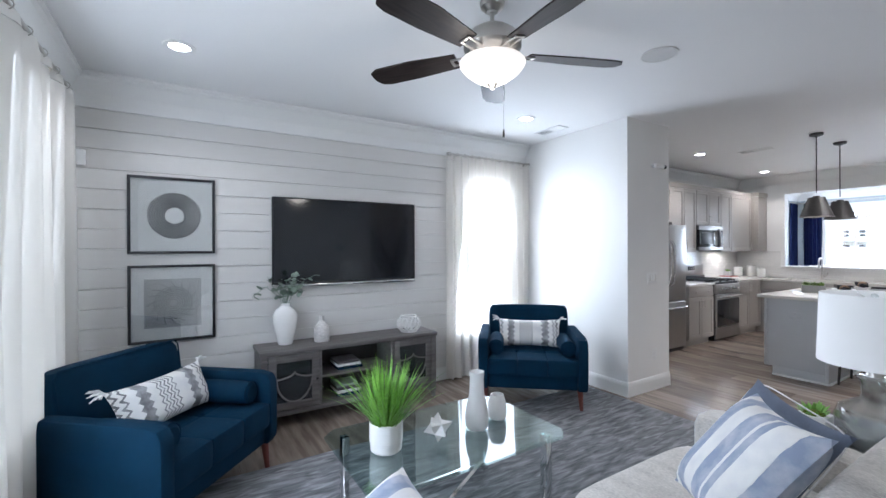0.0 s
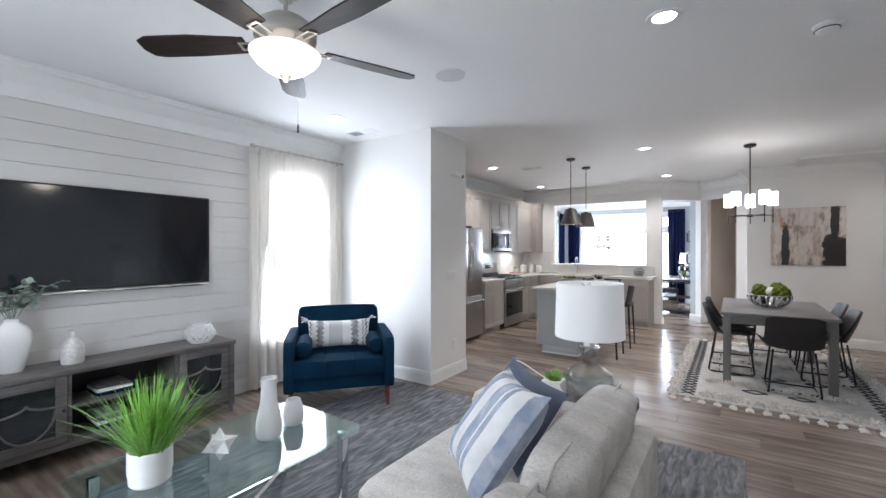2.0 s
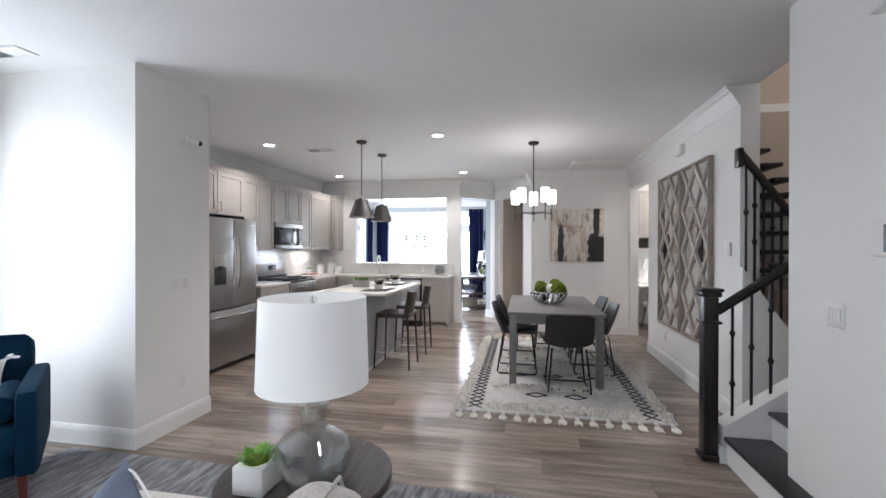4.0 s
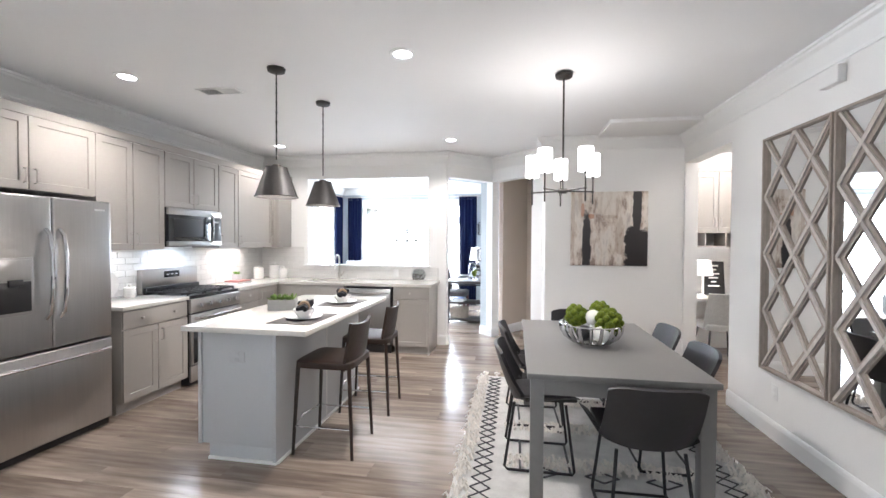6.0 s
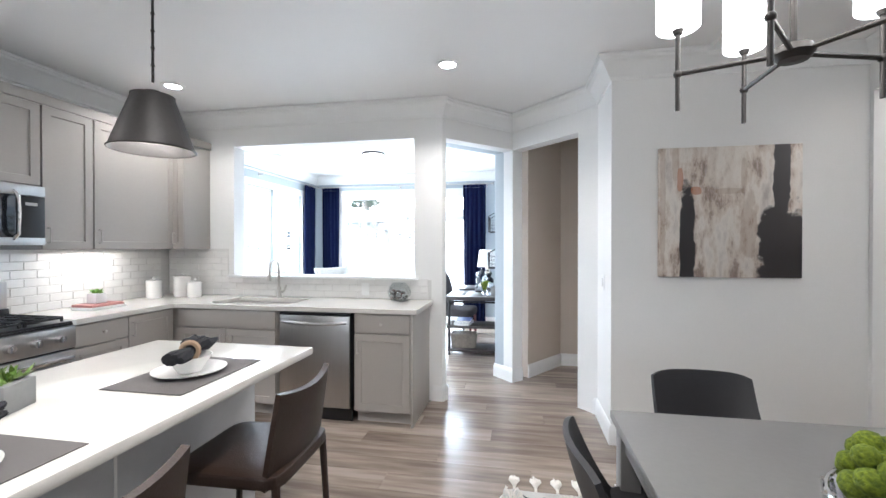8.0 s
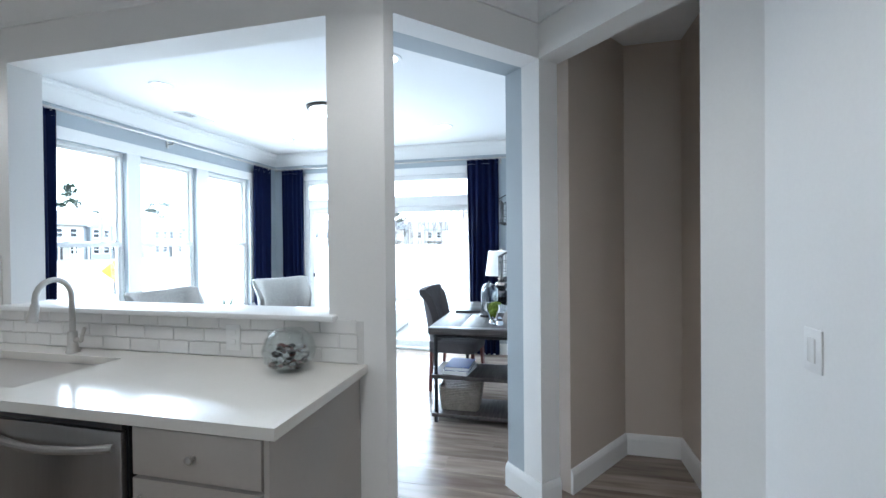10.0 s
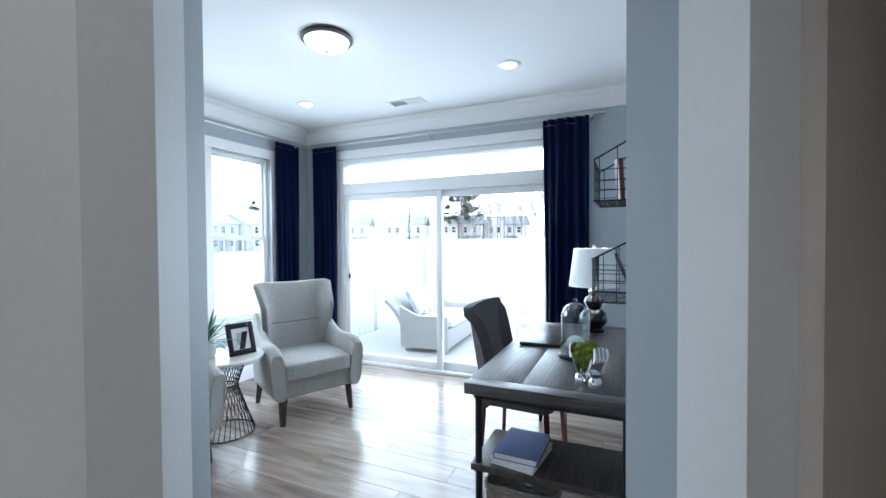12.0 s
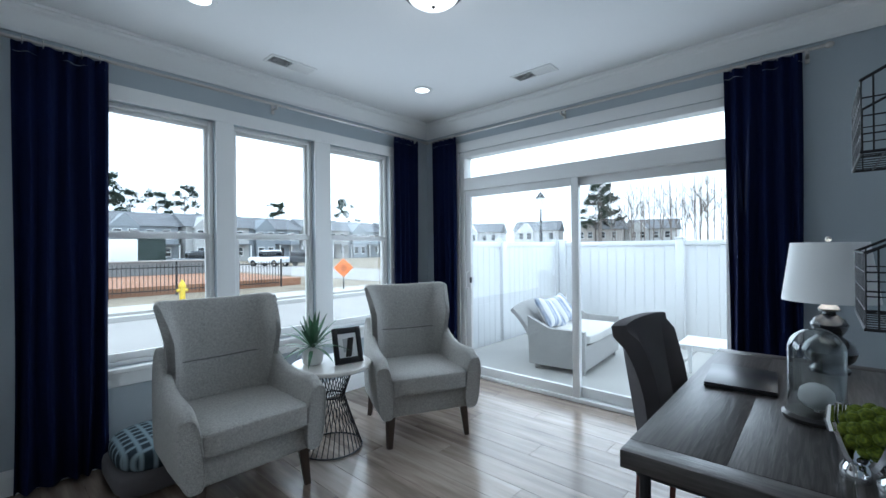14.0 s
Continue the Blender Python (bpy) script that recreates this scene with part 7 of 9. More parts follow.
# cream rug with black diamonds, tassels
def cream_rug():
    x0, x1, y0, y1 = -0.30, 1.52, 4.84, 7.82
    ob = thing("shag_rug", "cream shag rug with black zigzag borders and tassels under the table", "rug")

    def f(u, v):
        x, y = x0 + (x1 - x0) * u, y0 + (y1 - y0) * v
        return (x, y, 0.012 + 0.003 * noise.noise((x * 9, y * 9, 0)))
    part("rug_base", Build().sheet(f, 60, 90, 0.012), CREAMPILE, ob)
    zig = Build()
    for xa in (x0 + 0.17, x1 - 0.17):
        n = 28
        for s in (-1, 1):
            zig.tube([(xa + s * 0.06 * (1 if i % 2 else -1), y0 + 0.06 + (y1 - y0 - 0.12) * i / n, 0.0165) for i in range(n + 1)], 0.0055, 4)
    part("zigzag_border", zig, RUGBLACK, ob, "black zigzag lines")
    for cy, xs in ((5.32, (0.42, 0.78)), (5.95, (0.25, 0.61, 0.97)), (6.60, (0.42, 0.78)), (7.25, (0.25, 0.61, 0.97))):
        for cx in xs:
            part("diamond", Build().tube([(cx - 0.10, cy, 0.0165), (cx, cy - 0.06, 0.0165), (cx + 0.10, cy, 0.0165), (cx, cy + 0.06, 0.0165)], 0.007, 4, True), RUGBLACK, ob)
    rnd = random.Random(4)
    tuft = Build()

    def strand(x, y):
        a = rnd.uniform(0, 6.28)
        r = rnd.uniform(0.02, 0.045)
        tuft.tube([(x, y, 0.012), (x + 0.4 * r * math.cos(a), y + 0.4 * r * math.sin(a), 0.040), (x + r * math.cos(a), y + r * math.sin(a), 0.024)], [0.009, 0.008, 0.003], 3)
    for band in range(6):
        yb = y0 + 0.12 + band * (y1 - y0 - 0.24) / 5
        for k in range(300):
            strand(rnd.uniform(x0 + 0.30, x1 - 0.30), yb + rnd.uniform(-0.075, 0.075))
    for k in range(1100):
        strand(rnd.choice((x0 + 0.05, x1 - 0.05)) + rnd.uniform(-0.05, 0.05), rnd.uniform(y0 + 0.02, y1 - 0.02))
    tf = part("shag", tuft, CREAMTUFT, ob)
    tf["kind"] = "stuff"
    for e in (0, 1):
        yb, s = (y0, -1) if e == 0 else (y1, 1)
        for k in range(15):
            x = x0 + 0.06 + (x1 - x0 - 0.12) * k / 14
            t_ = Build()
            t_.ball((x, yb + s * 0.06, 0.018), 0.019, sub=1).tube([(x, yb, 0.012), (x, yb + s * 0.06, 0.012)], 0.009, 5)
            for q in range(7):
                dx = (q - 3) * 0.011 + rnd.uniform(-0.004, 0.004)
                t_.tube([(x, yb + s * 0.05, 0.012), (x + dx * 0.8, yb + s * 0.10, 0.012), (x + dx * 0.75, yb + s * rnd.uniform(0.13, 0.165), 0.008)], [0.009, 0.009, 0.006], 4)
            part("tassel", t_, CREAMTUFT, ob)


CREAMPILE = mat("cream_wool", (0.62, 0.61, 0.59), 0.95, vary=0.22, scale=10, fine=260, bump=0.8)
CREAMTUFT = mat("cream_tuft", (0.80, 0.765, 0.71), 0.95, vary=0.15, scale=12, fine=200, bump=0.4)
RUGBLACK = mat("black_yarn", (0.08, 0.08, 0.088), 0.95, vary=0.2, scale=30, fine=260, bump=0.4)
cream_rug()


# ---------- stair ----------
def staircase():
    ob = thing("staircase", "white stair with black treads and an iron railing", "stairs")
    for k in range(7):
        x = 1.62 + 0.26 * k
        z = 0.185 * (k + 1)
        part("riser", Build().box((x, 3.37, 0.0), (x + 0.26, 4.27, z - 0.028)), TRIM, ob, soft=False)
        part("tread", Build().box((x - 0.025, 3.37, z - 0.027), (x + 0.26, 4.27, z), 0.006), TREAD, ob, "black stained tread")
    part("stringer", Build().box((1.58, 4.272, 0.0), (1.70, 4.40, 0.10)), TRIM, ob, soft=False)
    sb = Build()
    vs = [(1.60, 0.0), (3.45, 0.0), (3.45, 1.52), (3.35, 1.50), (1.60, 0.24)]
    a = [sb.bm.verts.new((x, 4.275, z)) for x, z in vs]
    c = [sb.bm.verts.new((x, 4.41, z)) for x, z in vs]
    sb.bm.faces.new(a)
    sb.bm.faces.new(list(reversed(c)))
    for i in range(5):
        sb.bm.faces.new((a[i], a[(i + 1) % 5], c[(i + 1) % 5], c[i]))
    part("curb_wall", sb, TRIM, ob, soft=False)
    nw = part("newel_post", Build().box((1.49, 4.30, 0.0), (1.58, 4.39, 1.10), 0.006).box((1.475, 4.285, 0.0), (1.595, 4.405, 0.04), 0.006).box((1.475, 4.285, 0.92), (1.595, 4.405, 0.94), 0.004)
              .box((1.475, 4.285, 1.10), (1.595, 4.405, 1.135), 0.008), BLACKWOOD, ob)
    part("cap", Build().box((1.465, 4.275, 1.135), (1.605, 4.415, 1.16), 0.01), BLACKWOOD, nw)
    part("handrail", Build().tube([(1.58, 4.345, 1.00), (3.4, 4.345, 2.30)], 0.034, 8), BLACKWOOD, ob)
    for k in range(12):
        x = 1.68 + 0.115 * k
        zb, zt = 0.24 + (x - 1.60) * 0.72, 1.00 + (x - 1.58) * 0.714
        bal = part("baluster", Build().box((x - 0.007, 4.338, zb - 0.02), (x + 0.007, 4.352, zt)), IRON, ob, soft=False)
        zk = zb + (zt - zb) * (0.5 if k % 2 else 0.72)
        part("knuckle", Build().lathe([(0.0, -0.025), (0.012, -0.02), (0.016, -0.006), (0.02, 0.0), (0.016, 0.006), (0.012, 0.02), (0.0, 0.025)], (x, 4.345, zk), 10, False), IRON, bal)
        if k % 2 == 0:
            part("knuckle", Build().lathe([(0.0, -0.025), (0.012, -0.02), (0.016, -0.006), (0.02, 0.0), (0.016, 0.006), (0.012, 0.02), (0.0, 0.025)], (x, 4.345, zb + (zt - zb) * 0.28), 10, False), IRON, bal)


TREAD = mat("black_tread", (0.02, 0.02, 0.023), 0.35, vary=0.2, scale=5, fine=60, bump=0.05)
staircase()


def upper_flight():
    ob = thing("upper_stair", "upper stair flight with black treads and railing", "stairs")
    for k in range(8):
        x, z = 2.145 + 0.092 * k, 2.26 - 0.122 * k
        part("tread", Build().box((x, 5.12, z - 0.032), (x + 0.16, 5.60, z), 0.006), TREAD, ob, "black stained tread")
        part("riser", Build().box((x + 0.02, 5.40, z - 0.60), (x + 0.11, 5.62, z - 0.033)), TRIM, ob, soft=False)
    for k in range(5):
        z = 1.887 - 0.158 * k
        part("winder", Build().box((2.15, 5.10, z - 0.032), (2.42 + 0.05 * k, 5.38, z), 0.006), TREAD, ob, "black stained tread")
    part("handrail", Build().tube([(1.975, 4.905, 2.19), (2.72, 4.905, 1.15)], 0.030, 8), BLACKWOOD, ob)
    part("rail_end", Build().box((1.95, 4.87, 2.07), (1.99, 4.94, 2.22), 0.006), BLACKWOOD, ob)
    for k in range(11):
        x = 2.02 + 0.062 * k
        zt, zb = 2.17 - (x - 1.975) * 1.4, 1.30 - (x - 1.96) * 1.5
        bal = part("baluster", Build().box((x - 0.007, 4.898, zb - 0.02), (x + 0.007, 4.912, zt)), IRON, ob, soft=False)
        for q in ((0.28, 0.60) if k % 2 else (0.44,)):
            part("knuckle", Build().lathe([(0.0, -0.03), (0.011, -0.024), (0.020, 0.0), (0.011, 0.024), (0.0, 0.03)], (x, 4.905, zt - (zt - zb) * q), 10, False), IRON, bal)
    # slanted closing panel under the flight
    b = Build()
    vs = [(1.985, 1.28), (2.80, 0.06), (2.80, 0.0), (1.985, 0.0)]
    a = [b.bm.verts.new((x, 4.875, z)) for x, z in vs]
    c = [b.bm.verts.new((x, 4.945, z)) for x, z in vs]
    b.bm.faces.new(a)
    b.bm.faces.new(list(reversed(c)))
    for i in range(4):
        b.bm.faces.new((a[i], a[(i + 1) % 4], c[(i + 1) % 4], c[i]))
    part("stringer", b, TRIM, ob, soft=False)


upper_flight()
wall("wall_under_stair", (XM + 0.145, 5.86), (4.3, 5.86), material=BEIGE, label="beige wall behind the upper stair", thick=0.1)
struct("stairwell_ceiling", Build().box((2.0, 3.2, 5.5), (4.4, 6.1, 5.6)), CEIL, "white ceiling over the stairwell", "ceiling")
struct("stairwell_walls", Build().box((2.0, 3.2, H + 0.125), (2.12, 6.1, 5.5)).box((2.12, 5.96, H + 0.125), (4.3, 6.06, 5.5)), BEIGE, "beige walls above the stair", "wall")

# unseen downlight, added so the beige upstairs wall is lit
up_ = thing("recessed_light", "unseen recessed downlight added to light the stairwell", "ceiling light", pose(3.1, 4.6, 5.5), "recessed lights")
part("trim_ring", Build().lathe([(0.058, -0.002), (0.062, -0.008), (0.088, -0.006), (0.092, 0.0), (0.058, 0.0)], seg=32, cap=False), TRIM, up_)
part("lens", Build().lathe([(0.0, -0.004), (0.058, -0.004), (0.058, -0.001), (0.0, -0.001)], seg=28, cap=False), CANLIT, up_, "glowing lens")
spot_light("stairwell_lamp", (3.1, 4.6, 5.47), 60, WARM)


# ---------- office nook ----------
def office():
    cab = thing("office_cabinet", "taupe wall cabinet with open cubbies in the office nook", "cabinet", pose(2.318, 9.35, -0.199) @ Matrix.Diagonal((1, 1, 1.19, 1)))
    part("body", Build().box((0.0, 0.0, 1.52), (1.2, 0.345, 2.20)), CAB, cab, soft=False)
    for i in range(3):
        shaker(cab, "door", 0.4 * i + 0.004, 1.524, 0.4 * i + 0.396, 2.196, 0, handle=((0.37 if i % 2 == 0 else 0.03) + 0.4 * i, 1.64))
    part("crown", Build().box((-0.005, -0.03, 2.20), (1.2, 0.345, 2.24), 0.006), CAB, cab)
    part("cubby", Build().box((0, 0, 1.36), (1.2, 0.345, 1.375)).box((0, 0.33, 1.375), (1.2, 0.345, 1.52)).box((0, 0, 1.375), (0.012, 0.33, 1.52)).box((0.25, 0, 1.375), (0.262, 0.33, 1.52))
         .box((0.5, 0, 1.375), (0.512, 0.33, 1.52)).box((0.9, 0, 1.375), (0.912, 0.33, 1.52)).box((0.512, 0.0, 1.445), (0.9, 0.33, 1.453)), CAB, cab, soft=False)
    dk = thing("office_desk", "white built-in desk in the office nook", "desk", pose(2.16, 9.10, 0))
    part("top", Build().box((0, 0, 0.735), (1.6, 0.59, 0.765), 0.004), QUARTZ, dk)
    part("support", Build().box((1.4, 0.03, 0), (1.42, 0.58, 0.735)).box((0.0, 0.03, 0), (0.02, 0.58, 0.735)), CAB, dk, soft=False)
    ch = thing("office_chair", "cream upholstered chair on black legs at the nook desk", "chair", pose(2.59, 8.98, 0, 0, 0, 180))
    part("seat", Build().pad((-0.23, -0.25, 0.40), (0.23, 0.22, 0.49), 6, 6), OATMEAL, ch)
    part("backrest", Build().sheet(lambda u, v: ((2 * u - 1) * 0.24 * (1 - 0.12 * v ** 3), 0.20 + 0.08 * v - 0.06 * (2 * u - 1) ** 2, 0.42 + 0.44 * v), 14, 8, 0.04), OATMEAL, ch)
    for sx in (-1, 1):
        for sy in (-1, 1):
            part("leg", Build().cyl((sx * 0.17, sy * 0.17, 0.41), (sx * 0.22, sy * 0.23, 0), 0.013, 0.009, 8), BLACK, ch)
    lb = thing("letter_board", "black letter board with rows of white letters", "letter board", pose(2.75, 9.50, 0.766, -8))
    part("board", Build().box((-0.14, -0.01, 0), (0.14, 0.01, 0.46), 0.004), BLACK, lb)
    for i, wd in enumerate((0.10, 0.06, 0.12, 0.09, 0.05, 0.11)):
        part("letter_row", Build().box((-wd * 0.65, -0.013, 0.39 - 0.055 * i), (wd * 0.65, -0.010, 0.408 - 0.055 * i)), MATTEW, lb, soft=False)
    lp = thing("nook_lamp", "small lamp with a cream shade on the nook desk", "lamp", pose(2.53, 9.30, 0.766))
    part("base", Build().lathe([(0.0, 0.0), (0.05, 0.0), (0.05, 0.01), (0.015, 0.03), (0.012, 0.30), (0.0, 0.30)], cap=False, seg=16), CERAMIC, lp)
    part("shade", Build().sheet(lambda u, v: ((0.12 - 0.03 * v) * math.cos(2 * math.pi * u), (0.12 - 0.03 * v) * math.sin(2 * math.pi * u), 0.28 + 0.20 * v), 28, 2, 0.003), SHADEW, lp)
    tele = thing("desk_phone", "white retro telephone on the nook desk", "telephone", pose(3.06, 9.40, 0.766))
    part("body", Build().pad((-0.09, -0.08, 0), (0.09, 0.08, 0.10), 5, 6), CERAMIC, tele)
    part("handset", Build().tube([(-0.11, 0, 0.10), (-0.09, 0, 0.135), (0.09, 0, 0.135), (0.11, 0, 0.10)], 0.017, 8), CERAMIC, tele)
    cup = thing("pencil_cup", "dark cup of pencils on the nook desk", "cup", pose(3.25, 9.38, 0.766))
    part("cup", Build().lathe([(0.0, 0.0), (0.04, 0.0), (0.04, 0.10), (0.036, 0.10), (0.036, 0.01), (0.0, 0.01)], cap=False, seg=18), BLACK, cup)
    for k in range(4):
        part("pencil", Build().cyl((0.01 * k - 0.015, 0, 0.02), (0.02 * k - 0.03, 0.01, 0.17), 0.004, seg=6), BRONZE, cup)
    point_light("nook_lamp_bulb", (2.53, 9.30, 1.16), 4, WARM, 0.04)
    # fill light with no fixture, added to brighten the nook
    point_light("nook_ceiling_lamp", (2.9, 8.4, 2.60), 20, WARM, 0.15)


office()


# ---------- sunroom ----------
def wing_chair(m):
    """Wing chair; faces -y in its own frame."""
    ob = thing("wing_chair", "oatmeal fabric wingback armchair on dark tapered legs", "armchair", m, "wing chairs")
    part("base", Build().box((-0.315, -0.315, 0.205), (0.315, 0.30, 0.37), 0.02, 3), OATMEAL, ob)
    cush = part("seat_cushion", Build().pad((-0.285, -0.365, 0.345), (0.285, 0.22, 0.485), 9, 10, crown=0.10), OATMEAL, ob)
    for zz in (0.365, 0.462):
        part("welt", Build().tube([(-0.279, -0.10, zz), (-0.277, -0.33, zz), (-0.262, -0.356, zz), (0.262, -0.356, zz), (0.277, -0.33, zz), (0.279, -0.10, zz)], 0.004, 5), OATMEAL, cush)

    def lip(a, e):
        return math.copysign(abs(math.cos(a)) ** e, math.cos(a)), math.copysign(abs(math.sin(a)) ** e, math.sin(a))

    def spine(s, z):
        """Middle line of the back at a height: half-width flares upward, wings bend forward."""
        k = (z - 0.40) / 0.70
        w = 0.282 + 0.012 * max(0.0, k) + 0.045 * max(0.0, (z - 0.72) / 0.34) ** 1.5
        wing = 0.05 + 0.15 * math.exp(-((z - 0.80) / 0.20) ** 2)
        return s * w, 0.215 + 0.07 * k - wing * abs(s) ** 6

    def back(u, v):
        s = 2 * u - 1
        c, q = lip(2 * math.pi * v, 0.45)
        end = 1 - max(0.0, abs(s) - 0.94) / 0.06 * 0.45
        zt = 1.055 + 0.012 * s * s - 0.02 * max(0.0, abs(s) - 0.9) / 0.1
        z = 0.30 + (zt - 0.30) * (0.5 + 0.5 * q)
        x, y = spine(s, z)
        ang = radians(68) * abs(s) ** 5
        off = 0.038 * c * end
        return (x + math.copysign(math.sin(ang), s) * off, y + math.cos(ang) * off, z)
    b = Build().sheet(back, 44, 36)
    bmesh.ops.remove_doubles(b.bm, verts=b.bm.verts, dist=0.0004)
    bmesh.ops.holes_fill(b.bm, edges=b.bm.edges)
    bk = part("backrest", b, OATMEAL, ob)
    seam = []
    for i in range(25):
        s = 1.76 * i / 24 - 0.88
        x, y = spine(s, 0.715)
        seam.append((x, y - 0.039, 0.715 - 0.012 * (1 - s * s)))
    # darker cord paints the shade in the seam's crease
    part("seam", Build().tube(seam, 0.0045, 5), SEAMSHADE, bk)
    for s in (-1, 1):
        def arm(u, v, s=s):
            yy = -0.345 + 0.60 * u
            rise = max(0.0, (u - 0.46) / 0.54)
            top = 0.612 - 0.05 * max(0.0, 1 - u / 0.16) ** 2 + 0.19 * rise ** 1.7
            c, q = lip(2 * math.pi * v, 0.6)
            hw = 0.055 - 0.018 * rise
            hz = (top - 0.205) / 2
            flare = 0.032 * (1 - u) ** 1.5 * (0.5 + 0.5 * q)
            return (s * (0.305 + flare) + hw * c, yy, 0.205 + hz + hz * q)
        b = Build().sheet(arm, 28, 32)
        bmesh.ops.remove_doubles(b.bm, verts=b.bm.verts, dist=0.0004)
        bmesh.ops.holes_fill(b.bm, edges=b.bm.edges)
        armo = part("arm", b, OATMEAL, ob)
        part("welt", Build().tube([(s * (0.305 + 0.032 * (0.5 + 0.5 * lip(a, 0.6)[1])) + 0.05 * lip(a, 0.6)[0], -0.347, 0.383 + 0.172 * lip(a, 0.6)[1]) for a in [2 * math.pi * (i + 0.5) / 36 for i in range(36)]], 0.004, 5, True), OATMEAL, armo)
    for sx in (-1, 1):
        for sy in (-1, 1):
            part("leg", Build().cyl((sx * 0.27, sy * 0.275, 0.215), (sx * 0.285, sy * (0.30 if sy < 0 else 0.33), 0.0), 0.036, 0.022, 4), LEGWOOD, ob)
    return ob


SEAMSHADE = mat("seam_shadow_cord", (0.20, 0.195, 0.19), 0.9, fine=300, bump=0.2)
LEGWOOD = mat("walnut_leg", (0.055, 0.036, 0.026), 0.45, vary=0.2, scale=8, fine=60, stretch=(1, 1, 0.1))
wc = wing_chair(pose(-3.03, 11.70, 0, 0, 0, 64))
copy_thing(wc, pose(-3.23, 10.45, 0, 0, 0, 89))


def wire_table(p):
    ob = thing("wire_side_table", "round white marble-top side table on a black wire base", "side table", pose(*p))
    part("tabletop", Build().lathe([(0.0, 0.545), (0.262, 0.545), (0.27, 0.552), (0.27, 0.565), (0.262, 0.572), (0.0, 0.572)], cap=False, seg=48), QUARTZ, ob)
    for k in range(34):
        a = 2 * math.pi * k / 34
        part("wire", Build().tube([(0.20 * math.cos(a), 0.20 * math.sin(a), 0.008), (0.085 * math.cos(a + 0.45), 0.085 * math.sin(a + 0.45), 0.35), (0.15 * math.cos(a + 0.9), 0.15 * math.sin(a + 0.9), 0.543)], 0.0035, 4), IRON, ob)
    for r, z in ((0.20, 0.008), (0.085, 0.35), (0.15, 0.54)):
        part("ring", Build().tube([(r * math.cos(a), r * math.sin(a), z) for a in [2 * math.pi * i / 40 for i in range(40)]], 0.005, 6, True), IRON, ob)


TX, TY = -3.21, 11.08
wire_table((TX, TY, 0))


def spiky_plant(p):
    ob = thing("spiky_plant", "spiky green agave in a white pot on the side table", "plant", pose(*p))
    part("pot", Build().lathe([(0.0, 0.0), (0.055, 0.0), (0.066, 0.015), (0.07, 0.06), (0.064, 0.115), (0.058, 0.115), (0.06, 0.09), (0.0, 0.09)], cap=False, seg=28), CERAMIC, ob)
    rnd = random.Random(8)
    b = Build()
    for k in range(42):
        a = k * 2.4
        e = 1.35 - 1.30 * (k / 42) + rnd.uniform(-0.1, 0.1)
        ln = rnd.uniform(0.21, 0.30)
        d = Vector((math.cos(a) * math.cos(e), math.sin(a) * math.cos(e), math.sin(e)))
        leaf_mesh(b, (0.015 * math.cos(a), 0.015 * math.sin(a), 0.10 + 0.03 * (1 - k / 42)), d, ln, 0.026, 0.15 + 0.35 * (k / 42), 6)
    part("leaves", b, SUCC, ob)


spiky_plant((TX - 0.07, TY - 0.10, 0.573))
pf = thing("photo_frame", "dark wooden photo frame leaning on its stand", "picture frame", pose(TX + 0.11, TY + 0.07, 0.573, 0, 0, 76) @ pose(0, 0, 0, -17))
part("frame", Build().box((-0.10, -0.01, 0), (-0.065, 0.01, 0.24), 0.004).box((0.065, -0.01, 0), (0.10, 0.01, 0.24), 0.004).box((-0.065, -0.01, 0), (0.065, 0.01, 0.04), 0.004).box((-0.065, -0.01, 0.20), (0.065, 0.01, 0.24), 0.004), BLACKWOOD, pf)
part("print", Build().box((-0.065, -0.002, 0.04), (0.065, 0.004, 0.20)), MATTEW, pf, soft=False)
part("motif", Build().box((-0.032, -0.0035, 0.075), (0.032, -0.0025, 0.165)), PALEGREY, pf, soft=False)
part("stand", Build().box((-0.02, 0.01, 0.0), (0.02, 0.016, 0.16), 0.001, m=Matrix.Translation((0, 0, 0.02)) @ Matrix.Rotation(radians(32), 4, "X")), BLACKWOOD, pf)

PLAID = bpy.data.materials.new("plaid_cloth")
PLAID.use_nodes = True
_n, _l = PLAID.node_tree.nodes, PLAID.node_tree.links
_tc = _n.new("ShaderNodeTexCoord")
_cols = []
for ax in (0, 1):
    _w = _n.new("ShaderNodeTexWave")
    _w.bands_direction = ("X", "Y")[ax]
    _w.inputs["Scale"].default_value = 5.0
    _w.inputs["Distortion"].default_value = 0.4
    _l.new(_tc.outputs["Object"], _w.inputs["Vector"])
    _cols.append(_w.outputs["Fac"])
_m = _n.new("ShaderNodeMath")
_m.operation = "MAXIMUM"
_l.new(_cols[0], _m.inputs[0])
_l.new(_cols[1], _m.inputs[1])
_r = _n.new("ShaderNodeValToRGB")
_r.color_ramp.elements[0].position, _r.color_ramp.elements[0].color = 0.55, (0.008, 0.02, 0.03, 1)
_r.color_ramp.elements[1].position, _r.color_ramp.elements[1].color = 0.97, (0.20, 0.26, 0.29, 1)
_l.new(_m.outputs[0], _r.inputs[0])
_l.new(_r.outputs[0], _n["Principled BSDF"].inputs["Base Color"])
_n["Principled BSDF"].inputs["Roughness"].default_value = 0.9
fb = thing("pet_bed", "round plaid pet bed on the floor by the curtain", "pet bed", pose(-3.74, 10.22, 0))
part("cushion", Build().pad((-0.27, -0.25, 0.09), (0.27, 0.25, 0.27), 3, 12), PLAID, fb)
part("base", Build().pad((-0.29, -0.27, 0.0), (0.29, 0.27, 0.14), 5, 10), GREYFAB, fb)


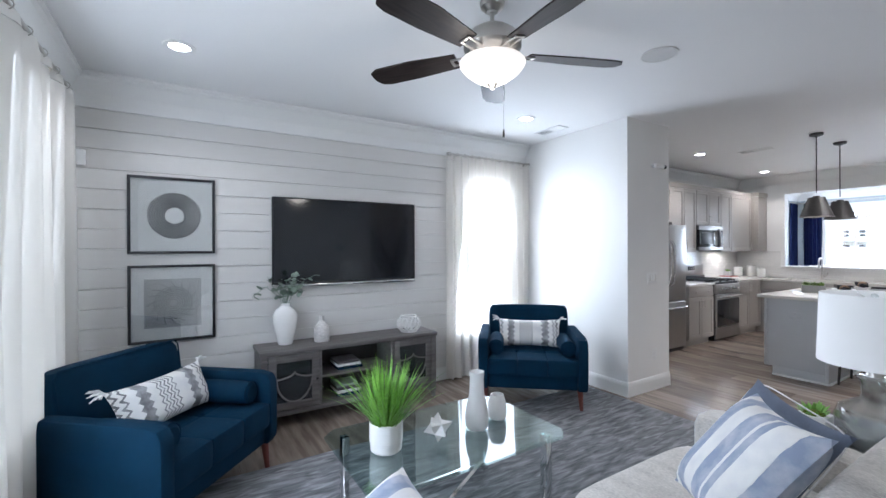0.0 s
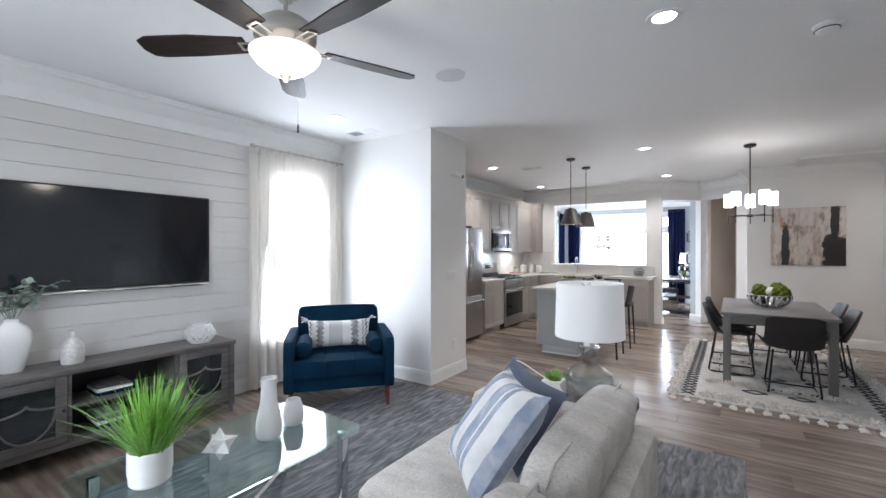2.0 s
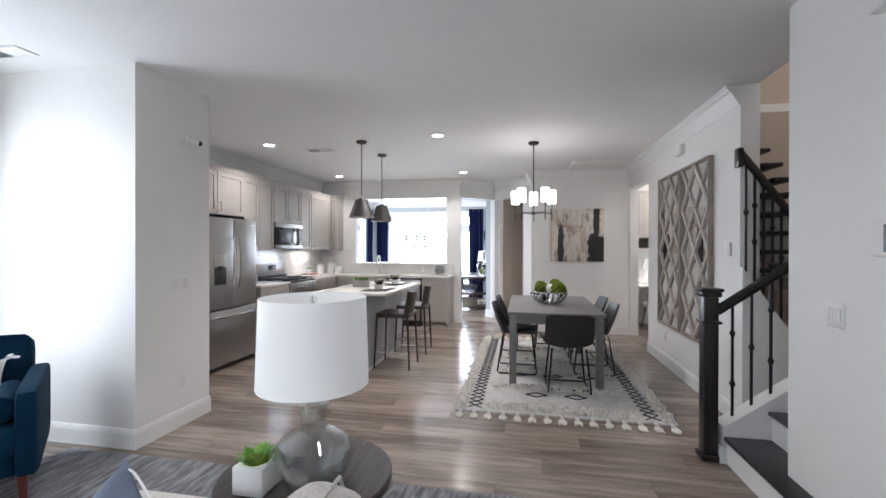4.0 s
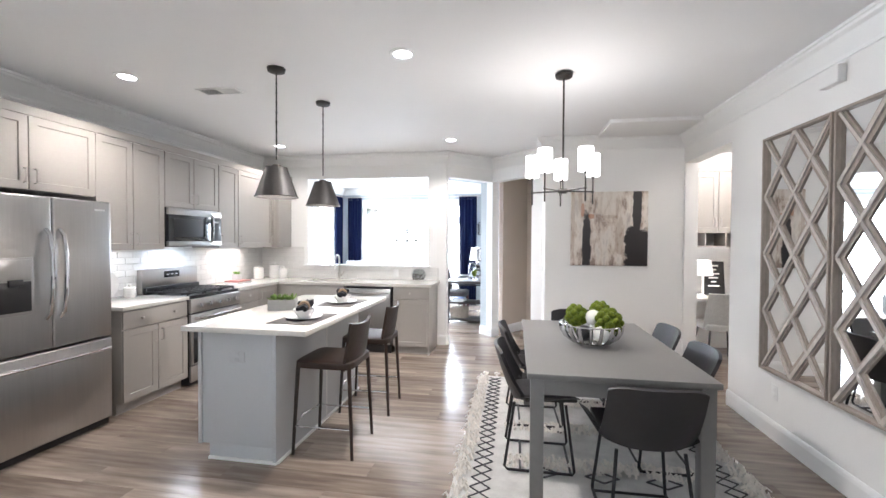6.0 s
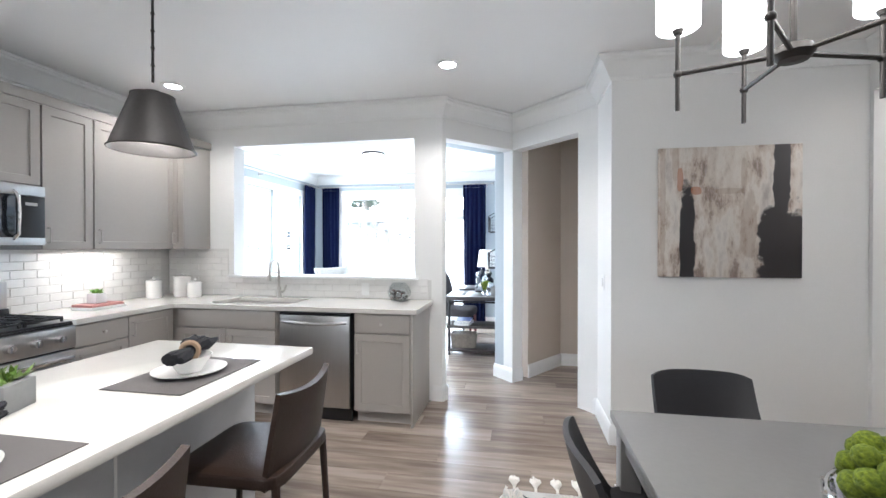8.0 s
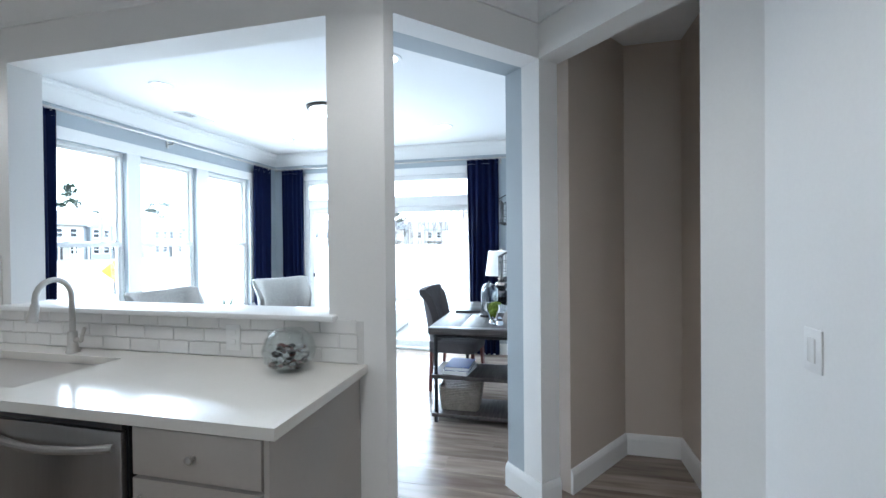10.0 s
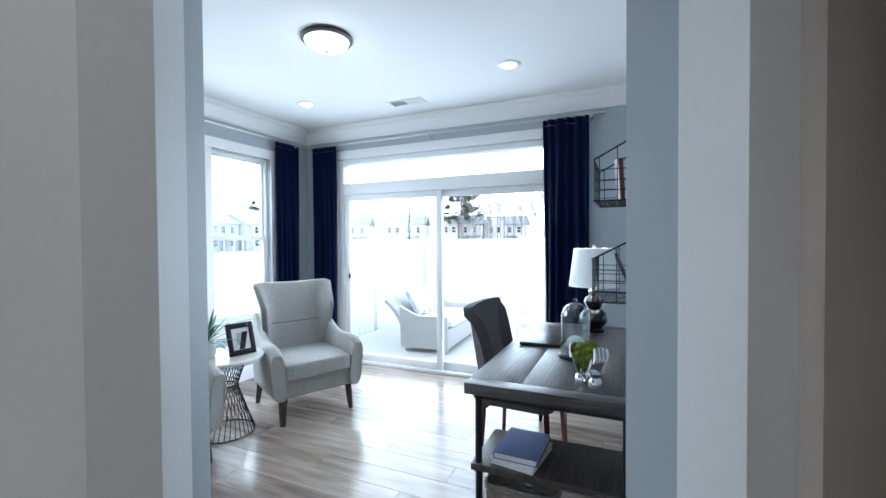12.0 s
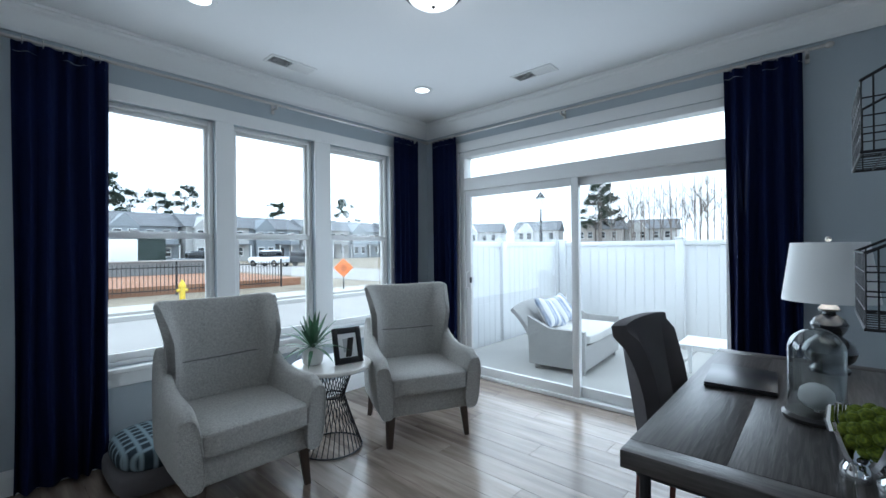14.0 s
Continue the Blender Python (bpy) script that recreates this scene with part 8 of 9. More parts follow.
def desk():
    ob = thing("desk", "weathered grey oak desk on a black iron pipe frame", "desk", pose(-0.79, 11.475, 0))
    X, Y = 0.365, 0.785
    for k in range(3):
        part("plank", Build().box((-X + k * 2 * X / 3 + 0.0004, -Y + 0.0885, 0.715), (-X + (k + 1) * 2 * X / 3 - 0.0004, Y - 0.0885, 0.7655), 0.0015), DESKWOOD, ob)
    for s in (-1, 1):
        part("end_board", Build().box((-X, s * Y - (0.088 if s > 0 else 0), 0.714), (X, s * Y + (0.088 if s < 0 else 0), 0.766), 0.004), GREYWOODY, ob)
    for sx in (-1, 1):
        for sy in (-1, 1):
            leg = part("leg", Build().cyl((sx * (X - 0.05), sy * (Y - 0.06), 0.0), (sx * (X - 0.05), sy * (Y - 0.06), 0.714), 0.016, seg=12), IRON, ob)
            for z in (0.06, 0.36, 0.70):
                part("flange", Build().cyl((sx * (X - 0.05), sy * (Y - 0.06), z - 0.014), (sx * (X - 0.05), sy * (Y - 0.06), z + 0.014), 0.024, seg=12), IRON, leg)
    for sy in (-1, 1):
        part("rail", Build().cyl((-X + 0.05, sy * (Y - 0.06), 0.69), (X - 0.05, sy * (Y - 0.06), 0.69), 0.012, seg=10), IRON, ob)
    part("shelf", Build().box((-X + 0.02, -Y + 0.03, 0.355), (X, -Y + 0.42, 0.385), 0.003), GREYWOODX, ob)
    part("low_shelf", Build().box((-X + 0.02, -Y + 0.03, 0.05), (X, -Y + 0.42, 0.08), 0.003), GREYWOODX, ob)


GREYWOODY = ramp_mat("grey_oak_cross", [(0.3, (0.028, 0.023, 0.022)), (0.7, (0.10, 0.087, 0.082))], 0.36, 3.0, (1.5, 26, 26), 7, 0.3, distortion=0.8)
DESKWOOD = ramp_mat("grey_oak_long", [(0.30, (0.020, 0.017, 0.016)), (0.5, (0.046, 0.040, 0.038)), (0.72, (0.105, 0.093, 0.088))], 0.36, 3.0, (20, 1.0, 20), 5, 0.3, distortion=2.2, rand=0.1)
desk()
DZ = 0.766
lt = thing("laptop", "closed black laptop lying on the desk", "laptop", pose(-0.98, 11.64, DZ, 0, 0, 4))
part("base", Build().box((-0.12, -0.17, 0), (0.12, 0.17, 0.012), 0.004), BLACK, lt)
part("lid", Build().box((-0.12, -0.17, 0.0125), (0.12, 0.17, 0.02), 0.004), mat("dark_aluminium", (0.06, 0.06, 0.065), 0.3, 0.6, 0.05, 5, 90, 0.01), lt)

cl_ = thing("glass_cloche", "clear glass cloche with a pale shell on a dark base", "cloche", pose(-0.74, 11.32, DZ))
part("base", Build().lathe([(0.0, 0.0), (0.09, 0.0), (0.092, 0.012), (0.082, 0.022), (0.0, 0.024)], cap=False, seg=32), BLACKWOOD, cl_)
part("dome", Build().sheet(lambda u, v: (lambda r, z: (r * math.cos(2 * math.pi * u), r * math.sin(2 * math.pi * u), z))(0.075 if v < 0.6 else 0.075 * math.cos((v - 0.6) / 0.4 * math.pi / 2) + 0.0005, 0.026 + (0.20 * v / 0.6 if v < 0.6 else 0.20 + 0.075 * math.sin((v - 0.6) / 0.4 * math.pi / 2))), 32, 18, 0.002), CLEAR, cl_)
part("knob", Build().ball((0, 0, 0.313), 0.012, sub=2), CLEAR, cl_)
part("shell", Build().ball((0, 0, 0.075), 0.045, 1.1, 0.8, 1.0, 2).cyl((0, 0, 0.02), (0, 0, 0.05), 0.006, seg=8), MATTEW, cl_)


def silver_cup(p, size):
    ob = thing("cupped_stand", "polished silver ornament of two cupped palms holding moss", "ornament", pose(*p, 0, 0, -35) @ Matrix.Scale(size, 4))
    b = Build()
    for s in (-1, 1):
        b.lathe([(0.0, 0.0), (0.035, 0.0), (0.036, 0.03), (0.024, 0.05), (0.03, 0.07), (0.0, 0.07)], (s * 0.045, 0, 0), 18, False)
        b.sheet(lambda u, v, s=s: (s * (0.03 + 0.045 * v ** 0.7), -0.05 + 0.10 * u, 0.05 + 0.10 * v + 0.01 * math.cos(6 * u)), 8, 8, 0.014)
        for k in range(4):
            y = -0.045 + 0.03 * k
            b.tube([(s * 0.073, y, 0.135), (s * 0.082, y, 0.165), (s * 0.078, y, 0.205 + 0.008 * math.sin(k + 1))], [0.012, 0.012, 0.008], 8)
    part("figure", b, CHROME, ob)
    mb = Build().ball((0, 0, 0.155), 0.064, sub=2)
    for k in range(40):
        z = 1 - 2 * (k + 0.5) / 40
        a = k * 2.4
        s = math.sqrt(1 - z * z)
        mb.ball((0.060 * s * math.cos(a), 0.060 * s * math.sin(a), 0.155 + 0.060 * z), 0.020, sub=2)
    part("moss", mb, MOSS, ob)


silver_cup((-0.635, 10.885, DZ), 0.84)
dl = thing("desk_lamp", "dark glazed gourd lamp with a tapered white shade", "lamp", pose(-0.70, 12.05, DZ))
part("base", Build().lathe([(0.0, 0.0), (0.07, 0.0), (0.072, 0.015), (0.055, 0.03), (0.085, 0.06), (0.098, 0.095), (0.085, 0.13), (0.045, 0.165), (0.06, 0.19), (0.068, 0.215), (0.055, 0.24), (0.025, 0.262), (0.022, 0.275), (0.0, 0.275)], cap=False, seg=36), mat("blue_black_glaze", (0.012, 0.014, 0.022), 0.12, coat=0.5, bump=0.0), dl)
part("neck", Build().lathe([(0.0, 0.275), (0.035, 0.275), (0.04, 0.285), (0.02, 0.31), (0.012, 0.33), (0.0, 0.33)], cap=False, seg=20), NICKEL, dl)
part("shade", Build().sheet(lambda u, v: ((0.17 - 0.035 * v) * math.cos(2 * math.pi * u), (0.17 - 0.035 * v) * math.sin(2 * math.pi * u), 0.32 + 0.265 * v), 40, 2, 0.003), SHADEW, dl, "white fabric shade, lit")
part("finial", Build().cyl((0, 0, 0.33), (0, 0, 0.60), 0.004, seg=8).ball((0, 0, 0.60), 0.012, sub=2), NICKEL, dl)
point_light("desk_lamp_bulb", (-0.70, 12.05, DZ + 0.45), 4, WARM, 0.04)


def desk_chair():
    ob = thing("desk_chair", "grey fabric parsons chair pulled up to the desk", "chair", pose(-1.10, 11.62, 0, 0, 0, 86))
    # faces -y locally, turned to face the desk
    part("seat", Build().pad((-0.25, -0.24, 0.38), (0.25, 0.24, 0.50), 8, 8), GREYFAB, ob)
    part("backrest", Build().sheet(lambda u, v: ((2 * u - 1) * 0.245, 0.22 + 0.10 * v - 0.09 * max(0, abs(2 * u - 1) - 0.7) / 0.3 * math.sin(math.pi * min(1, v * 1.1)) ** 0.5, 0.40 + 0.60 * v - 0.02 * abs(2 * u - 1) ** 4 * v), 20, 12, 0.07), GREYFAB, ob)
    for sx in (-1, 1):
        for sy in (-1, 1):
            part("leg", Build().cyl((sx * 0.21, sy * 0.20, 0.39), (sx * 0.22, sy * 0.22, 0.0), 0.024, 0.017, 4), REDWOOD, ob)


desk_chair()
for i, (c, lab) in enumerate(((MATTEW, "white hardback book under a blue one on the desk shelf"), (mat("blue_cover", (0.02, 0.05, 0.20), 0.4, fine=200), "bright blue hardback book on the desk shelf"))):
    bk = thing("book", lab, "book", pose(-0.93, 10.88, 0.386 + 0.032 * i, 0, 0, -8 + 6 * i), "shelf books")
    part("cover", Build().box((-0.10, -0.14, 0), (0.10, 0.14, 0.003)).box((-0.10, -0.14, 0.027), (0.10, 0.14, 0.030)).box((-0.10, -0.14, 0.003), (-0.097, 0.14, 0.027)), c, bk, soft=False)
    part("pages", Build().box((-0.096, -0.136, 0.003), (0.096, 0.136, 0.027)), MATTEW, bk, soft=False)


def wicker_basket(p):
    ob = thing("wicker_basket", "woven grey-brown wicker basket on the low desk shelf", "basket", pose(*p))
    b = Build()
    for k in range(13):
        z = 0.008 + 0.014 * k
        w, d = 0.15 + 0.0016 * k, 0.105 + 0.0012 * k
        n = 44
        pts = []
        for i in range(n):
            a = 2 * math.pi * i / n
            cx = math.copysign(abs(math.cos(a)) ** 0.35, math.cos(a)) * w
            cy = math.copysign(abs(math.sin(a)) ** 0.35, math.sin(a)) * d
            r = 1 + 0.025 * (1 if (i + k) % 2 else -1)
            pts.append((cx * r, cy * r, z))
        b.tube(pts, 0.007, 5, True)
    part("weave", b, WICKER, ob)
    part("bottom", Build().box((-0.14, -0.10, 0), (0.14, 0.10, 0.006)), WICKER, ob, soft=False)


WICKER = mat("wicker", (0.26, 0.22, 0.18), 0.8, vary=0.3, scale=30, fine=120, bump=0.4)
wicker_basket((-0.93, 10.91, 0.081))


def wire_basket(y, z, label):
    """Wall basket; local x along the wall, y into the wall."""
    ob = thing("wire_wall_basket", label, "wire basket", pose(XR, y, z, 0, 0, -90), "wire wall baskets")
    w, d, h = 0.22, 0.255, 0.34
    fr = Build()
    fr.tube([(-w, -0.008, 0), (-w, -0.008, h), (w, -0.008, h), (w, -0.008, 0)], 0.005, 6, True)
    fr.tube([(-w, -0.01, h), (-w, -d, h * 0.62), (w, -d, h * 0.62), (w, -0.01, h)], 0.005, 6)
    fr.tube([(-w, -0.01, 0), (-w, -d, 0), (w, -d, 0), (w, -0.01, 0)], 0.005, 6)
    part("frame", fr, IRON, ob)
    for k in range(9):
        x = -w + 2 * w * k / 8
        part("wire", Build().tube([(x, -0.01, 0.0), (x, -d, 0.0), (x, -d, h * 0.62)], 0.0025, 5), IRON, ob)
    for k in range(3):
        zz = h * 0.62 * (k + 1) / 4
        part("wire", Build().tube([(-w, -0.01, zz), (-w, -d, zz), (w, -d, zz), (w, -0.01, zz)], 0.0025, 5), IRON, ob)
    for k in range(4):
        part("wire", Build().tube([(-w, -d * (k + 1) / 5, 0), (w, -d * (k + 1) / 5, 0)], 0.0025, 5), IRON, ob)
    for s in (-w, w):
        for k in range(3):
            yy = -d * (k + 0.7) / 3
            part("wire", Build().tube([(s, yy, 0), (s, yy, h * (1 - 0.38 * -yy / d))], 0.0025, 5), IRON, ob)


wire_basket(11.43, 1.61, "black wire wall basket holding notebooks")
wire_basket(11.33, 1.105, "black wire wall basket holding a tablet")
pic = thing("framed_picture", "glazed picture in a dark wooden frame on the sunroom wall", "picture", pose(XR, 12.10, 1.42))
for nm, lo, hi in (("side", (-0.035, -0.30, -0.36), (0, -0.265, 0.36)), ("side", (-0.035, 0.265, -0.36), (0, 0.30, 0.36)), ("rail", (-0.0345, -0.265, 0.325), (0, 0.265, 0.36)), ("rail", (-0.0345, -0.265, -0.36), (0, 0.265, -0.325))):
    part("frame_" + nm, Build().box(lo, hi, 0.003), LEGWOOD, pic)
part("art", Build().box((-0.012, -0.264, -0.324), (-0.002, 0.264, 0.324)), mat("grey_blue_print", (0.20, 0.22, 0.25), 0.12, vary=0.5, scale=4, fine=30, bump=0.0), pic, soft=False)
for i, (c, a) in enumerate(((WICKER, 10), (MATTEW, 4), (REDWOOD, -4))):
    tagged(part("notebook", Build().box((-0.012, -0.08, 0), (0.012, 0.08, 0.22), 0.003), c, None, "", pose(XR - 0.05 - 0.04 * i, 11.40 - 0.03 * i, 1.616, 6, a, 8)), "worn notebook standing in a wire basket", "notebook", "notebooks")
tb = thing("tablet", "black tablet leaning in a wire basket", "tablet", pose(XR - 0.06, 11.27, 1.112, 0, -22, 0))
part("body", Build().box((-0.006, -0.09, 0), (0.006, 0.09, 0.25), 0.004), BLACK, tb)
part("screen", Build().box((-0.0075, -0.08, 0.012), (-0.0062, 0.08, 0.238)), SCREEN, tb, soft=False)

fl = thing("flush_light", "bronze-rimmed flush ceiling light with a lit dome", "ceiling light", pose(-2.27, 11.13, H))
part("pan", Build().lathe([(0.0, -0.028), (0.15, -0.028), (0.165, -0.02), (0.165, -0.003), (0.155, -0.001), (0.0, -0.001)], cap=False, seg=40), BRONZE, fl)
part("dome", Build().lathe([(0.0, -0.09), (0.05, -0.086), (0.10, -0.068), (0.132, -0.045), (0.142, -0.028), (0.0, -0.027)], cap=False, seg=40), glow("lit_dome", (1.0, 0.97, 0.93), 3.0), fl, "lit frosted dome")
part("finial", Build().lathe([(0.0, -0.105), (0.008, -0.10), (0.011, -0.092), (0.0, -0.086)], cap=False, seg=14), BRONZE, fl)
point_light("flush_lamp", (-2.27, 11.13, 2.58), 2.5, NEUT, 0.12)
plate("wall_outlet", "white outlet under the sunroom windows", pose(XS, 9.72, 0.36, 0, 0, 90), outlet=True, cat_="outlet")


# ---------- outside ----------
GZ = -0.40
GROUND = ramp_mat("winter_ground", [(0.3, (0.16, 0.13, 0.09)), (0.7, (0.26, 0.22, 0.16))], 0.95, 0.5, (1, 1, 1), 8, 0.3)
ASPH = mat("pale_road", (0.30, 0.285, 0.27), 0.9, vary=0.12, scale=0.6, fine=30, bump=0.2)
struct("ground", Build().box((-900, -900, GZ - 0.5), (900, 900, GZ)), GROUND, "bare winter ground", "ground")
struct("road", Build().box((-13.5, -80, GZ), (-6.2, 120, GZ + 0.02)), ASPH, "pale concrete street", "road")
struct("pavement", Build().box((-16.2, -80, GZ), (-14.6, 120, GZ + 0.12)).box((-13.8, -80, GZ), (-13.5, 120, GZ + 0.14)), CONCRETE, "pale concrete sidewalk and kerb", "pavement")
struct("side_street", Build().box((-70, 24, GZ), (-16.2, 33, GZ + 0.015)), ASPH, "pale concrete side street", "road")
struct("foundation", Build().box((-4.4, -1.0, GZ), (4.5, 13.06, -0.121)), CONCRETE, "concrete house foundation", "foundation")
struct("house_roof", Build().box((-4.6, -1.1, 5.65), (4.7, 13.4, 5.8)), ASPH, "roof slab above the house", "roof")
struct("house_wall", Build().box((-4.45, -0.95, H + 0.13), (-4.3, 13.2, 5.64)).box((-4.3, 13.06, H + 0.13), (1.5, 13.2, 5.64)), VINYL, "upper outside walls of the house", "wall")
patio = thing("patio", "concrete patio slab with a scored joint", "patio")
part("slab", Build().box((-4.4, 13.07, GZ + 0.001), (-2.0, 16.0, -0.09), 0.01), CONCRETE, patio)
part("slab", Build().box((-1.985, 13.07, GZ + 0.001), (1.5, 16.0, -0.09), 0.01), CONCRETE, patio)


def vinyl_fence(p0, p1, n, label):
    ob = thing("vinyl_fence", label, "fence")
    p0, p1 = Vector(p0), Vector(p1)
    d = (p1 - p0) / n
    m = Matrix.Rotation(math.atan2(d.y, d.x), 4, "Z")
    for i in range(n + 1):
        q = p0 + d * i
        part("post", Build().box((-0.06, -0.06, GZ), (0.06, 0.06, 1.46), 0.006).box((-0.07, -0.07, 1.46), (0.07, 0.07, 1.49), 0.01), VINYL, ob, m=Matrix.Translation((q.x, q.y, 0)) @ m)
    for i in range(n):
        q = p0 + d * i
        mm = Matrix.Translation((q.x, q.y, 0)) @ m
        ln = d.length
        part("rail", Build().box((0.06, -0.03, 1.36), (ln - 0.06, 0.03, 1.44), 0.006), VINYL, ob, m=mm)
        part("rail", Build().box((0.06, -0.03, GZ + 0.06), (ln - 0.06, 0.03, GZ + 0.18), 0.006), VINYL, ob, m=mm)
        k = int(ln / 0.155)
        for j in range(k):
            a = 0.07 + (ln - 0.14) * j / k
            part("board", Build().box((a, -0.012, GZ + 0.17), (a + (ln - 0.14) / k - 0.004, 0.012, 1.37), 0.003), VINYL, ob, m=mm, soft=False)


vinyl_fence((-4.55, 13.25), (-4.55, 17.0), 2, "white vinyl privacy fence beside the patio")
vinyl_fence((-4.40, 17.0), (3.6, 17.0), 4, "white vinyl privacy fence behind the patio")


def patio_sofa():
    ob = thing("patio_sofa", "grey wicker patio loveseat with pale cushions", "patio sofa", pose(-3.03, 14.52, -0.09, 0, 0, 94))
    part("base", Build().pad((-0.62, -0.36, 0.06), (0.62, 0.34, 0.34), 14, 8), PWICKER, ob)
    part("seat_cushion", Build().pad((-0.56, -0.38, 0.34), (0.56, 0.26, 0.45), 8, 8), PALECUSH, ob)
    part("backrest", Build().sheet(lambda u, v: ((2 * u - 1) * (0.62 + 0.04 * v), 0.28 + 0.06 * v + 0.20 * v * v, 0.30 + 0.46 * v - 0.06 * abs(2 * u - 1) ** 4 * v), 16, 8, 0.05), PWICKER, ob)
    for s in (-1, 1):
        part("arm", Build().sheet(lambda u, v, s=s: (s * (0.62 + 0.04 * v), -0.34 + 0.68 * u, 0.06 + (0.44 + 0.30 * max(0, u - 0.6)) * v), 10, 6, 0.05), PWICKER, ob)
        for y in (-0.3, 0.28):
            part("foot", Build().cyl((s * 0.56, y, 0.07), (s * 0.56, y, 0.0), 0.02, seg=8), PWICKER, ob)


PWICKER = mat("grey_wicker", (0.42, 0.41, 0.40), 0.8, vary=0.25, scale=40, fine=180, bump=0.6)
PALECUSH = mat("pale_outdoor_cloth", (0.62, 0.61, 0.59), 0.9, vary=0.08, scale=6, fine=200, bump=0.2)
patio_sofa()
for x, a in ((-0.25, 8), (0.15, -6)):
    throw_pillow("grey and white striped outdoor pillow on the patio loveseat", pose(-3.03, 14.52, -0.09, 0, 0, 94) @ pose(x, 0.24, 0.62, -34, a, 0), 0.44, 0.42, 0.14, STRIPE)
for x, y, lab in ((-1.55, 14.6, "white slatted patio coffee table"), (-0.75, 14.9, "white slatted patio side table")):
    pt = thing("patio_table", lab, "patio table", pose(x, y, -0.09), "patio tables")
    for k in range(6):
        part("slat", Build().box((-0.30, -0.27 + 0.09 * k, 0.40), (0.30, -0.19 + 0.09 * k, 0.42), 0.003), VINYL, pt)
    for sx in (-1, 1):
        for sy in (-1, 1):
            part("leg", Build().box((sx * 0.28 - 0.018, sy * 0.25 - 0.018, 0), (sx * 0.28 + 0.018, sy * 0.25 + 0.018, 0.40), 0.003), VINYL, pt)
pc = thing("patio_chair", "grey wicker patio chair", "patio chair", pose(-0.55, 15.6, -0.09))
part("seat", Build().pad((-0.32, -0.32, 0.05), (0.32, 0.32, 0.42), 10, 6), PWICKER, pc)
part("backrest", Build().pad((-0.32, 0.22, 0.35), (0.32, 0.34, 0.85), 10, 6), PWICKER, pc)

# iron fence by the street
IF = thing("iron_fence", "black iron picket fence along the street", "fence")
for i in range(7):
    part("post", Build().box((-20.03, 6 + 2.2 * i - 0.03, GZ), (-19.97, 6 + 2.2 * i + 0.03, GZ + 1.35)), IRON, IF, soft=False)
for z in (0.2, 1.1):
    part("rail", Build().box((-20.015, 6, GZ + z), (-19.985, 19.2, GZ + z + 0.04)), IRON, IF, soft=False)
PK = Build().box((-0.01, -0.01, 0.1), (0.01, 0.01, 1.25)).mesh("picket")
PK.materials.append(IRON)
for i in range(100):
    if i % 16:
        o = new("picket", PK)
        o.parent, o.location = IF, (-20, 6 + 0.1375 * i, GZ)
        if 6 + 0.1375 * i > 19.2:
            bpy.data.objects.remove(o)
struct("retaining_bank", Build().box((-30, 2, GZ), (-20.5, 20.5, GZ + 0.35)), mat("red_clay", (0.30, 0.15, 0.085), 0.95, vary=0.25, scale=1, fine=20, bump=0.5), "red clay bank behind the iron fence", "bank")
RW = thing("block_wall", "grey block retaining wall beyond the fence", "wall")
part("wall", Build().box((-30.5, 2, GZ), (-30, 21, GZ + 1.15)), mat("grey_block", (0.20, 0.21, 0.21), 0.9, vary=0.2, scale=3, fine=30, bump=0.4), RW)
part("coping", Build().box((-30.6, 1.9, GZ + 1.15), (-29.9, 21.1, GZ + 1.22)), CONCRETE, RW)

hy = thing("fire_hydrant", "yellow fire hydrant on the verge", "fire hydrant", pose(-17.2, 14.2, GZ))
YEL = mat("hydrant_yellow", (0.75, 0.55, 0.04), 0.5)
part("barrel", Build().lathe([(0.0, 0.0), (0.13, 0.0), (0.13, 0.04), (0.09, 0.06), (0.09, 0.48), (0.12, 0.50), (0.12, 0.54), (0.0, 0.54)], cap=False, seg=18), YEL, hy)
part("bonnet", Build().lathe([(0.0, 0.54), (0.11, 0.54), (0.09, 0.64), (0.04, 0.70), (0.03, 0.76), (0.0, 0.76)], cap=False, seg=18), YEL, hy)
for s in (-1, 1):
    part("nozzle", Build().cyl((0, s * 0.08, 0.40), (0, s * 0.17, 0.40), 0.05, seg=12), YEL, hy)
sg = thing("road_sign", "orange diamond road-work sign with unreadable lettering", "road sign", pose(-15.4, 19.58, GZ + 0.12, 0, 0, 55))
part("post", Build().box((-0.03, 0.03, 0), (0.03, 0.07, 0.9)), IRON, sg, soft=False)
part("plate", Build().box((-0.28, 0.0, -0.28), (0.28, 0.02, 0.28), 0.01, m=Matrix.Translation((0, 0, 0.88)) @ Matrix.Rotation(radians(45), 4, "Y")), mat("sign_orange", (0.85, 0.20, 0.02), 0.5), sg)
for k, w in enumerate((0.16, 0.26, 0.18)):
    for yy in (-0.004, 0.022):
        part("letter_row", Build().box((-w / 2, yy, 0.96 - 0.10 * k), (w / 2, yy + 0.003, 1.0 - 0.10 * k)), BLACK, sg, soft=False)


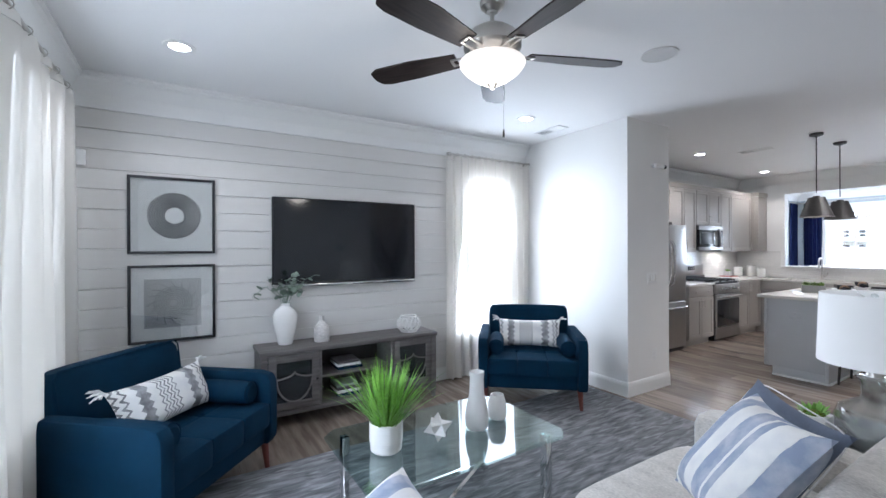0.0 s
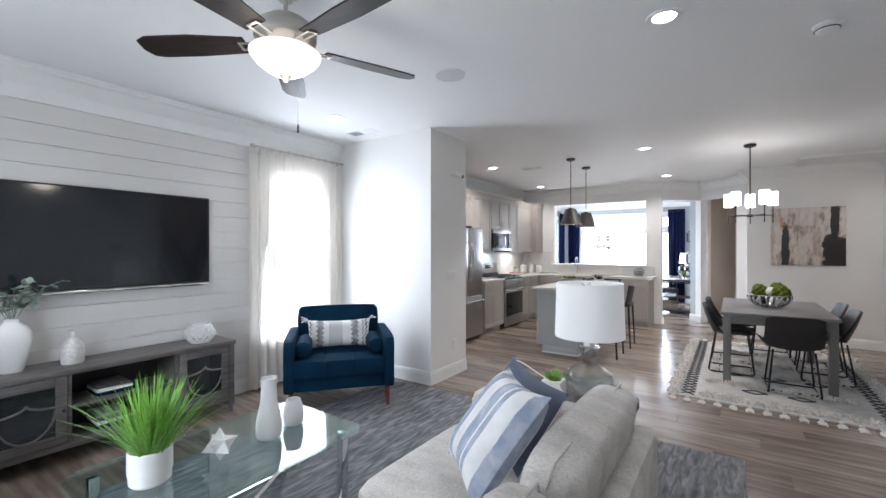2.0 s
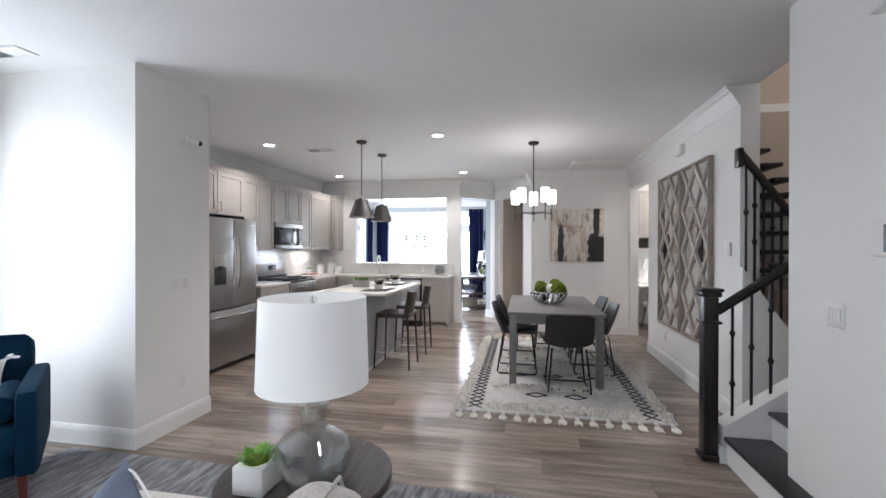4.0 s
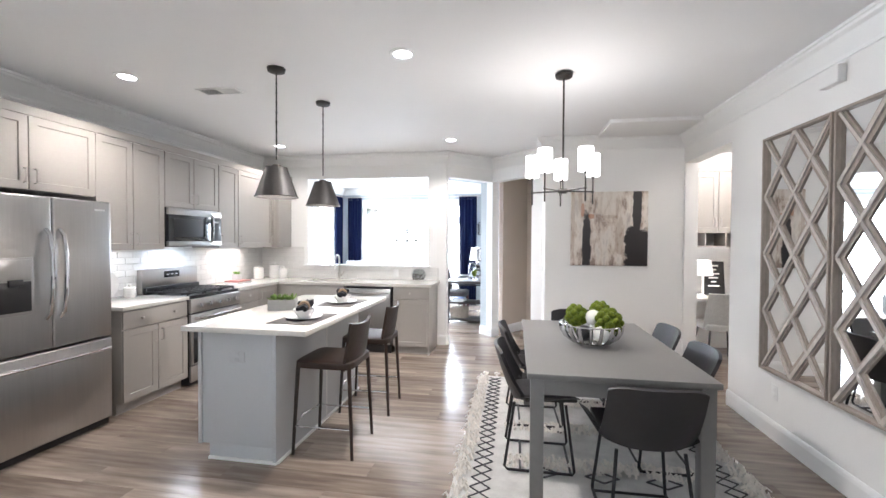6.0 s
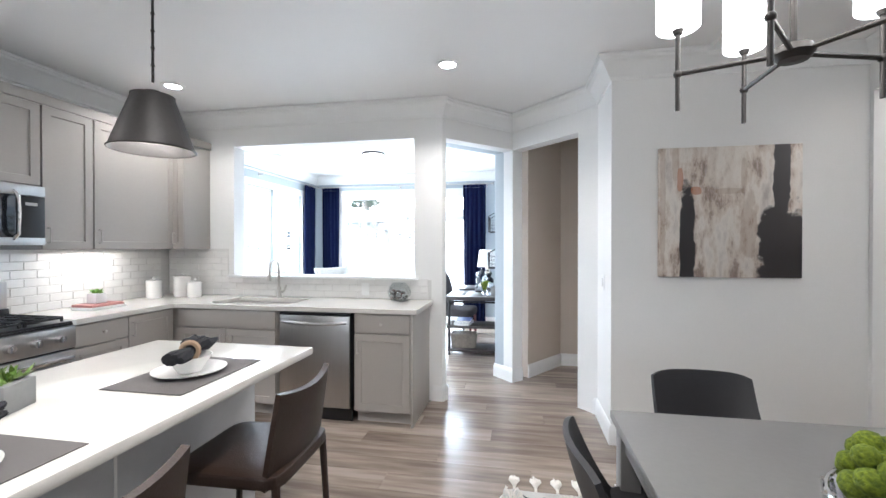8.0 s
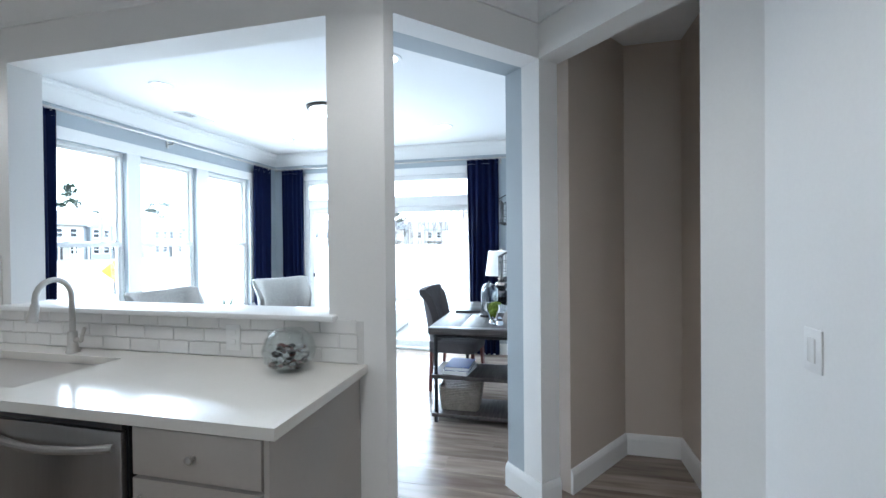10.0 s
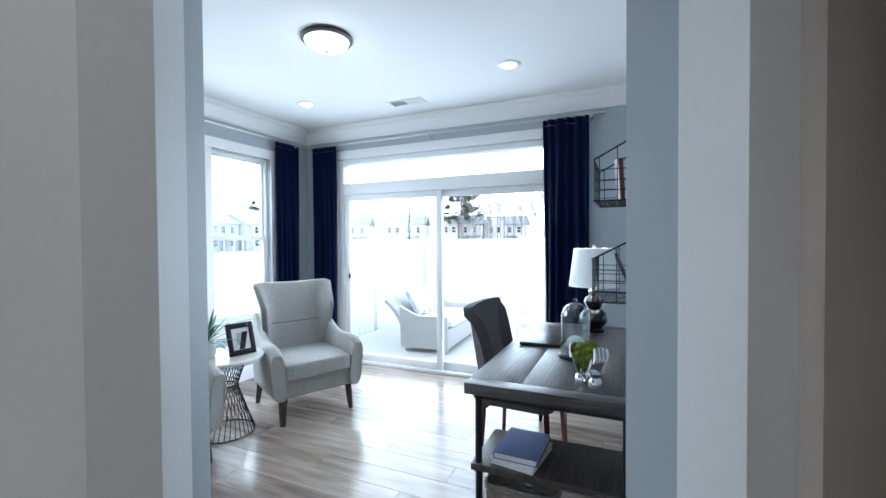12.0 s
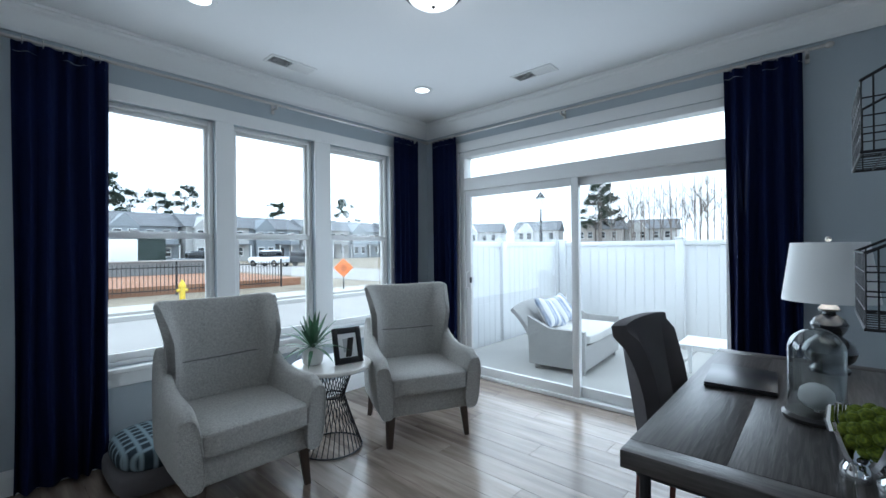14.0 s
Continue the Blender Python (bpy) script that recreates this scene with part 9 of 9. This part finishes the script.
def townhouse(x, y, w, tint, turn=0):
    ob = thing("townhouse", "distant two-storey townhouse with gables and white trim", "house", pose(x, y, GZ, 0, 0, turn), "street houses")
    wallm = mat("siding", tint, 0.8, vary=0.06, scale=1, fine=20, bump=0.1)
    part("wall", Build().box((-w / 2, -5, 0), (w / 2, 5, 5.6)), wallm, ob, soft=False)
    rb = Build()
    for (x0, x1) in ((-w / 2 - 0.3, w / 2 + 0.3),):
        vs = [(x0, -5.5, 5.6), (x1, -5.5, 5.6), (x1, 5.5, 5.6), (x0, 5.5, 5.6), (x0, 0, 8.0), (x1, 0, 8.0)]
        v = [rb.bm.verts.new(p) for p in vs]
        for f in ((0, 1, 5, 4), (2, 3, 4, 5), (0, 4, 3), (1, 2, 5), (0, 3, 2, 1)):
            rb.bm.faces.new([v[i] for i in f])
    roof = part("roof", rb, ROOF, ob, soft=False)
    gb = Build()
    vs = [(-w * 0.42, -6.0, 5.4), (-w * 0.02, -6.0, 5.4), (-w * 0.22, -6.0, 7.4), (-w * 0.42, -1, 5.4), (-w * 0.02, -1, 5.4), (-w * 0.22, -1, 7.4)]
    v = [gb.bm.verts.new(p) for p in vs]
    for f in ((0, 1, 2), (3, 5, 4), (0, 2, 5, 3), (1, 4, 5, 2), (0, 3, 4, 1)):
        gb.bm.faces.new([v[i] for i in f])
    part("gable", gb, wallm, roof, soft=False)
    part("bay", Build().box((-w * 0.40, -5.9, 0), (-w * 0.04, -5.0, 5.4)), wallm, ob, soft=False)
    for fx in (-0.31, -0.13, 0.12, 0.34):
        for z in (0.9, 3.6):
            yy = -5.92 if fx < 0 else -5.02
            if z < 1 and fx == 0.12:
                part("door", Build().box((w * fx - 0.5, yy - 0.02, 0.1), (w * fx + 0.5, yy, 2.2)), BLACKWOOD, ob, soft=False)
                continue
            win = part("window", Build().box((w * fx - 0.55, yy - 0.03, z), (w * fx + 0.55, yy + 0.01, z + 1.5)), TRIM, ob, soft=False)
            part("pane", Build().box((w * fx - 0.45, yy - 0.05, z + 0.1), (w * fx + 0.45, yy - 0.031, z + 0.7)).box((w * fx - 0.45, yy - 0.05, z + 0.8), (w * fx + 0.45, yy - 0.031, z + 1.4)), SCREEN, win, soft=False)
    part("porch_roof", Build().box((0.0, -6.4, 2.7), (w / 2, -5.0, 2.9)), ROOF, ob, soft=False)
    for fx in (0.03, 0.26, 0.48):
        part("porch_post", Build().box((w * fx - 0.08, -6.35, 0), (w * fx + 0.08, -6.19, 2.7)), TRIM, ob, soft=False)


ROOF = mat("grey_shingle", (0.15, 0.155, 0.165), 0.9, vary=0.2, scale=1, fine=12, bump=0.3)
for i, tnt in enumerate(((0.27, 0.29, 0.31), (0.42, 0.42, 0.41), (0.24, 0.265, 0.29), (0.40, 0.385, 0.36), (0.27, 0.29, 0.31), (0.36, 0.37, 0.38))):
    townhouse(-80 + 1.5 * (i % 2), 25.5 + 10.2 * i, 9.6, tnt, 90)
for i, (x, y, a) in enumerate(((-50, 98, 20), (-38, 104, 15), (-29, 112, 8), (-64, 95, 25))):
    townhouse(x, y, 10, ((0.66, 0.66, 0.66), (0.52, 0.48, 0.45), (0.62, 0.62, 0.61), (0.66, 0.66, 0.66))[i], a)
tr_ = thing("storage_trailer", "white box trailer parked by the dark shed", "trailer", pose(-52, 15, GZ))
part("box", Build().box((-1.2, -5, 0.8), (1.2, 5, 3.0), 0.05), VINYL, tr_)
for y in (-3, 3):
    part("wheel", Build().cyl((1.0, y, 0.45), (1.25, y, 0.45), 0.45, seg=16), BLACK, tr_)
shd = thing("dark_shed", "dark green shed behind the trailer", "shed", pose(-64, 20, GZ))
part("wall", Build().box((-3, -5, 0), (3, 5, 3.4)), mat("dark_green", (0.03, 0.045, 0.04), 0.8), shd, soft=False)
part("roof", Build().box((-3.3, -5.3, 3.4), (3.3, 5.3, 3.7), 0.05), ROOF, shd)


def parked_car(m, paint, label):
    ob = thing("parked_car", label, "car", m, "parked cars")
    part("body", Build().pad((-2.4, -0.9, 0.35), (2.4, 0.9, 1.05), 8, 8), paint, ob)
    part("cabin", Build().pad((-1.0, -0.8, 0.95), (1.3, 0.8, 1.75), 5, 8), SCREEN, ob)
    part("roof", Build().pad((-0.8, -0.75, 1.62), (1.1, 0.75, 1.80), 5, 6), paint, ob)
    for x in (-1.5, 1.5):
        for s in (-1, 1):
            w = part("wheel", Build().cyl((x, s * 0.72, 0.36), (x, s * 0.94, 0.36), 0.36, seg=18), BLACK, ob)
            part("rim", Build().cyl((x, s * 0.90, 0.36), (x, s * 0.95, 0.36), 0.22, seg=14), CHROME, w)
    for s in (-1, 1):
        part("headlight", Build().box((-2.42, s * 0.6 - 0.18, 0.72), (-2.30, s * 0.6 + 0.18, 0.86), 0.03), TRIM, ob)


parked_car(pose(-46, 31, GZ, 0, 0, 20), VINYL, "white pickup parked by the houses")
parked_car(pose(-43.5, 33.5, GZ, 0, 0, 25), mat("dark_car_paint", (0.02, 0.022, 0.026), 0.25, 0.2), "dark pickup parked by the houses")
parked_car(pose(-50, 25, GZ, 0, 0, 100), mat("grey_car_paint", (0.10, 0.11, 0.12), 0.25, 0.3), "dark grey car parked by the houses")

lpst = thing("street_lamp", "dark post lantern behind the fence", "street lamp", pose(-9.4, 25.2, GZ))
part("pole", Build().cyl((0, 0, 0), (0, 0, 3.3), 0.06, 0.045, 12), IRON, lpst)
part("lantern", Build().lathe([(0.0, 3.3), (0.08, 3.32), (0.10, 3.40), (0.19, 3.80), (0.0, 3.80)], cap=False, seg=8), glow("frosted_lantern", (1, 1, 1), 0.2), lpst)
part("cap", Build().lathe([(0.0, 3.80), (0.24, 3.80), (0.10, 3.98), (0.03, 4.05), (0.0, 4.12)], cap=False, seg=8), IRON, lpst)


def bare_tree(m, h, seed):
    ob = thing("bare_tree", "leafless winter tree with many thin branches", "tree", m, "bare trees")
    rnd = random.Random(seed)
    trunk, tw = Build(), Build()
    top = Vector((rnd.uniform(-0.4, 0.4), rnd.uniform(-0.4, 0.4), h))
    trunk.tube([(0, 0, 0), top * 0.35, top * 0.7, top], [0.11, 0.085, 0.05, 0.015], 6)

    def grow(b, p, d, ln, r, lev):
        q = p + d * ln
        mid = p + d * ln * 0.5 + Vector((rnd.uniform(-1, 1), rnd.uniform(-1, 1), 0)) * ln * 0.06
        b.tube([p, mid, q], [r, r * 0.75, r * 0.4], 4)
        if lev > 0:
            for _ in range(3):
                k = rnd.uniform(0.35, 0.95)
                dd = (d + Vector((rnd.uniform(-0.8, 0.8), rnd.uniform(-0.8, 0.8), rnd.uniform(0.0, 0.7)))).normalized()
                grow(b, p + d * ln * k, dd, ln * rnd.uniform(0.4, 0.65), r * 0.5, lev - 1)
    for k in range(11):
        f = 0.3 + 0.065 * k
        a = rnd.uniform(0, 6.28)
        d = Vector((math.cos(a) * 0.7, math.sin(a) * 0.7, 0.9)).normalized()
        grow(tw, top * f, d, h * 0.34 * (1.15 - f), 0.085 * (1.1 - f), 2)
    part("trunk", trunk, BARK, ob)
    part("branches", tw, BARK, ob)
    return ob


def pine_tree(m, h, seed):
    ob = thing("pine_tree", "dark pine with an uneven clumped crown", "tree", m, "pines")
    rnd = random.Random(seed)
    part("trunk", Build().cyl((0, 0, 0), (0, 0, h), 0.22, 0.05, 8), BARK, ob)
    lb, nd = Build(), Build()
    for k in range(26):
        z = h * (0.45 + 0.53 * rnd.random())
        a = rnd.uniform(0, 6.28)
        ln = (h - z) * 0.35 + rnd.uniform(0.5, 1.6)
        e = Vector((math.cos(a) * ln, math.sin(a) * ln, z + rnd.uniform(-0.2, 0.6)))
        lb.tube([(0, 0, z), e * 0.5 + Vector((0, 0, z * 0.5)), e], [0.05, 0.035, 0.015], 4)
        for _ in range(26):
            c = e + Vector((rnd.gauss(0, 0.42), rnd.gauss(0, 0.42), rnd.gauss(0, 0.25)))
            for _ in range(4):
                leaf_mesh(nd, c, (rnd.uniform(-1, 1), rnd.uniform(-1, 1), rnd.uniform(-0.3, 1)), 0.62, 0.22, 0.0, 2)
    part("limbs", lb, BARK, ob)
    part("needles", nd, PINE, ob)
    return ob


BARK = mat("grey_bark", (0.22, 0.19, 0.17), 0.9, vary=0.3, scale=4, fine=20, bump=0.5, stretch=(1, 1, 0.2))
PINE = mat("pine_needles", (0.045, 0.07, 0.045), 0.8, vary=0.35, scale=3, fine=20, bump=0.0)
bt = [bare_tree(pose(-20, 90, GZ), 16, 1), bare_tree(pose(-16, 92, GZ), 17, 2), bare_tree(pose(-24, 89, GZ), 15, 3)]
rnd = random.Random(77)
for k in range(26):
    copy_thing(bt[k % 3], pose(-31 + 0.75 * k + rnd.uniform(-1, 1), 92 + rnd.uniform(-5, 12), GZ, 0, 0, rnd.uniform(0, 360)))
pn = [pine_tree(pose(-33, 92, GZ), 15, 4), pine_tree(pose(-95, 27, GZ), 13, 5)]
for k, (x, y) in enumerate(((-35, 96), (-37, 99), (-92, 24), (-94, 32), (-98, 38), (-98, 58), (-96, 76), (-92, 92))):
    copy_thing(pn[k % 2], pose(x, y, GZ, 0, 0, 50 * k))


# ---------- pieces: shiplap, tiles, planks ----------
frz = struct("frieze_board", Build().box((XL, -0.688, 2.495), (XL + 0.014, 3.698, 2.60)), TRIM, "white frieze board above the shiplap", "trim")
SHIPWALL = bpy.data.objects["wall_shiplap"]
for k in range(16):
    z0 = 0.142 + 0.147 * k
    z1 = z0 + 0.1425
    spans = ((YF + 0.001, 3.699),)
    if z1 > 0.32 and z0 < 2.44:
        spans = ((YF + 0.001, 2.655), (3.545, 3.699))
    for y0, y1 in spans:
        part("shiplap_board", Build().box((XL, y0, z0), (XL + 0.014, y1, z1), 0.002, 1), SHIP, SHIPWALL, soft=False)

TILE = mat("white_glazed_tile", (0.76, 0.75, 0.73), 0.10, vary=0.06, scale=3, fine=30, bump=0.05, island=0.5)
GROUT = mat("grout", (0.66, 0.65, 0.63), 0.9, bump=0.1)
TL = Build().box((-0.0835, -0.007, -0.0295), (0.0835, 0, 0.0295), 0.003, 1).mesh("tile")
TL.materials.append(TILE)
TH = Build().box((-0.041, -0.007, -0.0295), (0.041, 0, 0.0295), 0.003, 1).mesh("tile_half")
TH.materials.append(TILE)


def tile_field(m, w, z0, rows, parent_name):
    parent = bpy.data.objects[parent_name]
    for r in range(rows):
        z = z0 + 0.0315 + 0.0625 * r
        off = 0.0 if r % 2 == 0 else 0.085
        x = 0.0
        if off:
            o = new("tile", TH)
            o.parent, o.matrix_basis = parent, m @ pose(0.0425, 0, z)
            x = 0.085
        while x + 0.167 <= w + 0.001:
            o = new("tile", TL)
            o.parent, o.matrix_basis = parent, m @ pose(x + 0.085, 0, z)
            x += 0.17
        if w - x > 0.08:
            o = new("tile", TH)
            o.parent, o.matrix_basis = parent, m @ pose(x + 0.0425, 0, z)


struct("grout_bed", Build().box((-3.75, YK - 0.003, 0.92), (-1.0, YK - 0.0005, 1.10)).box((-3.75, YK - 0.003, 1.10), (-3.07, YK - 0.0005, 1.385)), GROUT, "pale grout behind the backsplash tiles", "backsplash")
struct("grout_bed_side", Build().box((XW + 0.0005, 6.2, 0.92), (XW + 0.003, YK - 0.004, 1.385)), GROUT, "pale grout behind the backsplash tiles", "backsplash")
tile_field(pose(-3.745, YK - 0.003, 0), 2.73, 0.921, 2, "grout_bed")
tile_field(pose(-3.745, YK - 0.003, 0), 0.68, 1.046, 5, "grout_bed")
tile_field(pose(-3.07, YK - 0.003, 0), 2.05, 1.046, 1, "grout_bed")
tile_field(Matrix.Translation((XW + 0.003, 6.22, 0)) @ Matrix.Rotation(radians(90), 4, "Z"), 2.88, 0.921, 7, "grout_bed_side")

PW, PL = 0.18, 1.5
PM = Build().box((-PL / 2 + 0.0004, -PW / 2 + 0.0004, -0.0115), (PL / 2 - 0.0004, PW / 2 - 0.0004, 0.0), 0.001, 1).mesh("plank")
PM.materials.append(PLANK)
FLOOR = bpy.data.objects["floor"]
rest = Build()
rnd = random.Random(31)
row = 0
y = -0.66
while y < 12.98:
    off = (row * 0.57) % PL + rnd.uniform(-0.1, 0.1)
    x = -4.25 - off
    xmax = 4.3 if (7.0 < y < 9.8 or 3.2 < y < 5.1) else 2.1
    while x < xmax:
        c = x + PL / 2
        a, b_ = max(c - PL / 2, -4.3), min(c + PL / 2, xmax)
        if y > 3.0 and -3.5 < c < 1.3:
            o = new("plank", PM)
            o.parent, o.location = FLOOR, (c, y, 0)
        else:
            rest.box((a + 0.0004, y - PW / 2 + 0.0004, -0.0115), (b_ - 0.0004, y + PW / 2 - 0.0004, 0.0))
        x += PL
    y += PW
    row += 1
rs = part("plank_rest", rest, PLANK, FLOOR, soft=False)
rs["kind"] = "stuff"
